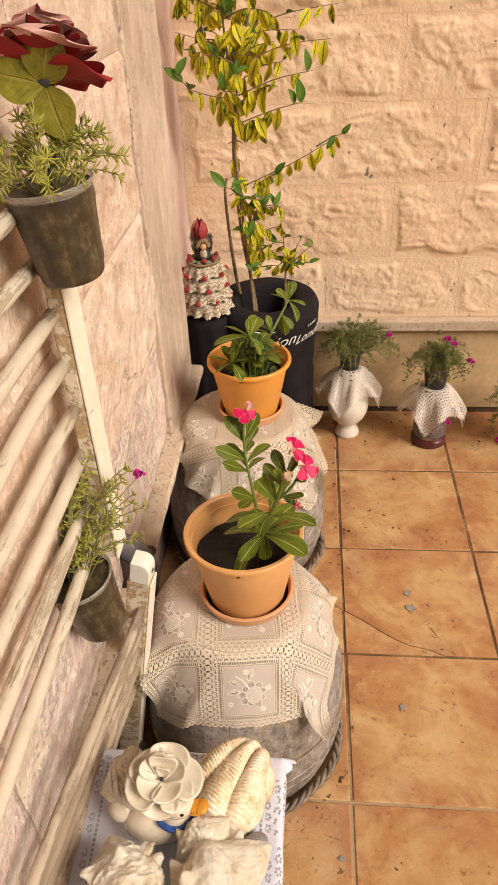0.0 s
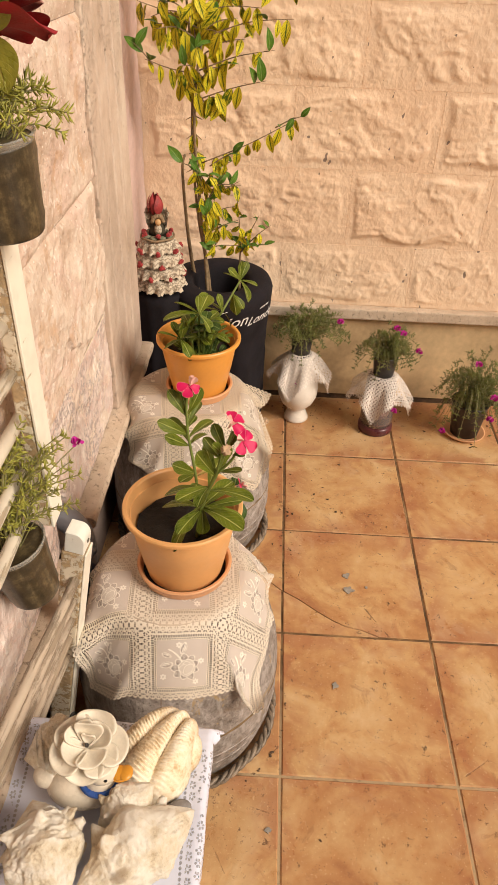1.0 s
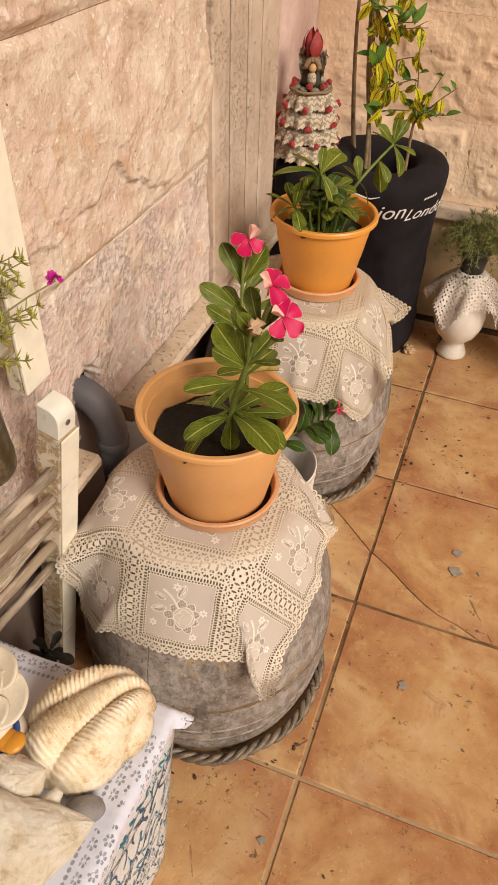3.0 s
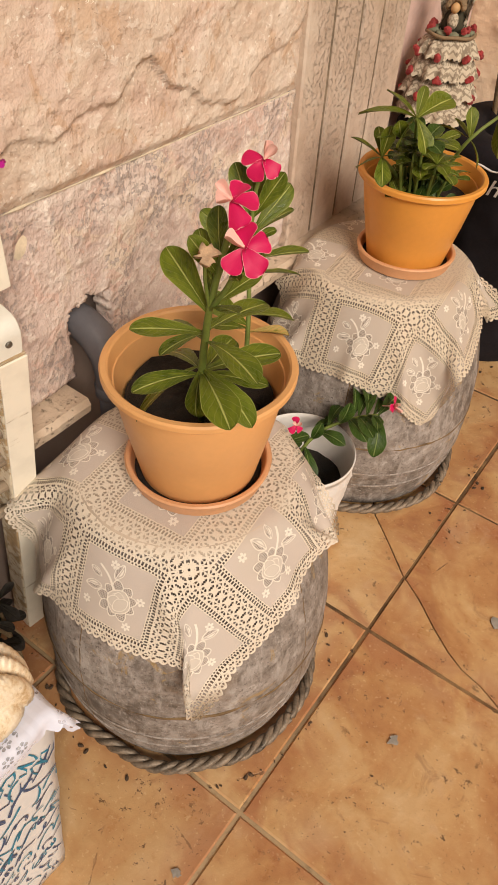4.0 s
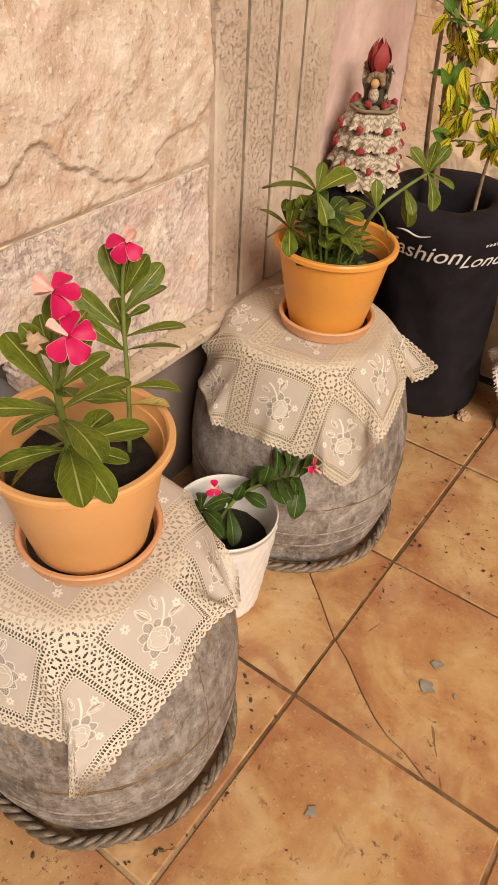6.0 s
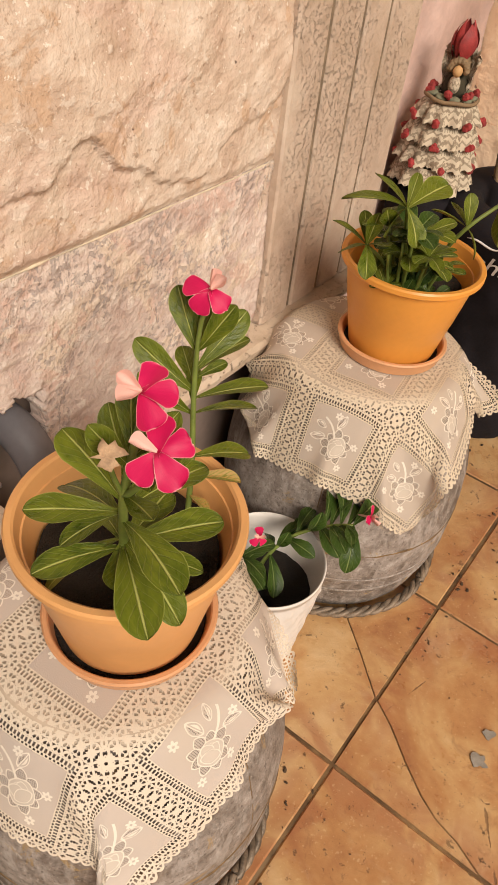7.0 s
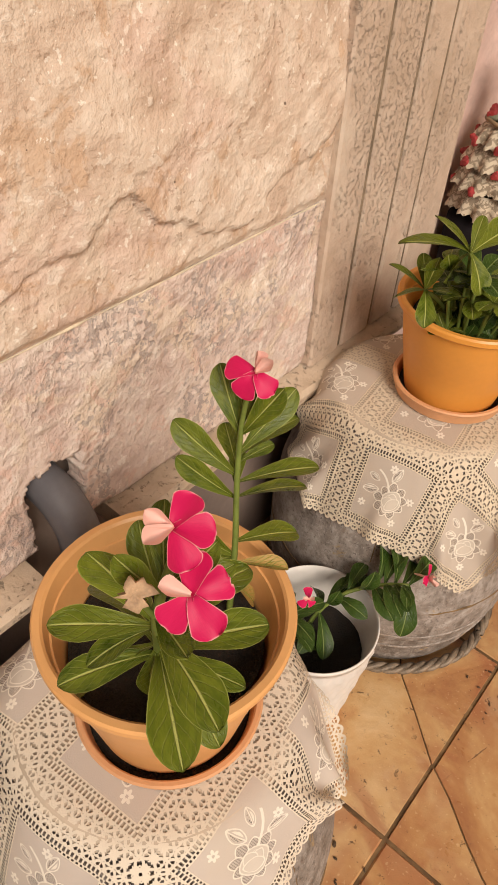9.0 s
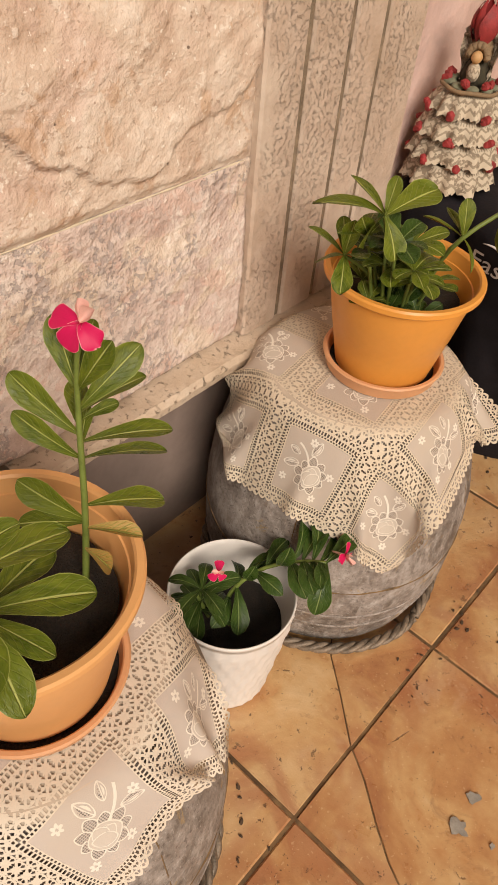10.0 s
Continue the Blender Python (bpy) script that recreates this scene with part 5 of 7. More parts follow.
for k in range(2, 13):
    for side in (-1, 1):
        if rnd.random() < 0.06:
            continue
        way = Vector((0.45 * side + rnd.uniform(-0.1, 0.6), -0.8 * side + rnd.uniform(-0.2, 0.5), rnd.uniform(-0.5, 0.75)))
        leaf(WHITE_POT, L(line[k]), L(Vector(line[k]) + way.normalized() * rnd.uniform(0.042, 0.066)), DARK_GREEN, 0.42, rnd.choice((0.67, 1.0, 1.33)), 0.45, roll=rnd.uniform(-0.7, 0.7))
sprout(WHITE_POT, [L((-0.222, 0.395, 0.140)), L((-0.226, 0.382, 0.185)), L((-0.222, 0.372, 0.212))], 0.003, 0.002)
for z in (0.165, 0.190, 0.212):
    for k in range(5):
        a = k * 1.257 + z * 40
        leaf(WHITE_POT, L((-0.224, 0.382, z)), L((-0.224 + 0.045 * math.cos(a), 0.382 + 0.045 * math.sin(a), z + rnd.uniform(-0.01, 0.025))), DARK_GREEN, 0.40, 1.0, roll=rnd.uniform(-0.3, 0.3))
periwinkle_flower(WHITE_POT, L((-0.202, 0.385, 0.268)), (0.3, -0.6, 0.7), 0.013, rnd, (0, 2))
periwinkle_flower(WHITE_POT, L((-0.110, 0.505, 0.275)), (0.9, -0.2, 0.4), 0.016, rnd, (1, 3))


def needles(bm, at, way, n, long, rnd, thin=0.00075):
    """n small succulent needles round a twig's point."""
    way = Vector(way).normalized()
    side = way.orthogonal().normalized()
    up = way.cross(side)
    for k in range(n):
        a = rnd.uniform(0, 6.283)
        d = (way * rnd.uniform(0.35, 0.9) + (side * math.cos(a) + up * math.sin(a))).normalized() * long * rnd.uniform(0.7, 1.2)
        w = d.cross(way).normalized() * thin
        v = d.cross(w).normalized() * thin
        p = Vector(at)
        base = [bm.verts.new(p + w), bm.verts.new(p - 0.5 * w + 0.87 * v), bm.verts.new(p - 0.5 * w - 0.87 * v)]
        m = [bm.verts.new(p + 0.6 * d + 1.15 * (q.co - p)) for q in base]
        tip = bm.verts.new(p + d + Vector((0, 0, 0.12 * long)))
        for i in range(3):
            j = (i + 1) % 3
            bm.faces.new((base[i], base[j], m[j], m[i])).smooth = True
            bm.faces.new((m[i], m[j], tip)).smooth = True


def moss_rose(parent, root, spread, high, count, rnd, material, twig, droop=0.0, lean=(0, 0), long=0.011, blooms=()):
    """A tuft of needle-leaved purslane with pompon flowers."""
    foliage, twigs = bmesh.new(), bmesh.new()
    for k in range(count):
        a = rnd.uniform(0, 6.283)
        s = spread * math.sqrt(rnd.uniform(0.02, 1))
        h = high * rnd.uniform(0.45, 1.0) * (1 - 0.45 * (s / spread) ** 2)
        end = Vector(root) + Vector((s * math.cos(a) + lean[0] * rnd.uniform(0.3, 1), s * math.sin(a) + lean[1] * rnd.uniform(0.3, 1), h - droop * rnd.uniform(0, 1) * s / spread))
        start = Vector(root) + Vector((0.25 * s * math.cos(a), 0.25 * s * math.sin(a), 0))
        mid = start.lerp(end, 0.5) + Vector((0, 0, 0.25 * h + droop * 0.3 * s / spread))
        line = spline([start, mid, end], 7)
        tube(line, 0.0008, 4, twigs, caps=False)
        for i in range(2, 8):
            needles(foliage, line[i], line[i] - line[i - 1], 5 if i < 7 else 8, long, rnd)
    part("foliage", foliage, material, parent, kind="stuff")
    part("twig_tangle", twigs, twig, parent, kind="stuff")
    for p, size in blooms:
        pompon(parent, p, size, rnd)


def pompon(parent, at, size, rnd):
    bm = bmesh.new()
    for k in range(44):
        z = rnd.uniform(-0.3, 1)
        a = rnd.uniform(0, 6.283)
        q = math.sqrt(max(0, 1 - z * z))
        d = Vector((q * math.cos(a), q * math.sin(a), z))
        w = d.orthogonal().normalized() * size * 0.32
        p0, p1 = d * size * 0.2, d * size * rnd.uniform(0.8, 1.1)
        vs = [bm.verts.new(x) for x in (p0, p0.lerp(p1, 0.6) + w, p1 + w * 0.3, p1 - w * 0.5, p0.lerp(p1, 0.6) - w)]
        bm.faces.new(vs)
    part("flower", bm, MAGENTA, parent, "small magenta double flower", at=Matrix.Translation(at))

# ---- the corner: covered planter, citrus saplings, doll, small pots by the back wall ----
PRINT_WHITE = plain("white_fabric_print", (0.75, 0.72, 0.70), 0.7, 0.05, 40)
PURSLANE = plain("purslane_needles", (0.17, 0.19, 0.045), 0.5, 0.35, 25)
PALE_PURSLANE = plain("pale_purslane_needles", (0.40, 0.39, 0.07), 0.5, 0.35, 25)
TWIG = plain("purslane_twigs", (0.24, 0.22, 0.09), 0.6, 0.25, 60)
DARK_CUP = plain("black_plastic_cup", (0.03, 0.027, 0.026), 0.4, 0.3, 30)
DOILY = doily_material("white_doily", (0.78, 0.70, 0.63), 7.0, 29.0, 0.25, 0.50)

PLANTER = thing("covered_planter", (-0.197, 1.160, 0), "tall planter in a black stretch fabric cover with white lettering", "planter")


def cover_point(a, z, out=0.0):
    """The cover's outer surface, wider and leaning forward at the top."""
    prof = [(0.0, 0.117), (0.03, 0.122), (0.16, 0.121), (0.30, 0.124), (0.40, 0.133), (0.455, 0.143), (0.478, 0.144), (0.488, 0.136), (0.493, 0.120), (0.490, 0.098)]
    r = float(np.interp(z, [p[0] for p in prof[:8]], [p[1] for p in prof[:8]]))
    fold = 0.0035 * math.sin(a * 7 + z * 9) * (1 - abs(z - 0.25) * 2.4) + 0.003 * noise.noise((a * 2.2, z * 14, 4)) + 0.002 * noise.noise((a * 5, z * 30, 2))
    cy = 0.035 - 0.083 * z / 0.49
    deep = 1 + 0.10 * min(1, z / 0.42)
    return Vector(((r + fold + out) * math.cos(a) - 0.007 * z / 0.49, (r + fold + out) * math.sin(a) * deep + cy, z))


bm = bmesh.new()
seg, zs = 120, [0.0, 0.008] + [0.015 + 0.01 * k for k in range(48)]
rings = [[bm.verts.new(cover_point(2 * math.pi * k / seg, z)) for k in range(seg)] for z in zs]
for r, z in ((0.130, 0.4935), (0.117, 0.4970), (0.098, 0.4965), (0.082, 0.493), (0.074, 0.485), (0.070, 0.46), (0.068, 0.40)):
    ring = []
    for k in range(seg):
        a = 2 * math.pi * k / seg
        q = r * (1 + 0.05 * noise.noise((math.cos(a) * 1.6, math.sin(a) * 1.6, 3)))
        ring.append(bm.verts.new((q * math.cos(a) - 0.007, q * math.sin(a) * 1.1 - 0.048, z + 0.003 * noise.noise((math.cos(a) * 2.5, math.sin(a) * 2.5, 8)))))
    rings.append(ring)
for a, b in zip(rings, rings[1:]):
    for k in range(seg):
        bm.faces.new((a[k], a[(k + 1) % seg], b[(k + 1) % seg], b[k])).smooth = True
part("fabric_cover", bm, BLACK_CLOTH, PLANTER, "black stretch fabric cover")
bm = lathe([(0, 0.405)] + [(0.070 * k / 4, 0.404) for k in range(1, 5)], 28)
for v in bm.verts:
    v.co += Vector((-0.007, -0.046, 0.008 * noise.noise((v.co.x * 50, v.co.y * 50, 1))))
part("soil", bm, SOIL, PLANTER, "dark soil")


def lettering(words, size, a0, z0, shear, rise=0.0):
    """Words wrapped round the cover from the angle a0 on."""
    curve = bpy.data.curves.new("lettering", "FONT")
    curve.body, curve.size, curve.shear, curve.resolution_u = words, size, shear, 3
    curve.offset = 0.0002
    probe = new("lettering", curve)
    bpy.context.view_layer.update()
    data = bpy.data.meshes.new_from_object(probe.evaluated_get(bpy.context.evaluated_depsgraph_get()))
    bpy.data.objects.remove(probe)
    bm = bmesh.new()
    bm.from_mesh(data)
    bmesh.ops.triangulate(bm, faces=bm.faces)
    bmesh.ops.subdivide_edges(bm, edges=[e for e in bm.edges if e.calc_length() > 0.004], cuts=1)
    for v in bm.verts:
        a = a0 + v.co.x / 0.14
        v.co = cover_point(a, z0 + v.co.y + rise * v.co.x, 0.0012)
    return part("lettering", bm, PRINT_WHITE, PLANTER, "white script lettering " + words)


lettering("Fashion", 0.050, radians(243), 0.410, 0.35, 0.03)
lettering("London", 0.040, radians(305), 0.405, 0.45, 0.05)
bars = bmesh.new()
for k in range(5):
    a = radians(322 + k * 2.6)
    vs = [bars.verts.new(cover_point(a + da, 0.450 + dz + k * 0.0012, 0.0012)) for da, dz in ((0, 0), (0.028, 0.001), (0.032, 0.007), (0.006, 0.006))]
    bars.faces.new(vs)
part("print_mark", bars, PRINT_WHITE, PLANTER, "small unreadable white print")
sweep = tube([cover_point(radians(255 + k * 3.4), 0.462 + 0.003 * math.sin(k * 0.9) + k * 0.0004, 0.0008) for k in range(9)], [0.0006, 0.0012, 0.0018, 0.002, 0.002, 0.0018, 0.0014, 0.001, 0.0005], 5)
part("print_stroke", sweep, PRINT_WHITE, PLANTER, "white flourish over the lettering")

# citrus saplings growing out of it
TREE = thing("citrus_sapling", (-0.204, 1.128, 0.405), "thin citrus saplings with drooping yellow-mottled leaves in the planter", "tree")
L = functools.partial(local, TREE)
rnd = random.Random(11)
stems = {
    "tall": [(-0.236, 1.10, 0.40), (-0.243, 1.10, 0.55), (-0.258, 1.10, 0.72), (-0.268, 1.105, 0.90), (-0.250, 1.11, 1.05), (-0.215, 1.11, 1.20), (-0.195, 1.11, 1.36)],
    "twin": [(-0.228, 1.11, 0.40), (-0.238, 1.105, 0.52), (-0.262, 1.11, 0.66), (-0.275, 1.115, 0.84), (-0.272, 1.12, 1.0), (-0.285, 1.12, 1.18), (-0.27, 1.12, 1.34)],
    "old": [(-0.262, 1.15, 0.40), (-0.285, 1.15, 0.52), (-0.298, 1.15, 0.64), (-0.305, 1.15, 0.76), (-0.298, 1.15, 0.80)],
    "young": [(-0.150, 1.10, 0.40), (-0.152, 1.10, 0.50), (-0.150, 1.10, 0.58), (-0.135, 1.10, 0.63)],
}
widths = {"tall": (0.0050, 0.0020), "twin": (0.0046, 0.0018), "old": (0.0058, 0.0030), "young": (0.0042, 0.002)}
for key, pts in stems.items():
    sprout(TREE, [L(p) for p in pts], *widths[key], BARK, 22, "trunk")
    for _ in range(14 if key != "young" else 3):
        q = spline(pts, 40)[rnd.randrange(6, 38)]
        d = Vector((rnd.uniform(-1, 1), rnd.uniform(-1, 1), 0.4)).normalized() * rnd.uniform(0.006, 0.012)
        part("thorn", tube([L(q), L(q + d)], [0.0009, 0.0002], 4), BARK, TREE)


def twig(start, end, sag, leaves, long, material, fresh=0.0, hang=1.0):
    start, end = Vector(start), Vector(end)
    mid = start.lerp(end, 0.5) + Vector((0, 0, sag))
    line = spline([start, mid, end], 10)
    part("limb", tube([L(p) for p in line], [0.0019 - 0.0012 * k / 10 for k in range(11)], 5), BARK, TREE)
    for k in range(leaves):
        p = line[min(10, 2 + int(k * 9 / max(1, leaves)))]
        green = rnd.random() < fresh
        if green:
            way = Vector((rnd.uniform(-1, 1), rnd.uniform(-0.9, 0.3), rnd.uniform(0.0, 0.9)))
        else:
            way = Vector((rnd.uniform(-0.6, 0.6), rnd.uniform(-0.7, 0.3), -hang * rnd.uniform(0.5, 1.3)))
        s = long * rnd.uniform(0.55, 1.0)
        leaf(TREE, L(p), L(p + way.normalized() * s), CITRUS if green else material, 0.42, 0.67, 0.3, "oval", rnd.uniform(-0.8, 0.8), 0.05, up=(0, 0, 1) if green else (rnd.uniform(-0.4, 0.5), -1, 0.2))


# the hanging crown
for z, reach, n in ((0.93, 0.06, 2), (0.98, 0.09, 3), (1.02, 0.11, 4), (1.06, 0.13, 5), (1.10, 0.14, 5), (1.15, 0.15, 5), (1.21, 0.15, 5), (1.28, 0.14, 5), (1.34, 0.10, 4)):
    for k in range(n):
        a = 2 * math.pi * k / n + z * 17
        base = Vector((-0.262 + 0.02 * math.sin(z * 9), 1.11, z))
        end = base + Vector((math.cos(a) * reach * rnd.uniform(0.5, 1.15), math.sin(a) * reach * 0.75, rnd.uniform(-0.01, 0.05)))
        end.x, end.y = max(end.x, -0.395), min(end.y, 1.255)
        twig(base, end, 0.012, 7, 0.056, MOTTLED, 0.10)
for z in (0.78, 0.82, 0.86, 0.90):
    for k in range(3):
        a = k * 2.1 + z * 31
        base = Vector((-0.268, 1.11, z))
        twig(base, base + Vector((0.022 * math.cos(a), 0.022 * math.sin(a), -0.012)), 0.0, 1, 0.055, MOTTLED, 0.0, 1.6)
for end, sag, n in (((-0.045, 1.10, 1.105), 0.014, 8), ((-0.085, 1.09, 1.045), 0.008, 7), ((-0.030, 1.10, 1.17), 0.010, 7), ((-0.10, 1.08, 0.985), 0.004, 6), ((-0.385, 1.08, 1.13), 0.004, 6), ((-0.375, 1.10, 1.20), 0.004, 6)):
    twig((-0.258, 1.11, end[2] - 0.05), end, sag, n, 0.055, MOTTLED, 0.22)
# the long side branches and fresh shoots
twig((-0.250, 1.10, 0.795), (-0.028, 1.085, 0.905), -0.006, 11, 0.055, MOTTLED, 0.0, 1.5)
twig((-0.075, 1.088, 0.885), (-0.005, 1.085, 0.915), 0.004, 4, 0.036, CITRUS, 0.9)
twig((-0.265, 1.10, 0.99), (-0.372, 1.07, 1.02), -0.004, 5, 0.050, MOTTLED, 0.3)
twig((-0.355, 1.07, 1.01), (-0.393, 1.05, 1.055), 0.002, 3, 0.056, CITRUS, 1.0)
twig((-0.262, 1.09, 0.78), (-0.300, 1.06, 0.805), 0.002, 3, 0.062, CITRUS, 1.0)
twig((-0.240, 1.09, 0.70), (-0.185, 1.07, 0.79), 0.004, 5, 0.058, CITRUS, 0.8)
twig((-0.240, 1.09, 0.66), (-0.160, 1.08, 0.70), 0.008, 6, 0.045, MOTTLED, 0.2)
twig((-0.240, 1.09, 0.60), (-0.190, 1.07, 0.655), 0.006, 6, 0.045, MOTTLED, 0.2)
twig((-0.245, 1.09, 0.64), (-0.215, 1.06, 0.72), 0.0, 5, 0.045, MOTTLED, 0.3)
for end, fresh in (((-0.075, 1.08, 0.655), 0.9), ((-0.105, 1.07, 0.68), 0.8), ((-0.120, 1.06, 0.61), 0.5), ((-0.085, 1.09, 0.60), 0.7), ((-0.155, 1.06, 0.66), 0.5), ((-0.16, 1.07, 0.72), 0.6)):
    twig((-0.148, 1.10, 0.575), end, 0.006, 6, 0.038, MOTTLED, fresh)

for k in range(20):
    base = Vector((-0.240 + rnd.uniform(-0.01, 0.012), 1.095, rnd.uniform(0.56, 0.80)))
    twig(base, base + Vector((rnd.uniform(-0.03, 0.10), rnd.uniform(-0.06, 0.02), rnd.uniform(0.02, 0.06))), 0.004, 4, 0.044, MOTTLED, 0.40, 0.8)

# doll on a draped stand
stand = thing("doll_stand", (-0.356, 1.030, 0), "small stool wholly draped in black cloth", "stand")
bm = bmesh.new()
rings = []
for z, r in ((0, 0.064), (0.02, 0.066), (0.2, 0.062), (0.40, 0.060), (0.46, 0.062), (0.484, 0.061), (0.491, 0.052), (0.492, 0.0001)):
    rings.append([bm.verts.new(((r + 0.004 * math.sin(9 * a) * (1 - z * 1.6)) * math.cos(a), (r + 0.004 * math.sin(9 * a) * (1 - z * 1.6)) * math.sin(a), z)) for a in (2 * math.pi * k / 90 for k in range(90))])
for a, b in zip(rings, rings[1:]):
    for k in range(90):
        bm.faces.new((a[k], a[(k + 1) % 90], b[(k + 1) % 90], b[k])).smooth = True
part("drape", bm, BLACK_CLOTH, stand)

LACE_TRIM = Mat("cream_lace_trim", 0.85)
at = LACE_TRIM.coord()
x, y, z = LACE_TRIM.axes(at)
turn = LACE_TRIM.math("ARCTAN2", y, x) * (26 / (2 * math.pi))
zig = (turn.part() - 0.5).mag()
fall = ((z - 0.008) / 0.033).part()
open_work = ((fall - 0.30 - zig * 0.36).mag().less(0.055)).high((fall - 0.62 - zig * 0.25).mag().less(0.04)).high((turn * 3).part().less(0.35) * (fall - 0.86).mag().less(0.06))
wear = LACE_TRIM.noise(at, 110, 3)
LACE_TRIM.put(Base_Color=LACE_TRIM.mix((open_work * 0.55).high(wear.ease(0.52, 0.58) * 0.7), (0.58, 0.49, 0.37), (0.13, 0.085, 0.05)))
LACE_TRIM.bump(wear - open_work * 0.5, 0.001)
MOSS_CLOTH = plain("olive_skirt_cloth", (0.055, 0.045, 0.025), 0.9, 0.3, 60, 0.001)
RED_SILK = plain("faded_red_silk", (0.34, 0.035, 0.035), 0.65, 0.35, 70, 0.001)
STRAW = plain("plain_straw_tone", (0.27, 0.18, 0.10), 0.8, 0.25, 60, 0.001)
DOLL_WOOD = plain("light_turned_wood", (0.58, 0.34, 0.15), 0.6, 0.12, 60)
SAGE = plain("sage_silk_leaf", (0.20, 0.20, 0.13), 0.8, 0.2, 60)
bm = bmesh.new()


def slot(lo, index):
    for f in list(bm.faces)[lo:]:
        f.material_index = index


# skirt cone
lathe([(0.050, 0.012), (0.048, 0.05), (0.040, 0.10), (0.030, 0.135), (0.016, 0.142)], 40, bm)
slot(0, 1)
# ruffled lace tiers
for base, top_r, low_r, drop in ((0.041, 0.052, 0.066, 0.031), (0.074, 0.047, 0.064, 0.030), (0.107, 0.040, 0.060, 0.030), (0.138, 0.031, 0.052, 0.029)):
    lo = len(bm.faces)
    n = 132
    rings = []
    for i in range(5):
        u = i / 4
        ring = []
        for k in range(n):
            a = 2 * math.pi * k / n
            ruff = 1 + u * (0.10 * math.sin(a * 13 + base * 40 + 0.8 * math.sin(a * 3 + base * 90)) + 0.10 * noise.noise((math.cos(a) * 3, math.sin(a) * 3, base * 30)))
            r = (top_r + (low_r - top_r) * u**0.45) * ruff
            ring.append(bm.verts.new((r * math.cos(a), r * math.sin(a), base - drop * u * (1 + 0.16 * noise.noise((math.cos(a) * 2.5, math.sin(a) * 2.5, base * 50))) + 0.0022 * math.sin(a * 44) * (u > 0.9))))
        rings.append(ring)
    for a, b in zip(rings, rings[1:]):
        for k in range(n):
            bm.faces.new((b[k], b[(k + 1) % n], a[(k + 1) % n], a[k])).smooth = True
    slot(lo, 0)
# a lace bonnet that stands out behind the head like two wings
lo = len(bm.faces)
for side in (-1, 1):
    rows = []
    for i in range(11):
        u = i / 10
        reach, tall = 0.030 * (0.55 + 0.45 * u) * (1 if u < 0.9 else 0.8), 0.150 + 0.058 * u
        rows.append([bm.verts.new((side * (0.004 + reach * k / 7), 0.010 - 0.012 * (k / 7) ** 2 + 0.0045 * math.sin(k * 2.6 + u * 11), tall + 0.003 * math.sin(k * 2.3 + u * 7))) for k in range(8)])
    for p, q in zip(rows, rows[1:]):
        for k in range(7):
            bm.faces.new((p[k], p[k + 1], q[k + 1], q[k])).smooth = True
slot(lo, 0)
FRONT = Vector((0.30, -0.95, 0)).normalized()


def lump(centre, size, index, rough=0.0):
    first = len(bm.faces)
    ball = bmesh.ops.create_icosphere(bm, subdivisions=2 if rough < 0.2 else 3, radius=1)
    for v in ball["verts"]:
        swell = 1 + rough * noise.noise(v.co * 2.6 + Vector(centre) * 300) + rough * 0.6 * noise.noise(v.co * 6 + Vector(centre) * 100)
        v.co = Vector(centre) + Vector((v.co.x * size[0], v.co.y * size[1], v.co.z * size[2])) * swell
    for f in list(bm.faces)[first:]:
        f.smooth = True
    slot(first, index)


# straw ring, lace bodice and plain wooden head under a curly wig
lo = len(bm.faces)
tube([(0.041 * math.cos(a), 0.041 * math.sin(a), 0.140 + 0.001 * math.sin(5 * a)) for a in (2 * math.pi * k / 40 for k in range(40))], 0.0030, 7, bm, closed=True)
slot(lo, 3)
lump((0, 0.004, 0.152), (0.021, 0.019, 0.022), 1, 0.2)
lump(tuple(FRONT * 0.015 + Vector((0, 0, 0.160))), (0.0095, 0.0085, 0.0135), 0, 0.15)
lump(tuple(FRONT * 0.018 + Vector((0, 0, 0.1795))), (0.0078, 0.0078, 0.0085), 4)
for k in range(16):
    a = k * math.pi / 15
    side = Vector((-FRONT.y, FRONT.x, 0))
    lump(tuple(FRONT * (0.013 - 0.002 * (k % 2)) + side * 0.0125 * math.cos(a) + Vector((0, 0, 0.180 + 0.0125 * math.sin(a)))), (0.0048, 0.0048, 0.0052), 3, 0.35)
lump((0, 0.004, 0.186), (0.015, 0.012, 0.013), 3, 0.3)
for k in range(9):
    a = 0.35 + k * 0.70
    lump((0.031 * math.cos(a), 0.031 * math.sin(a), 0.143), (0.009, 0.009, 0.0045), 5, 0.3)
# a closed silk tulip: broad pointed petals that overlap
lo = len(bm.faces)
for k in range(6):
    a = k * 1.047 + 0.25 * (k % 2)
    shut = 0.92 if k % 2 else 0.78
    rings = []
    for i in range(11):
        u = i / 10
        r = shut * (0.006 + 0.0155 * math.sin(math.pi * min(1.0, 0.10 + 0.86 * u)) ** 0.8)
        w = 0.62 * math.sin(math.pi * (0.10 + 0.88 * u)) ** 0.75
        ring = []
        for q in range(-3, 4):
            b = a + w * q / 3 * 1.15
            lift = 0.0015 * abs(q) / 3 * (1 if k % 2 else -1)
            ring.append(bm.verts.new(((r + lift) * math.cos(b) - 0.004, (r + lift) * math.sin(b) + 0.004, 0.193 + (0.052 if k % 2 == 0 else 0.047) * u)))
        rings.append(ring)
    for p, q in zip(rings, rings[1:]):
        for i in range(6):
            bm.faces.new((p[i], p[i + 1], q[i + 1], q[i])).smooth = True
rnd = random.Random(3)
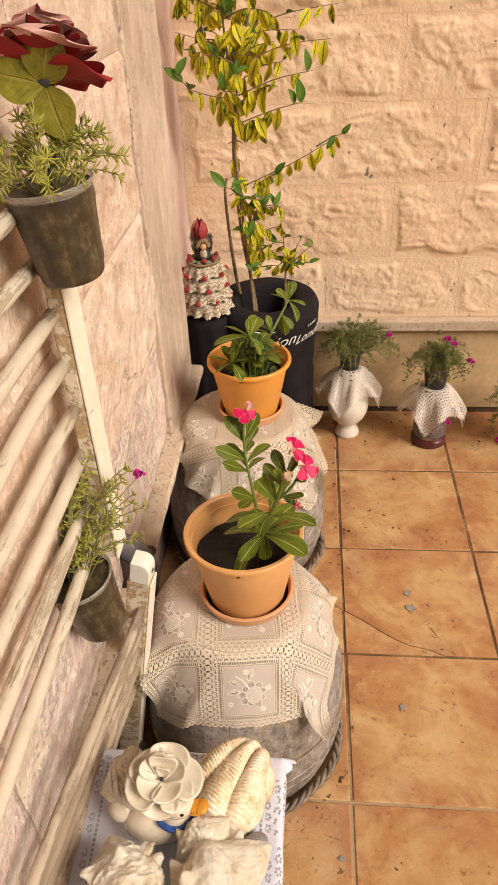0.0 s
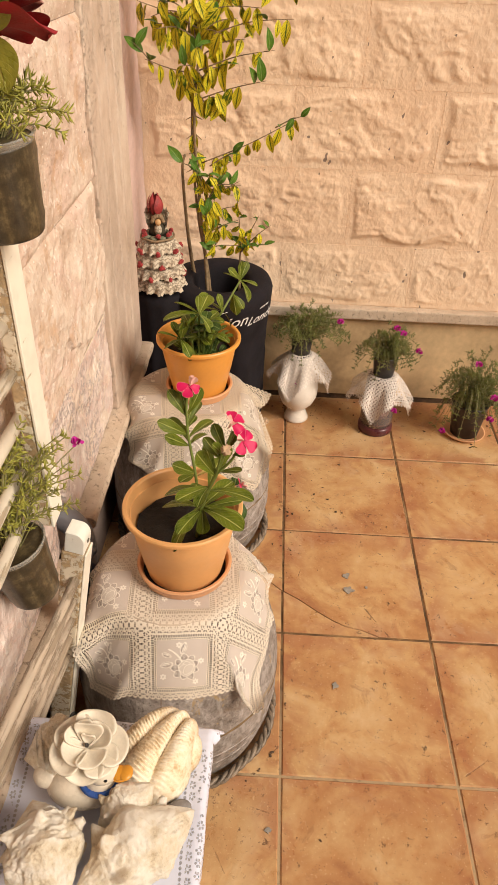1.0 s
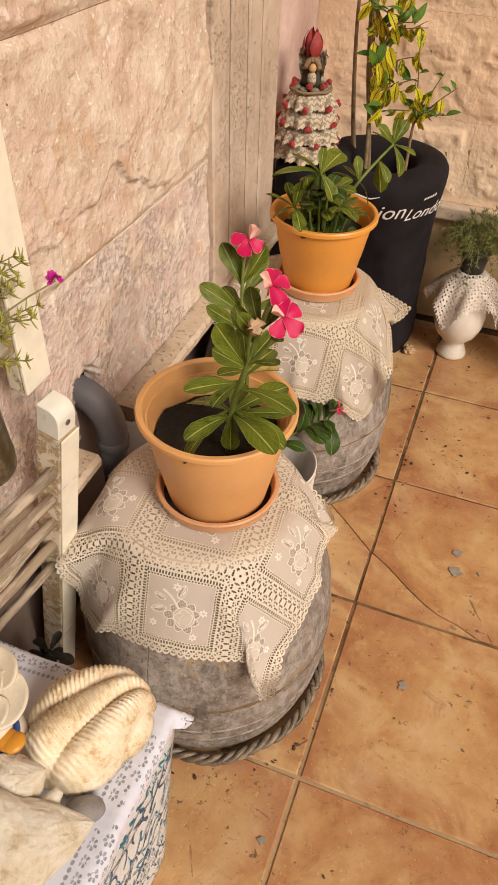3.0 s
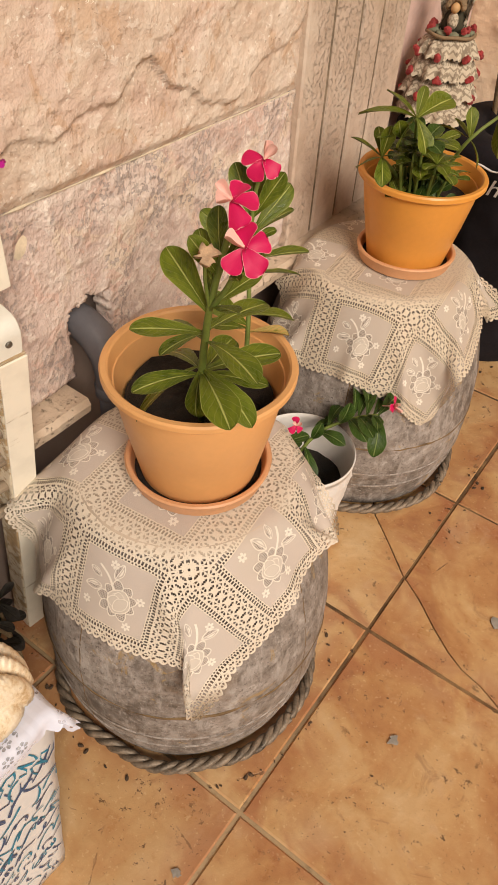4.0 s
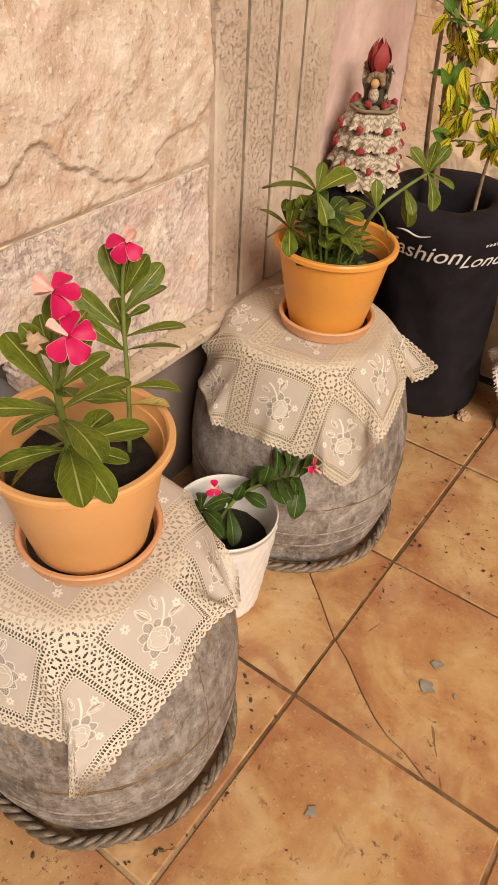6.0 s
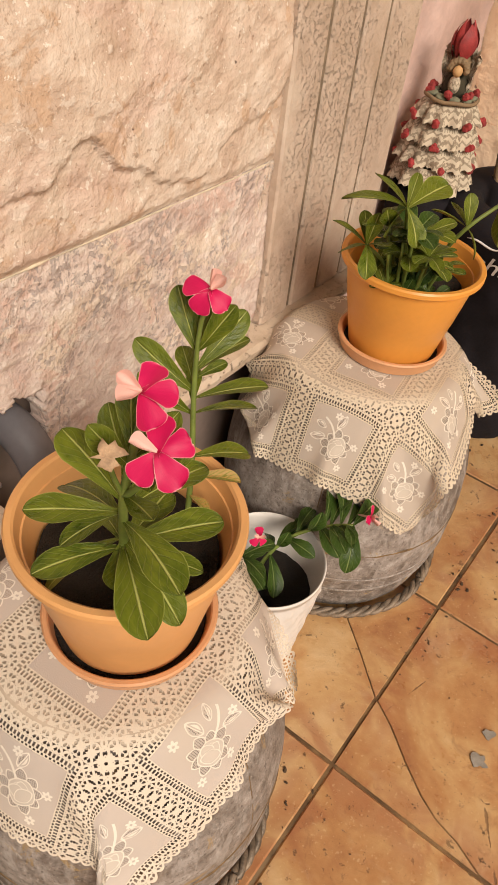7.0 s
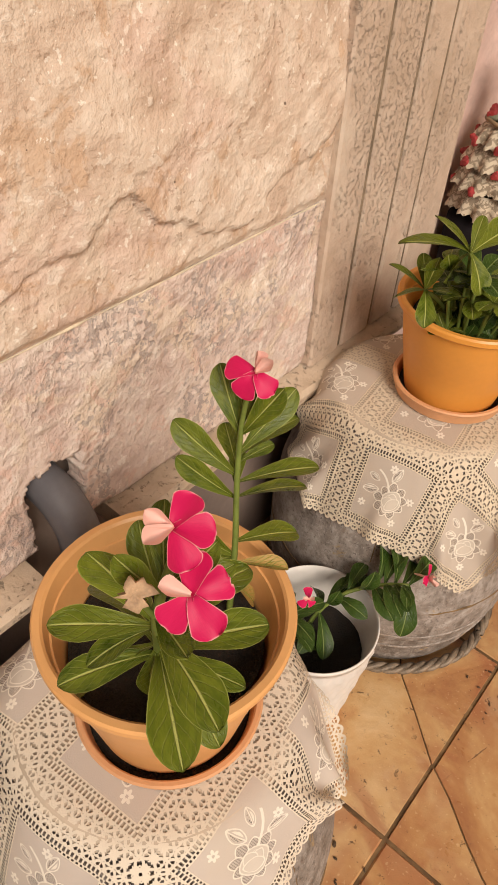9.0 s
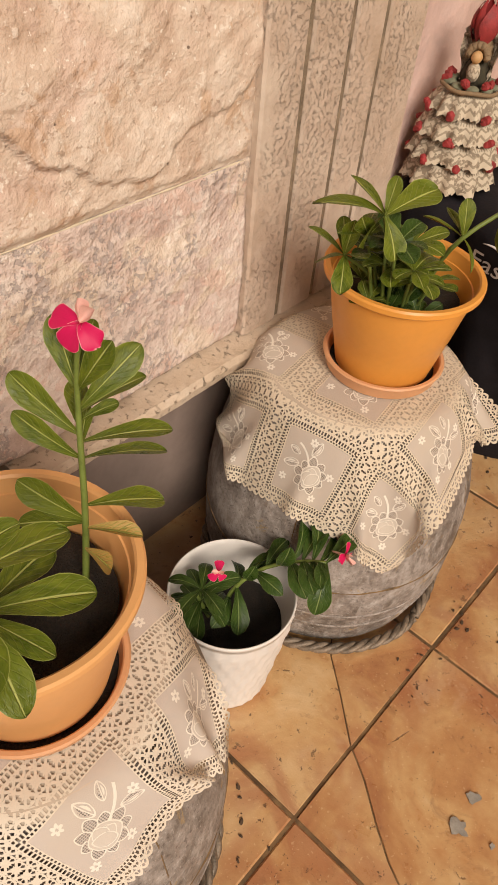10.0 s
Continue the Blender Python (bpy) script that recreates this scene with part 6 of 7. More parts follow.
for tier, (h, r) in enumerate(((0.047, 0.064), (0.080, 0.061), (0.112, 0.055), (0.149, 0.035))):
    for k in range(7 if tier < 3 else 6):
        a = k * (0.898 if tier < 3 else 1.047) + tier * 0.6 + 0.5 * noise.noise((k * 1.7, tier, 3))
        for _ in range(5):
            d = Vector((rnd.uniform(-1, 1), rnd.uniform(-1, 1), rnd.uniform(-1, 1))) * 0.004
            ball = bmesh.ops.create_icosphere(bm, subdivisions=1, radius=rnd.uniform(0.0046, 0.0066))
            for v in ball["verts"]:
                v.co += Vector((r * math.cos(a), r * math.sin(a), h)) + d
slot(lo, 2)
doll = new("doll", mesh("doll", bm, LACE_TRIM, MOSS_CLOTH, RED_SILK, STRAW, DOLL_WOOD, SAGE))
doll.location = (-0.356, 1.030, 0.4935)
tagged(doll, "doll in a tiered cream lace skirt with red silk roses", "doll")


# ---- three pots along the back wall ----
def round_doily(parent, z_top, r_hole, size, r_body, label):
    """A square lace doily with its middle on a neck, hanging round it."""

    def collide(pos):
        r = np.linalg.norm(pos[..., :2], axis=-1) + 1e-9
        z = pos[..., 2]
        limit = r_hole + (r_body - r_hole) * np.clip((z_top - z) / 0.10, 0, 1) ** 0.8
        inside = (r < limit) & (z < z_top + 0.002)
        lift = inside & (r < r_hole * 0.95)
        push = inside & ~lift
        pos[..., 2] = np.where(lift, z_top + 0.002, z)
        pos[..., :2] = np.where(push[..., None], pos[..., :2] * (limit / r)[..., None], pos[..., :2])
        return inside

    grid = drape(size, size, 41, 41, pose(0, 0, z_top + 0.004, 0, 0, 28), collide, 150, 8, 0.8, starch=0.12, reach=5)
    return part("doily", cloth(grid), DOILY, parent, label)


rnd = random.Random(21)
URN = thing("urn_planter", (0.034, 1.185, 0), "white ceramic urn under a lace doily with needle-leaved purslane", "potted plant", "pots along the back wall")
part("urn", lathe([(0, 0), (0.036, 0), (0.039, 0.004), (0.037, 0.012), (0.029, 0.030), (0.027, 0.040), (0.034, 0.048), (0.050, 0.066), (0.060, 0.092), (0.062, 0.118), (0.056, 0.150), (0.044, 0.180), (0.036, 0.215), (0.038, 0.230), (0.036, 0.233), (0.033, 0.225)], 56), CERAMIC, URN)
round_doily(URN, 0.236, 0.034, 0.232, 0.088, "white crocheted doily")
part("cup", lathe([(0, 0.228), (0.026, 0.228), (0.033, 0.292), (0.034, 0.296), (0.031, 0.294), (0.029, 0.282), (0, 0.282)], 32), DARK_CUP, URN, "black plastic cup")
moss_rose(URN, (0, 0, 0.282), 0.118, 0.118, 120, rnd, PURSLANE, TWIG, 0.05, (0.03, -0.01), 0.011, (((0.105, -0.02, 0.352), 0.011), ((-0.01, -0.06, 0.16), 0.005)))

VASE = thing("vase_planter", (0.282, 1.148, 0), "clear vase on a dark red base with a doily and purslane", "potted plant", "pots along the back wall")
GLASS = Mat("smoky_clear_glass", 0.06)
GLASS.put(Base_Color=(0.72, 0.60, 0.55), Transmission_Weight=0.85, IOR=1.3)
PLUM = plain("dark_plum_glaze", (0.10, 0.022, 0.026), 0.3, 0.3, 30)
part("base", lathe([(0, 0), (0.050, 0), (0.053, 0.004), (0.053, 0.020), (0.050, 0.026), (0, 0.026)], 48), PLUM, VASE, "dark red round base")
part("vase", lathe([(0, 0.028), (0.047, 0.028), (0.050, 0.040), (0.049, 0.10), (0.043, 0.190), (0.041, 0.190), (0.046, 0.10), (0.047, 0.042), (0, 0.034)], 48), GLASS, VASE, "smoky clear glass vase")
part("water", lathe([(0, 0.036), (0.044, 0.036), (0.045, 0.075), (0, 0.076)], 36), plain("murky_water", (0.20, 0.11, 0.09), 0.2, 0.2, 20), VASE, "murky brown filling")
round_doily(VASE, 0.196, 0.042, 0.240, 0.086, "white crocheted doily with a filigree edge")
part("cup", lathe([(0, 0.184), (0.028, 0.184), (0.037, 0.262), (0.038, 0.266), (0.035, 0.264), (0.033, 0.250), (0, 0.250)], 32), DARK_CUP, VASE, "black plastic cup")
moss_rose(VASE, (0, 0, 0.250), 0.098, 0.125, 105, rnd, PURSLANE, TWIG, 0.08, (0, 0), 0.011, (((0.010, -0.045, 0.372), 0.011), ((0.030, -0.045, 0.357), 0.010), ((0.085, -0.04, 0.300), 0.011), ((0.035, -0.078, 0.118), 0.010)))

BOWL = thing("trailing_pot", (0.560, 1.145, 0), "dark pot on a clay saucer overgrown with flowering purslane", "potted plant", "pots along the back wall")
part("saucer", lathe([(0, 0), (0.052, 0), (0.064, 0.010), (0.065, 0.013), (0.060, 0.012), (0.050, 0.005), (0, 0.005)], 48), CLAY_RIM, BOWL, "faded orange saucer")
part("pot", lathe([(0, 0.006), (0.042, 0.006), (0.056, 0.115), (0.058, 0.120), (0.054, 0.119), (0.050, 0.105), (0, 0.105)], 44), DARK_CUP, BOWL, "black plastic pot")
moss_rose(BOWL, (0, 0, 0.105), 0.125, 0.200, 150, rnd, PURSLANE, TWIG, 0.16, (0.01, -0.01), 0.012, (((-0.028, -0.07, 0.285), 0.011), ((0.030, -0.10, 0.195), 0.012), ((0.028, -0.115, 0.13), 0.011), ((-0.085, -0.06, 0.045), 0.011), ((0.08, -0.08, 0.24), 0.011), ((0.09, -0.09, 0.10), 0.010)))

# crumpled dry scrap by the planter's foot
bm = bmesh.new()
bmesh.ops.create_icosphere(bm, subdivisions=3, radius=0.016)
for v in bm.verts:
    v.co *= 0.8 + 0.7 * abs(noise.noise(v.co * 120))
    v.co.z = max(-0.006, v.co.z * 0.7)
scrap = new("scrap", mesh("scrap", bm, WITHERED))
scrap.location = (-0.068, 1.142, 0.007)
tagged(scrap, "crumpled pale scrap lying on the floor tiles", "litter")

# ---- the rack with hanging cups, the drain pipe ----
RACK_WOOD = wood_material("peeling_cream_paint", (0.90, 0.84, 0.71), (0.46, 0.31, 0.17), 0.37)
ROD_WOOD = wood_material("worn_rods", (0.68, 0.60, 0.48), (0.50, 0.40, 0.28), 0.45)
WHITE_PAINT = wood_material("white_cap_paint", (0.82, 0.80, 0.72), (0.45, 0.33, 0.2), 0.36)
LOW_WOOD = wood_material("grey_worn_rods", (0.52, 0.42, 0.32), (0.37, 0.285, 0.20), 0.50)
BARE_WOOD = wood_material("bare_brown_wood", (0.74, 0.65, 0.50), (0.54, 0.38, 0.21), 0.50)
SCREW = plain("dull_screw", (0.25, 0.23, 0.2), 0.4, 0.3, 200, metal=0.9)
PIPE = plain("grey_plastic_pipe", (0.155, 0.150, 0.165), 0.5, 0.12, 18)
CUP_SOIL = Mat("soil_seen_through_cup", 0.35)
at = CUP_SOIL.coord()
soilnoise = CUP_SOIL.noise(at, 60, 6, 0.75) * 0.55 + CUP_SOIL.noise(CUP_SOIL.coord(scale=(1, 1, 0.12)), 55, 5, 0.7) * 0.45
CUP_SOIL.put(Base_Color=CUP_SOIL.ramp(soilnoise, (0.38, (0.022, 0.015, 0.008)), (0.52, (0.055, 0.040, 0.020)), (0.66, (0.17, 0.125, 0.062))), Coat_Weight=0.10, Coat_Roughness=0.12)
CUP_SOIL.bump(soilnoise, 0.0008)
RIM_PLASTIC = Mat("clear_cup_rim", 0.12)
RIM_PLASTIC.put(Base_Color=(0.86, 0.82, 0.74), Transmission_Weight=0.75, IOR=1.35)

RACK = thing("wooden_rack", (-0.355, 0.030, 0), "old wooden rack with worn cream-painted rods leaning by the wall", "rack")
part("post", slab((-0.018, -0.008, 0.585), (0.002, 0.034, 1.105), 0.003), BARE_WOOD, RACK, "post with its paint worn off")
part("painted_strip", slab((0.0022, -0.009, 0.585), (0.0062, 0.035, 1.103), 0.001), RACK_WOOD, RACK, "cream-painted face of the post")
part("post", slab((-0.022, -1.130, 0.02), (0.004, -1.104, 1.105), 0.003), RACK_WOOD, RACK)
rnd = random.Random(8)


def rod(a, b, r, wobble, seed):
    line = [Vector(a).lerp(Vector(b), k / 14) + Vector((wobble * noise.noise((k * 0.4, seed, 1)), 0, wobble * noise.noise((k * 0.4, seed, 5)))) for k in range(15)]
    return tube(line, [r * (1 + 0.06 * noise.noise((k * 0.7, seed, 9))) for k in range(15)], 12)


for k in range(8):
    z = 0.641 + 0.0635 * k
    part("rung", rod((-0.014, -0.002, z), (-0.014, -1.11, z + 0.004), 0.0088, 0.004, k), ROD_WOOD, RACK)

LOW = thing("slatted_frame", pose(-0.428, 0.036, 0.004, 0, 10.3, -6), "low wooden frame with worn rods and a white-capped post", "rack")
part("post", slab((-0.010, -0.018, 0.0), (0.0235, 0.014, 0.556), 0.0025), BARE_WOOD, LOW)
part("painted_strip", slab((0.0237, -0.017, 0.0), (0.0262, 0.013, 0.555), 0.0008), RACK_WOOD, LOW, "cream-painted face of the post")
cap_bm = bmesh.new()
outline = [(-0.014, 0), (0.018, 0)] + [(0.018 - 0.016 * (1 - math.cos(t)), 0.022 + 0.020 * math.sin(t)) for t in np.linspace(0, 1.57, 7)] + [(-0.014, 0.042)]
front = [cap_bm.verts.new((x, -0.020, z)) for x, z in outline]
rear = [cap_bm.verts.new((x, 0.012, z)) for x, z in outline]
cap_bm.faces.new(front), cap_bm.faces.new(rear[::-1])
for k in range(len(outline)):
    j = (k + 1) % len(outline)
    cap_bm.faces.new((front[j], front[k], rear[k], rear[j]))
bmesh.ops.recalc_face_normals(cap_bm, faces=cap_bm.faces)
bmesh.ops.bevel(cap_bm, geom=cap_bm.edges[:], offset=0.0012, segments=1, affect="EDGES")
cap = part("cap", cap_bm, WHITE_PAINT, LOW, "white-painted rounded cap", at=pose(0.0065, 0, 0.557) @ Matrix.Scale(0.9, 4))
part("screw", lathe([(0, 0), (0.004, 0), (0.0036, 0.0012), (0, 0.0016)], 16), SCREW, cap, at=pose(0.0185, -0.004, 0.020, 0, 90, 0))
for k in range(5):
    z = 0.500 - 0.047 * k
    part("rod", rod((0.013, -0.012, z), (0.013, -0.720 if k < 3 else -0.330, z + 0.002), 0.0074 - 0.0003 * k, 0.003, k + 30), LOW_WOOD, LOW)
part("post", slab((-0.013, -0.724, 0.0), (0.009, -0.700, 0.54), 0.0025), BARE_WOOD, LOW)


def hanging_cup(at, r0, r1, high, label, group="cups on the rack"):
    ob = thing("plastic_cup", at, label, "potted plant", group)
    body = [(0, 0), (r0 - 0.002, 0), (r0, 0.003)]
    for k in range(1, 11):
        u = k / 11
        body.append((r0 + (r1 - r0) * u + (0.0009 if k in (2, 9) else 0), high * u))
    body += [(r1 - 0.001, high * 0.955), (r1 - 0.006, high * 0.95), (0, high * 0.95)]
    bm = lathe(body, 48)
    for v in bm.verts:
        a = math.atan2(v.co.y, v.co.x)
        if 0.12 < v.co.z / high < 0.85:
            v.co.xy *= 1 + 0.008 * math.sin(a * 16)
    part("cup", bm, CUP_SOIL, ob, "clear plastic cup full of brown soil")
    part("rim", lathe([(r1 - 0.0008, high * 0.93), (r1 + 0.0012, high * 0.99), (r1 + 0.0022, high), (r1 + 0.001, high + 0.0015), (r1 - 0.0016, high), (r1 - 0.002, high * 0.95)], 48), RIM_PLASTIC, ob, "clear rolled plastic rim")
    hook = spline([(-r1, 0, high * 0.94), (-r1 - 0.006, 0, high * 0.98), (-r1 - 0.012, 0, high * 0.90)], 6)
    part("wire", tube(hook, 0.0009, 5), SCREW, ob, "thin wire hook")
    return ob


rnd = random.Random(31)
CUP1 = hanging_cup(pose(-0.325, -0.006, 1.017, 2, -5, 10), 0.0325, 0.0430, 0.094, "clear plastic cup of soil with pale purslane hung on the rack")
moss_rose(CUP1, (0, 0, 0.088), 0.072, 0.072, 46, rnd, PALE_PURSLANE, TWIG, 0.02, (0.010, 0.0), 0.0115)
CUP2 = hanging_cup(pose(-0.362, -0.050, 0.532, 0, -11, 20), 0.0330, 0.0440, 0.098, "muddy plastic cup with upright purslane hung on the rack")
moss_rose(CUP2, (0, 0, 0.092), 0.052, 0.165, 62, rnd, PALE_PURSLANE, TWIG, 0.03, (0.088, 0.056), 0.0115, (((0.118, 0.070, 0.168), 0.0085),))

sprout(CUP2, [(0.01, 0.0, 0.090), (0.062, 0.034, 0.150), (0.118, 0.070, 0.166)], 0.0010, 0.0008, TWIG, 8, "twig")

# artificial rose stuck in the upper cup
ROSE = thing("silk_rose", (-0.330, -0.004, 1.105), "large dark red artificial rose with dusty pale petal tips", "artificial flower")
WINE = plain("wine_red_felt", (0.30, 0.014, 0.020), 0.85, 0.25, 50, 0.0008)
FADED = plain("sun_faded_felt", (0.62, 0.36, 0.32), 0.9, 0.2, 50, 0.0008)
DARK_STEM = plain("dark_green_wire", (0.03, 0.04, 0.035), 0.6, 0.2, 80)
HEAD = Vector((0.013, 0.002, 0.092))
part("stem", tube(spline([(-0.004, 0, -0.03), (0.002, 0, 0.02), (0.014, 0, 0.06), HEAD], 10), 0.0024, 8), DARK_STEM, ROSE)
part("hub", lathe([(0.0024, -0.014), (0.007, -0.006), (0.010, 0.0), (0, 0.004)], 16), DARK_STEM, ROSE, at=Matrix.Translation(HEAD))
for tip in ((0.014, -0.020, 0.042), (-0.048, -0.022, 0.004), (0.012, -0.016, -0.050)):
    leaf(ROSE, HEAD + Vector((0, -0.006, -0.004)), HEAD + Vector(tip), SILK_LEAF, 0.80, 0.33, 0.15, "oval", 0.0, up=(0.1, -1.0, 0.25))



def silk_petal(long, wide, rise, curl, seed, *coats):
    """A broad felt petal along x: it rises, opens and rolls its rim outward, where the pale worn side shows."""
    bm = bmesh.new()
    rows = []
    nu, nv = 16, 14
    x = z = 0.0
    lean = rise
    for i in range(nu + 1):
        u = math.sin(0.5 * math.pi * i / nu)
        step = math.sin(0.5 * math.pi * (i + 1) / nu) - u if i < nu else 0
        w = wide * (0.16 + 0.84 * math.sin(math.pi * min(1, u * 0.62 + 0.02))) * math.sqrt(max(0.004, 1 - max(0, (u - 0.45) / 0.555) ** 2.2))
        row = []
        for k in range(nv + 1):
            s = 2 * k / nv - 1
            ruffle = long * 0.050 * u * math.sin(3.1 * s + seed) + long * 0.04 * u * noise.noise((s * 2.0, u * 2, seed))
            row.append(bm.verts.new((x - 0.16 * long * s * s * u, w * s, z + ruffle + 0.30 * w * s * s * (1 - 1.5 * u * u))))
        rows.append(row)
        lean = rise - curl * smooth01((u - 0.60) / 0.34)
        x += math.cos(lean) * long * step
        z += math.sin(lean) * long * step
    for i in range(nu):
        for k in range(nv):
            f = bm.faces.new((rows[i][k], rows[i + 1][k], rows[i + 1][k + 1], rows[i][k + 1]))
            f.smooth, f.material_index = True, 1 if math.sin(0.5 * math.pi * i / nu) > 0.58 + 0.10 * noise.noise((k * 0.3, seed, 2)) and curl > 0.9 else 0
    return mesh("petal", bm, *coats)


for a, rise, long, wide, curl, lift in ((0.10, 0.0, 0.064, 0.044, 0.35, 0.004), (1.2, 0.20, 0.064, 0.046, 0.7, 0.006), (2.4, 0.20, 0.062, 0.046, 0.7, 0.006), (3.3, 0.25, 0.066, 0.046, 0.95, 0.008), (4.3, 0.55, 0.058, 0.044, 1.25, 0.012), (5.4, 0.42, 0.060, 0.044, 1.0, 0.010),
                                        (0.5, 0.55, 0.058, 0.040, 0.95, 0.014), (1.8, 0.60, 0.058, 0.040, 0.95, 0.014), (3.0, 0.58, 0.060, 0.042, 1.1, 0.014), (4.7, 0.82, 0.052, 0.038, 1.3, 0.020), (5.8, 0.72, 0.054, 0.038, 1.1, 0.018),
                                        (1.0, 1.05, 0.050, 0.030, 1.1, 0.022), (2.9, 1.05, 0.050, 0.030, 1.1, 0.022), (4.9, 1.10, 0.048, 0.030, 1.2, 0.026)):
    part("petal", silk_petal(long, wide, rise, curl, a * 3, WINE, FADED), None, ROSE, "dark red felt petal with a faded pink rim", at=pose(*HEAD, -26) @ Matrix.Diagonal((0.92, 0.92, 0.80, 1)) @ pose(0, 0, lift, 0, 0, math.degrees(a)))

# drain pipe out of a broken hole in the wall
DRAIN = thing("drain_pipe", (-0.376, 0.204, 0), "dark grey plastic drain pipe bending down from the wall", "pipe")
bend = [(-0.080, 0.003, 0.438), (-0.045, 0.003, 0.436), (-0.022, 0.003, 0.424), (-0.006, 0.002, 0.404), (0.0, 0.0, 0.385), (0.0, 0.0, 0.362)]
part("elbow", tube(spline(bend, 16), 0.0225, 24), PIPE, DRAIN)
part("downpipe", tube([(0, 0, 0.003), (0.0, 0.0, 0.2), (0, 0, 0.366)], 0.0200, 24), PIPE, DRAIN)
part("collar", lathe([(0.0222, 0.352), (0.0240, 0.354), (0.0240, 0.368), (0.0222, 0.370)], 32), PIPE, DRAIN)

# ---- the covered box with the shells and the ceramic duck ----
BOX_PAPER = plain("white_wrapping", (0.72, 0.72, 0.72), 0.5, 0.06, 12)
TEAL = plain("teal_print", (0.015, 0.21, 0.34), 0.5, 0.25, 60)
NAVY = plain("slate_blue_print", (0.05, 0.095, 0.20), 0.5, 0.25, 60)
VINYL = eyelet_material("white_vinyl_lace", (0.74, 0.76, 0.88))
TOP_Z = 0.368
CORNERS_TOP = [(-0.372, -0.388), (-0.118, -0.372), (-0.112, -0.142), (-0.368, -0.138)]
CORNERS_LOW = [(-0.352, -0.345), (-0.143, -0.338), (-0.134, -0.168), (-0.350, -0.162)]
BX, BY = -0.245, -0.262
BOX = thing("covered_box", (BX, BY, 0), "white wrapped box with blue script print standing on the floor", "box")


def box_point(side, u, w, out=0.0):
    """A point of a side face: u along it, w up it."""
    a0, a1 = Vector(CORNERS_LOW[side]), Vector(CORNERS_LOW[(side + 1) % 4])
    b0, b1 = Vector(CORNERS_TOP[side]), Vector(CORNERS_TOP[(side + 1) % 4])
    p = a0.lerp(a1, u).lerp(b0.lerp(b1, u), w)
    along = (a1 - a0).normalized()
    swell = 0.006 * math.sin(math.pi * u) * math.sin(math.pi * w) + 0.003 * noise.noise((u * 4 + side, w * 6, 2))
    normal = Vector((along.y, -along.x))
    p = p + normal * (swell + out)
    return Vector((p.x - BX, p.y - BY, w * TOP_Z))


bm = bmesh.new()
n, m = 16, 14
loop = [[bm.verts.new(box_point(s, i / n, k / m)) for s in range(4) for i in range(n)] for k in range(m + 1)]
for a, b in zip(loop, loop[1:]):
    for k in range(4 * n):
        bm.faces.new((a[k], a[(k + 1) % (4 * n)], b[(k + 1) % (4 * n)], b[k])).smooth = True
bm.faces.new(loop[0][::-1]), bm.faces.new(loop[-1])
part("body", bm, BOX_PAPER, BOX)
rnd = random.Random(17)
for material, name, rows in ((TEAL, "teal_print", (1, 3, 5, 7, 8, 10, 12, 13)), (NAVY, "slate_print", (0, 2, 3, 4, 6, 7, 9, 11, 12))):
    bm = bmesh.new()
    for side, long in ((0, 0.23), (1, 0.20)):
        for row in rows:
            u = 0.03 + rnd.uniform(0, 0.03)
            tall = rnd.uniform(0.013, 0.019) * (1.5 if row > 9 else 1.0)
            while u < 0.95:
                w = 0.05 + 0.064 * row + 0.05 * (u - 0.5) + rnd.uniform(-0.006, 0.006)
                wide = tall * rnd.uniform(0.5, 1.1) / long
                p1, p2, turns = rnd.uniform(0, 6.28), rnd.uniform(0, 6.28), rnd.choice((0.6, 0.9, 1.2, 1.6))
                pen = rnd.uniform(0.0007, 0.0012) * (1.25 if row > 9 else 1.0)
                pts = []
                for i in range(10):
                    f = i / 9
                    pts.append((u + wide * (f * 0.7 + 0.35 * math.sin(p1 + turns * 6.28 * f) + 0.3 * f), w + tall / TOP_Z * 0.5 * math.sin(p2 + turns * 6.28 * f) + 0.3 * tall / TOP_Z * (f - 0.5)))
                left, right = [], []
                for i, (a, b) in enumerate(pts):
                    (a0, b0), (a1, b1) = pts[max(0, i - 1)], pts[min(9, i + 1)]
                    da, db = (a1 - a0) * long, (b1 - b0) * TOP_Z
                    size = math.hypot(da, db) + 1e-9
                    oa, ob_ = -db / size * pen * (1.3 if da > 0 else 0.6) / long, da / size * pen / TOP_Z
                    for store, sign in ((left, 1), (right, -1)):
                        store.append(bm.verts.new(box_point(side, min(0.995, max(0.005, a + sign * oa)), min(0.97, max(0.02, b + sign * ob_)), 0.0009)))
                for i in range(9):
                    bm.faces.new((left[i], right[i], right[i + 1], left[i + 1]))
                u += wide * rnd.uniform(0.9, 1.6) + 0.008
    part(name, bm, material, BOX, "rows of unreadable blue script strokes", kind="stuff")


def box_contact(pos):
    x, y, z = pos[..., 0], pos[..., 1], pos[..., 2]
    x0, x1, y0, y1 = -0.374, -0.112, -0.390, -0.136
    inside = (x > x0) & (x < x1) & (y > y0) & (y < y1) & (z < TOP_Z + 0.003)
    up = TOP_Z + 0.003 - z
    gaps = np.stack([up, x - x0, x1 - x, y - y0, y1 - y], -1)
    best = np.argmin(gaps, -1)
    pos[..., 2] = np.where(inside & (best == 0), TOP_Z + 0.003, z)
    pos[..., 0] = np.where(inside & (best == 1), x0, np.where(inside & (best == 2), x1, x))
    pos[..., 1] = np.where(inside & (best == 3), y0, np.where(inside & (best == 4), y1, y))
    return inside


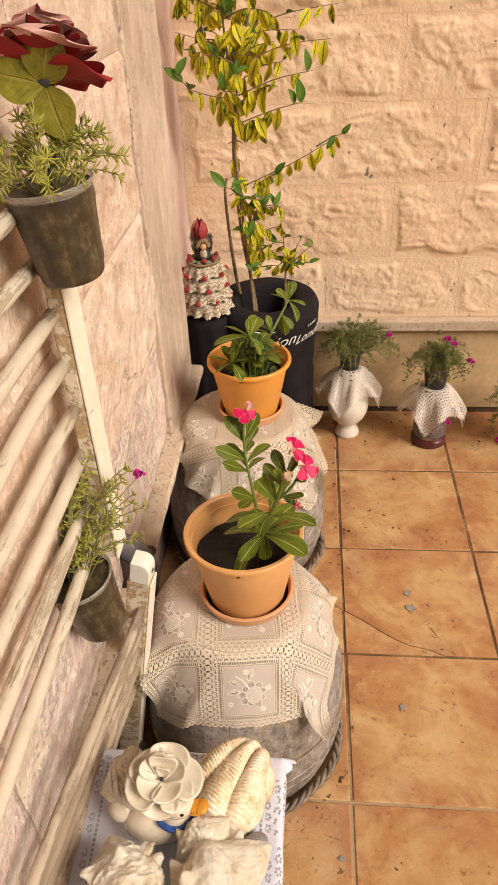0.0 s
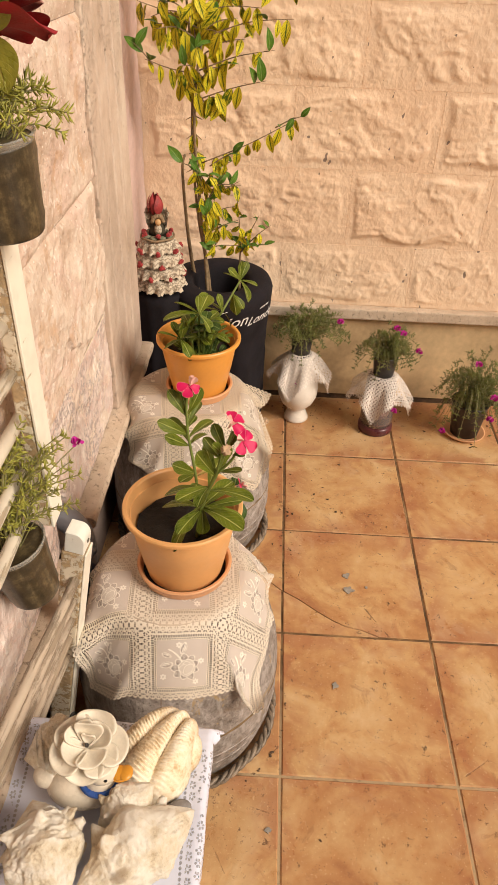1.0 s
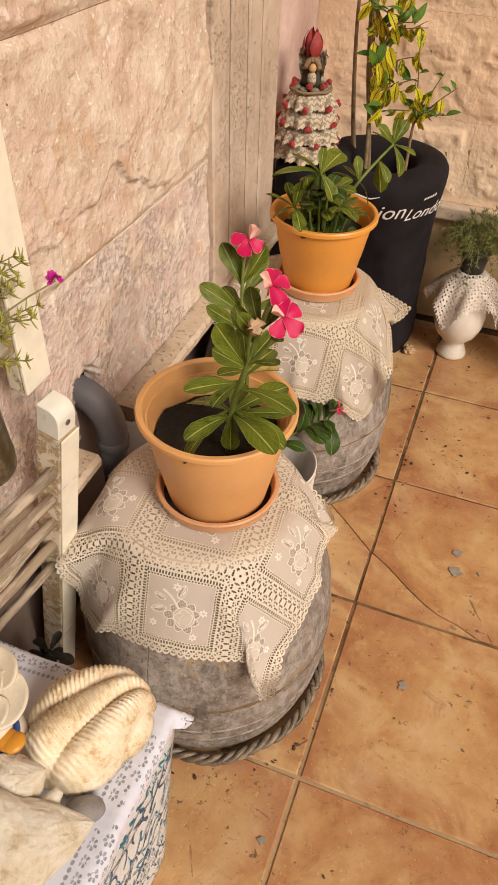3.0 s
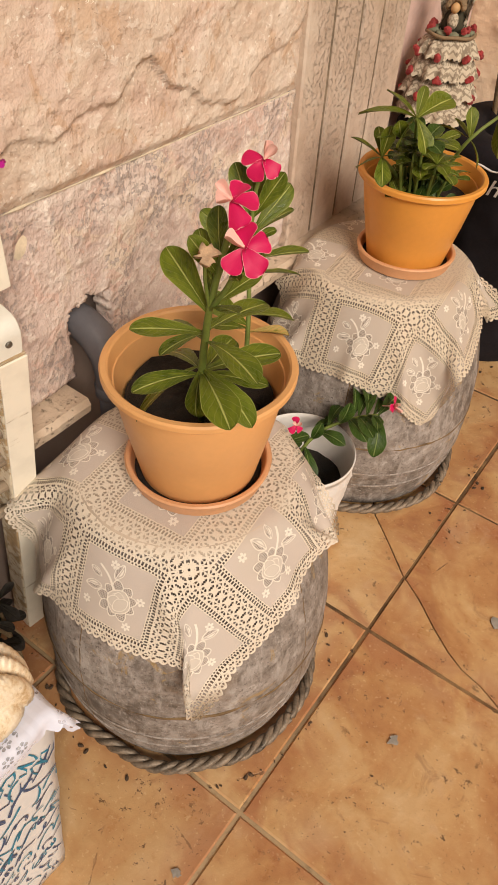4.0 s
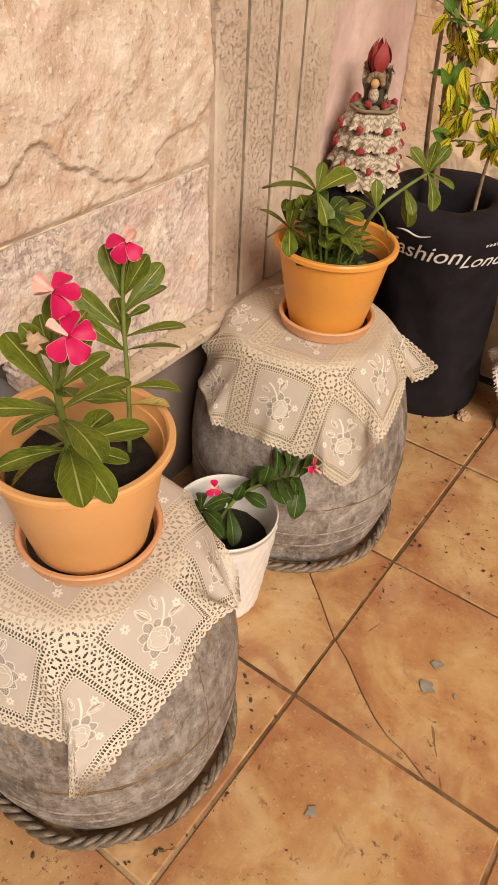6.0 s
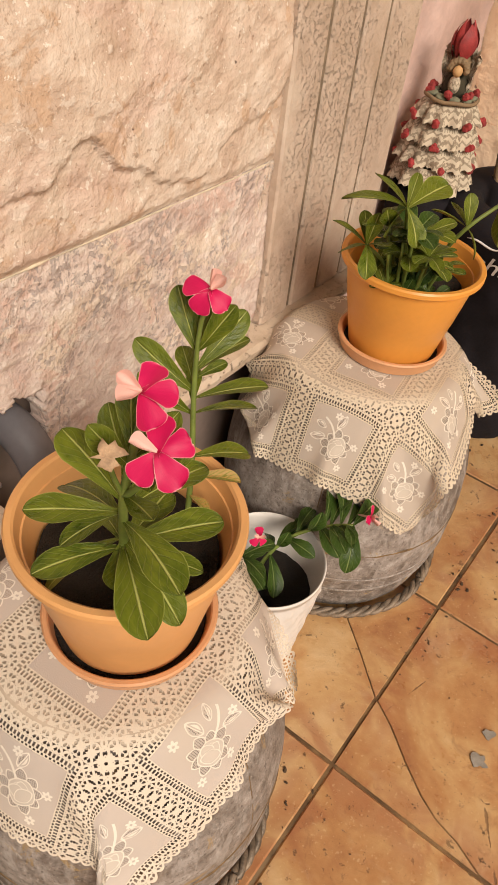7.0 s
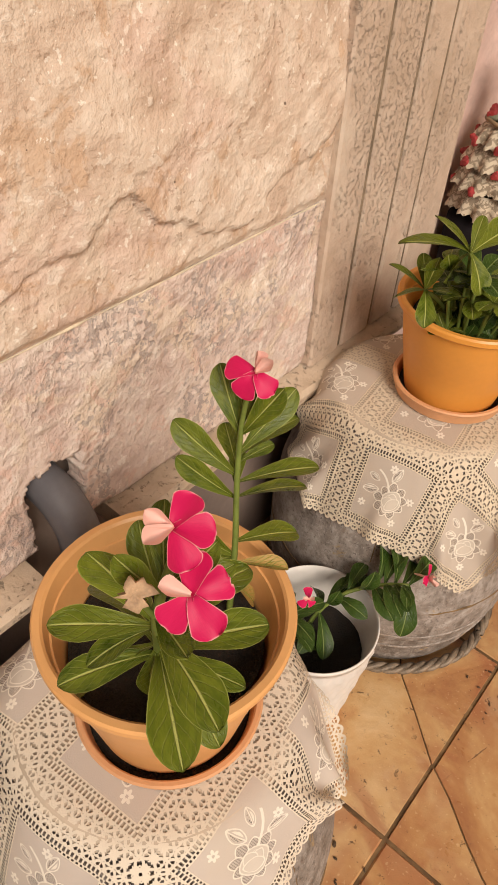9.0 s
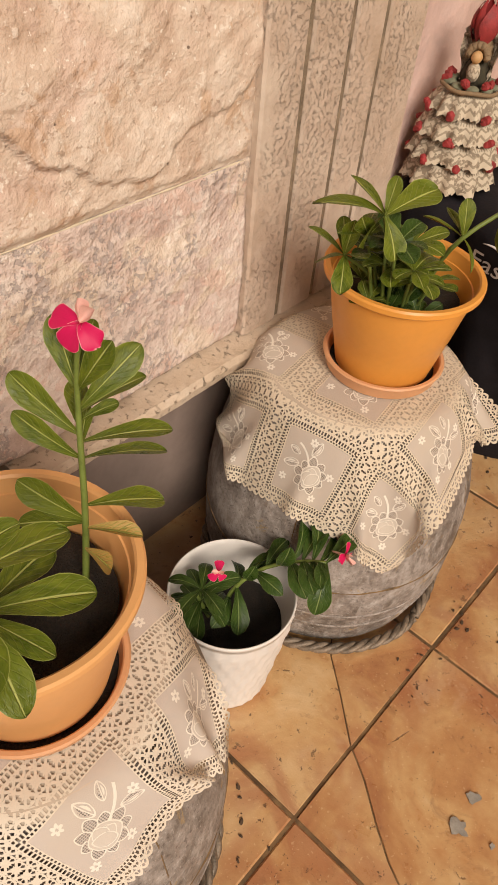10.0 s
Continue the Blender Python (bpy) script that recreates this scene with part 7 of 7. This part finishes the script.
grid = drape(0.315, 0.345, 57, 61, pose(-0.243, -0.270, TOP_Z + 0.006, 0, 0, 3), box_contact, 120, 9)
grid[..., 0] = np.maximum(grid[..., 0], -0.385)
cover = new("vinyl_cloth", mesh("vinyl_cloth", cloth(grid), VINYL))
tagged(cover, "white vinyl lace cloth with scalloped edges over the box", "tablecloth")

SHELL = Mat("old_chalky_shell", 0.65)
at = SHELL.coord(vary=5)
sb, sm, sf = SHELL.noise(at, 22, 4, 0.6), SHELL.noise(at, 90, 7, 0.75), SHELL.noise(at, 300, 5, 0.8)
tone = SHELL.ramp(sb * 0.6 + sm * 0.4, (0.35, (0.50, 0.37, 0.23)), (0.43, (0.80, 0.68, 0.50)), (0.54, (0.92, 0.85, 0.73)))
SHELL.put(Base_Color=SHELL.mix(sf.ease(0.62, 0.7) * 0.5, tone, (0.34, 0.25, 0.16)))
SHELL.bump(sb * 1.2 + sm * 1.2 + sf * 0.5, 0.0034)
CLAM = Mat("warm_cream_clam", 0.6)
at = CLAM.coord()
cb, cf = CLAM.noise(at, 30, 5, 0.65), CLAM.noise(at, 160, 4, 0.7)
tone = CLAM.ramp(cb * 0.6 + cf * 0.4, (0.38, (0.56, 0.38, 0.20)), (0.47, (0.80, 0.66, 0.46)), (0.60, (0.90, 0.81, 0.66)))
CLAM.put(Base_Color=CLAM.mix(cf.ease(0.64, 0.68) * 0.6, tone, (0.36, 0.22, 0.11)))
CLAM.bump(cb + cf * 0.6, 0.0016)
CREAM = plain("cream_bisque", (0.74, 0.66, 0.53), 0.45, 0.10, 30, 0.0004)
GREY_PEBBLE = plain("grey_pebble", (0.27, 0.25, 0.24), 0.8, 0.2, 50, 0.001)
DUCK_WHITE = plain("glazed_cream", (0.74, 0.66, 0.54), 0.28, 0.10, 30)
DUCK_BEAK = plain("orange_glaze", (0.62, 0.27, 0.03), 0.3, 0.1, 30)
DUCK_BLUE = plain("blue_glaze", (0.03, 0.09, 0.33), 0.3, 0.15, 30)
DUCK_EYE = plain("black_glaze", (0.02, 0.02, 0.02), 0.2, 0.0, 30)
Z0 = TOP_Z + 0.0045


def clam(at, wide, deep, high):
    """A giant clam's valve: deep rounded folds that fan out from the hinge, crossed by wavy scales."""
    bm = bmesh.new()
    nu, nv = 110, 170
    rows = []
    for i in range(nu + 1):
        rho = i / nu
        row = []
        for k in range(nv):
            a = 2 * math.pi * k / nv
            s, t = rho * math.cos(a), rho * math.sin(a)
            fan = math.atan2(s, t + 1.55)
            fold = abs(math.cos(fan * 7.6)) ** 0.65
            far = math.hypot(s, t + 1.55)
            scale = 0.5 + 0.5 * math.sin(2 * math.pi * (far * 15 + 0.60 * fold + 0.35 * noise.noise((s * 4, t * 4, 1)) + 0.12 * noise.noise((s * 14, t * 14, 5))))
            dome = max(0.0, 1 - rho**2.6) ** 0.55
            out = 1 + 0.20 * (fold - 0.6) * min(1, rho * 2) + 0.026 * scale
            row.append(bm.verts.new((s * wide * out, t * deep * (1 + 0.06 * (fold - 0.5)), high * dome * (0.80 + 0.34 * fold * (0.4 + 0.6 * rho) + 0.085 * scale * (0.7 + 0.5 * noise.noise((s * 3, t * 3, 9)))))))
        rows.append(row)
    for i in range(nu):
        for k in range(nv):
            j = (k + 1) % nv
            bm.faces.new((rows[i][k], rows[i][j], rows[i + 1][j], rows[i + 1][k])).smooth = True
    bm.faces.new(rows[-1])
    bmesh.ops.remove_doubles(bm, verts=bm.verts, dist=1e-6)
    bmesh.ops.recalc_face_normals(bm, faces=bm.faces)
    ob = new("clam_shell", mesh("clam_shell", bm, CLAM))
    ob.matrix_basis = at
    return tagged(ob, "large cream clam shell with deep fluted ribs", "shell", "shells on the box")


def conch(name, at, long, fat, knobs, seed, label, fingers=(), lift=0.0):
    """A heavy whelk-like shell along x: a pointed spire, a knobbed shoulder, a flared body."""
    bm = bmesh.new()
    nu, nv = 130, 110
    rows = []
    for i in range(nu + 1):
        u = i / nu
        body = 0.78 * (u / 0.30) ** 0.9 if u < 0.30 else 0.78 + 0.22 * math.sin(math.pi / 2 * min(1, (u - 0.30) / 0.25))
        body *= (max(0.0, 1 - u) / 0.40) ** 0.75 if u > 0.60 else 1.0
        row = []
        for k in range(nv):
            a = 2 * math.pi * k / nv
            whorl_step = 0.10 * ((u * 9 + a / 6.283) % 1.0) * (u < 0.30)
            knob = knobs * max(0, math.sin(a * 6 + seed)) ** 3 * math.exp(-(((u - 0.32) / 0.055) ** 2))
            flare = 0.28 * math.exp(-(((a - 4.0) / 0.7) ** 2)) * max(0, 1 - ((u - 0.55) / 0.35) ** 2)
            n1 = 0.17 * noise.noise((u * 6 + seed, math.cos(a) * 2, math.sin(a) * 2)) + 0.10 * (0.5 - abs(noise.noise((u * 13 + seed, math.cos(a) * 4, math.sin(a) * 4)))) + 0.045 * noise.noise((u * 30 + seed, math.cos(a) * 9, math.sin(a) * 9)) + 0.02 * noise.noise((u * 60, math.cos(a) * 18, math.sin(a) * 18 + seed))
            r = fat * max(0.015, body * (1 + knob + flare + whorl_step + n1))
            row.append(bm.verts.new((long * (u - 0.5), r * math.cos(a), r * math.sin(a) * 0.85)))
        rows.append(row)
    for i in range(nu):
        for k in range(nv):
            bm.faces.new((rows[i][k], rows[i][(k + 1) % nv], rows[i + 1][(k + 1) % nv], rows[i + 1][k])).smooth = True
    bm.faces.new(rows[0]), bm.faces.new(rows[-1][::-1])
    bmesh.ops.recalc_face_normals(bm, faces=bm.faces)
    low = min((at @ v.co).z for v in bm.verts)
    place = Matrix.Translation((0, 0, Z0 - low - 0.002 + lift)) @ at
    home, spikes = place.inverted(), []
    for base, tip, r in fingers:
        line = spline([home @ Vector(base), home @ (Vector(base).lerp(Vector(tip), 0.5) + Vector((0, 0, 0.003))), home @ Vector(tip)], 8)
        spikes.append(tube(line, [r * (1.25 - 0.75 * k / 8) * (1 + 0.2 * noise.noise((k * 0.6, seed, r * 900))) for k in range(9)], 12))
    ob = new(name, mesh(name, bm, SHELL))
    ob.matrix_basis = place
    for spike in spikes:
        part("knob", spike, SHELL, ob)
    return tagged(ob, label, "shell", "shells on the box")


clam(pose(-0.180, -0.192, Z0, 0, 0, 150), 0.050, 0.068, 0.062)
conch("conch_shell", pose(-0.287, -0.333, 0.41, 20, 0, -62), 0.128, 0.043, 0.45, 1.0, "broad chalky conch shell with a worn flared lip",
      [((-0.280, -0.325, 0.432), (-0.280, -0.315, 0.452), 0.010), ((-0.258, -0.312, 0.428), (-0.246, -0.304, 0.440), 0.008), ((-0.272, -0.306, 0.425), (-0.266, -0.290, 0.436), 0.009), ((-0.305, -0.335, 0.405), (-0.330, -0.332, 0.398), 0.012)])
conch("conch_shell", pose(-0.184, -0.325, 0.41, 200, 0, 40), 0.160, 0.038, 0.65, 2.3, "long knobbed conch shell, chalky cream and rough",
      [((-0.205, -0.318, 0.402), (-0.226, -0.322, 0.398), 0.0075), ((-0.212, -0.336, 0.398), (-0.232, -0.345, 0.392), 0.0065), ((-0.214, -0.352, 0.396), (-0.233, -0.362, 0.390), 0.0065), ((-0.190, -0.300, 0.415), (-0.199, -0.288, 0.426), 0.008), ((-0.165, -0.280, 0.412), (-0.160, -0.264, 0.424), 0.008), ((-0.200, -0.366, 0.388), (-0.219, -0.386, 0.382), 0.009)])
conch("whelk_shell", pose(-0.205, -0.277, 0.42, 40, -32, 28), 0.086, 0.025, 0.60, 0.4, "small spiky cream whelk shell leaning on the duck",
      [((-0.196, -0.272, 0.424), (-0.194, -0.268, 0.438), 0.004), ((-0.186, -0.266, 0.424), (-0.174, -0.262, 0.434), 0.004)], 0.016)
conch("whelk_shell", pose(-0.222, -0.306, 0.40, 10, -20, 60), 0.040, 0.015, 0.2, 4.0, "small grey-brown spiral shell between the conches", (), 0.006)
conch("scallop_shell", pose(-0.300, -0.212, 0.41, 70, 0, 20), 0.090, 0.042, 0.05, 5.0, "smooth rounded cream shell behind the duck")
bm = bmesh.new()
bmesh.ops.create_icosphere(bm, subdivisions=3, radius=1)
for v in bm.verts:
    v.co = Vector((v.co.x * 0.020, v.co.y * 0.012, v.co.z * 0.008)) * (1 + 0.15 * noise.noise(v.co * 1.5))
pebble = new("pebble", mesh("pebble", shade(bm), GREY_PEBBLE))
pebble.matrix_basis = pose(-0.146, -0.258, Z0 + 0.0065, 0, 0, 30)
tagged(pebble, "flat grey pebble beside the shells", "stone")

# ceramic duck, one plain shape
bm = bmesh.new()


def blob(centre, size, index, turn=0.0, squash=1.0):
    ball = bmesh.ops.create_uvsphere(bm, u_segments=28, v_segments=18, radius=1)
    m = Matrix.Translation(centre) @ Matrix.Rotation(turn, 4, "Z")
    for v in ball["verts"]:
        v.co = m @ Vector((v.co.x * size[0], v.co.y * size[1], v.co.z * size[2]))
    for f in {f for v in ball["verts"] for f in v.link_faces}:
        f.smooth, f.material_index = True, index


blob((0, 0, 0.031), (0.047, 0.034, 0.032), 0)
blob((-0.044, 0.004, 0.042), (0.018, 0.016, 0.016), 0)
blob((0.024, -0.010, 0.058), (0.021, 0.020, 0.026), 0)
blob((0.028, -0.012, 0.080), (0.0205, 0.019, 0.0185), 0)
blob((0.048, -0.017, 0.079), (0.016, 0.0095, 0.0062), 1, -0.2)
blob((0.057, -0.019, 0.0815), (0.0085, 0.0100, 0.0042), 1, -0.2)
blob((0.047, -0.017, 0.0725), (0.013, 0.0085, 0.0035), 1, -0.2)
blob((0.034, -0.0295, 0.084), (0.0024, 0.0016, 0.0024), 3)
lo = len(bm.faces)
tube([(0.0235 + 0.0225 * math.cos(a), -0.0105 + 0.0215 * math.sin(a), 0.060 + 0.004 * math.cos(a - 2)) for a in (2 * math.pi * k / 36 for k in range(36))], 0.0042, 8, bm, closed=True)
for f in list(bm.faces)[lo:]:
    f.material_index = 2
duck = new("duck_figurine", mesh("duck_figurine", bm, DUCK_WHITE, DUCK_BEAK, DUCK_BLUE, DUCK_EYE))
duck.matrix_basis = pose(-0.265, -0.240, Z0 - 0.001, 0, 0, 6)
tagged(duck, "cream ceramic duck with an orange bill and blue neckband", "figurine")

FLOWER_Z = 0.474
BLOOM = thing("ceramic_flower", pose(-0.254, -0.238, FLOWER_Z, 12, 5, 0) @ Matrix.Scale(0.88, 4), "large cream ceramic flower standing on the duck's back", "ornament")


def ceramic_petal(long, wide, rise, cup, seed):
    """A smooth rounded petal along x: a bowl with a full round outline and a soft wavy lip."""
    bm = bmesh.new()
    rings, seg = [], 40
    for i in range(9):
        q = i / 8
        ring = []
        for k in range(seg):
            a = 2 * math.pi * k / seg
            u, v = 0.5 + 0.5 * q * math.cos(a), q * math.sin(a)
            x = long * u
            y = wide * v * (0.55 + 0.45 * smooth01(u * 1.6))
            lip = 0.05 * long * q**3 * math.sin(3 * a + seed) + 0.04 * long * q * q * noise.noise((math.cos(a) * 1.5, math.sin(a) * 1.5, seed))
            ring.append(bm.verts.new((x * math.cos(rise * (0.4 + 0.6 * u)), y, x * math.sin(rise * (0.4 + 0.6 * u)) + cup * wide * v * v + lip)))
        rings.append(ring if i else ring[:1])
    for k in range(seg):
        bm.faces.new((rings[0][0], rings[1][k], rings[1][(k + 1) % seg])).smooth = True
    for a, b in zip(rings[1:], rings[2:]):
        for k in range(seg):
            j = (k + 1) % seg
            bm.faces.new((a[k], b[k], b[j], a[j])).smooth = True
    bmesh.ops.delete(bm, geom=[v for v in bm.verts if not v.link_faces], context="VERTS")
    return mesh("petal", bm, CREAM)


part("stalk", tube([(-0.004, -0.004, Z0 + 0.05 - FLOWER_Z), (0, 0, -0.02), (0, 0, 0.004)], [0.012, 0.013, 0.010], 12), CREAM, BLOOM)
for a, rise, long, wide, cup, lift in ((0.2, 0.10, 0.056, 0.030, 0.30, 0.0), (1.35, 0.18, 0.052, 0.029, 0.35, 0.003), (2.5, 0.16, 0.050, 0.028, 0.3, 0.001), (3.6, 0.05, 0.050, 0.029, 0.30, 0.003), (4.7, -0.10, 0.046, 0.029, 0.30, 0.0), (5.7, 0.02, 0.046, 0.027, 0.3, 0.002),
                                       (0.75, 0.50, 0.038, 0.020, 0.55, 0.006), (2.35, 0.62, 0.038, 0.020, 0.55, 0.006), (3.75, 0.42, 0.036, 0.020, 0.55, 0.006), (5.25, 0.36, 0.034, 0.021, 0.55, 0.006), (1.55, 1.05, 0.038, 0.020, 0.55, 0.007), (1.45, 1.25, 0.022, 0.010, 0.7, 0.009)):
    ob = part("petal", ceramic_petal(long, wide, rise, cup, a * 2 + 1), None, BLOOM, at=pose(0, 0, lift, 0, 0, math.degrees(a)))
    ob.modifiers.new("thickness", "SOLIDIFY").thickness = 0.0022
part("bud", lathe([(0, 0), (0.0025, 0.006), (0.003, 0.010), (0.0015, 0.014), (0, 0.015)], 16), DARK_CUP, BLOOM, "small dark pistil", at=pose(0, 0, 0.006))

# green pot and a pink periwinkle in front of the box
GREEN_PAINT = Mat("chipped_green_paint", 0.45)
at = GREEN_PAINT.coord()
worn = GREEN_PAINT.noise(at, 24, 5, 0.7)
coat = GREEN_PAINT.mix(GREEN_PAINT.noise(at, 9, 4).ease(0.35, 0.65), (0.024, 0.085, 0.045), (0.040, 0.125, 0.062))
GREEN_PAINT.put(Base_Color=GREEN_PAINT.mix(worn.ease(0.63, 0.645), coat, (0.50, 0.44, 0.36)))
GREEN_PAINT.bump(worn.ease(0.645, 0.63), 0.001)
GREEN_POT = thing("green_pot", (-0.335, -0.490, 0), "large round pot with chipped green paint on the floor", "pot")
part("pot", lathe([(0, 0), (0.075, 0), (0.085, 0.01), (0.105, 0.10), (0.118, 0.20), (0.121, 0.27), (0.112, 0.315), (0.085, 0.340), (0.040, 0.350), (0, 0.352)], 72), GREEN_PAINT, GREEN_POT)

POT3 = thing("flower_pot", (-0.150, -0.505, 0), "dark plastic pot with a deep pink flowering periwinkle", "potted plant")
part("pot", lathe([(0, 0), (0.062, 0), (0.085, 0.21), (0.090, 0.212), (0.090, 0.225), (0.086, 0.226), (0.082, 0.215), (0.076, 0.17), (0, 0.172)], 56), CLAY, POT3)
L = functools.partial(local, POT3)
rnd = random.Random(6)
for top in ((-0.168, -0.420, 0.405), (-0.170, -0.450, 0.375), (-0.118, -0.445, 0.370), (-0.195, -0.475, 0.36), (-0.14, -0.48, 0.37)):
    root = (-0.150 + rnd.uniform(-0.03, 0.03), -0.505 + rnd.uniform(-0.03, 0.03), 0.172)
    mid = Vector(root).lerp(Vector(top), 0.55)
    sprout(POT3, [L(root), L(mid), L(top)], 0.0032, 0.002)
    whorl(POT3, L(Vector(top) - Vector((0, 0, 0.02))), 5, 0.042, rnd, 0.35, GREEN, rnd.uniform(0, 6), 0.44)
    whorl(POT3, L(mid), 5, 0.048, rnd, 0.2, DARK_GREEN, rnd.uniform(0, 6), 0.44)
periwinkle_flower(POT3, L((-0.165, -0.408, 0.415)), (0.3, -0.5, 0.8), 0.0175, rnd, (2,))
periwinkle_flower(POT3, L((-0.172, -0.440, 0.390)), (-0.3, -0.6, 0.7), 0.016, rnd, (1, 3, 4))
periwinkle_flower(POT3, L((-0.118, -0.430, 0.382)), (0.8, -0.3, 0.3), 0.017, rnd, (0, 3))

# withered plant squeezed between the box and the first barrel
DRY = leaf_material("blackened_dry_leaf", (0.018, 0.015, 0.012), (0.05, 0.042, 0.033), (0.07, 0.06, 0.05))
DRY_PLANT = thing("withered_plant", (-0.338, -0.045, 0), "dark withered plant wedged between the box and a barrel", "plant")
rnd = random.Random(9)
for top in ((-0.362, -0.040, 0.175), (-0.350, -0.060, 0.165), (-0.360, -0.085, 0.185)):
    L = functools.partial(local, DRY_PLANT)
    sprout(DRY_PLANT, [L((-0.338, -0.045, 0.0)), L((-0.342, -0.045, 0.12)), L(top)], 0.004, 0.002, BARK)
    whorl(DRY_PLANT, L(top), 5, 0.040, rnd, 0.2, DRY, rnd.uniform(0, 6), 0.40, 0.6)
    whorl(DRY_PLANT, L(Vector(top) - Vector((0, 0, 0.05))), 4, 0.042, rnd, 0.1, DRY, rnd.uniform(0, 6), 0.40, 0.6)

# ---- pieces of the floor and walls ----
tiles(FLOOR)
back_blocks(NORTH)
left_blocks(WEST)
litter()
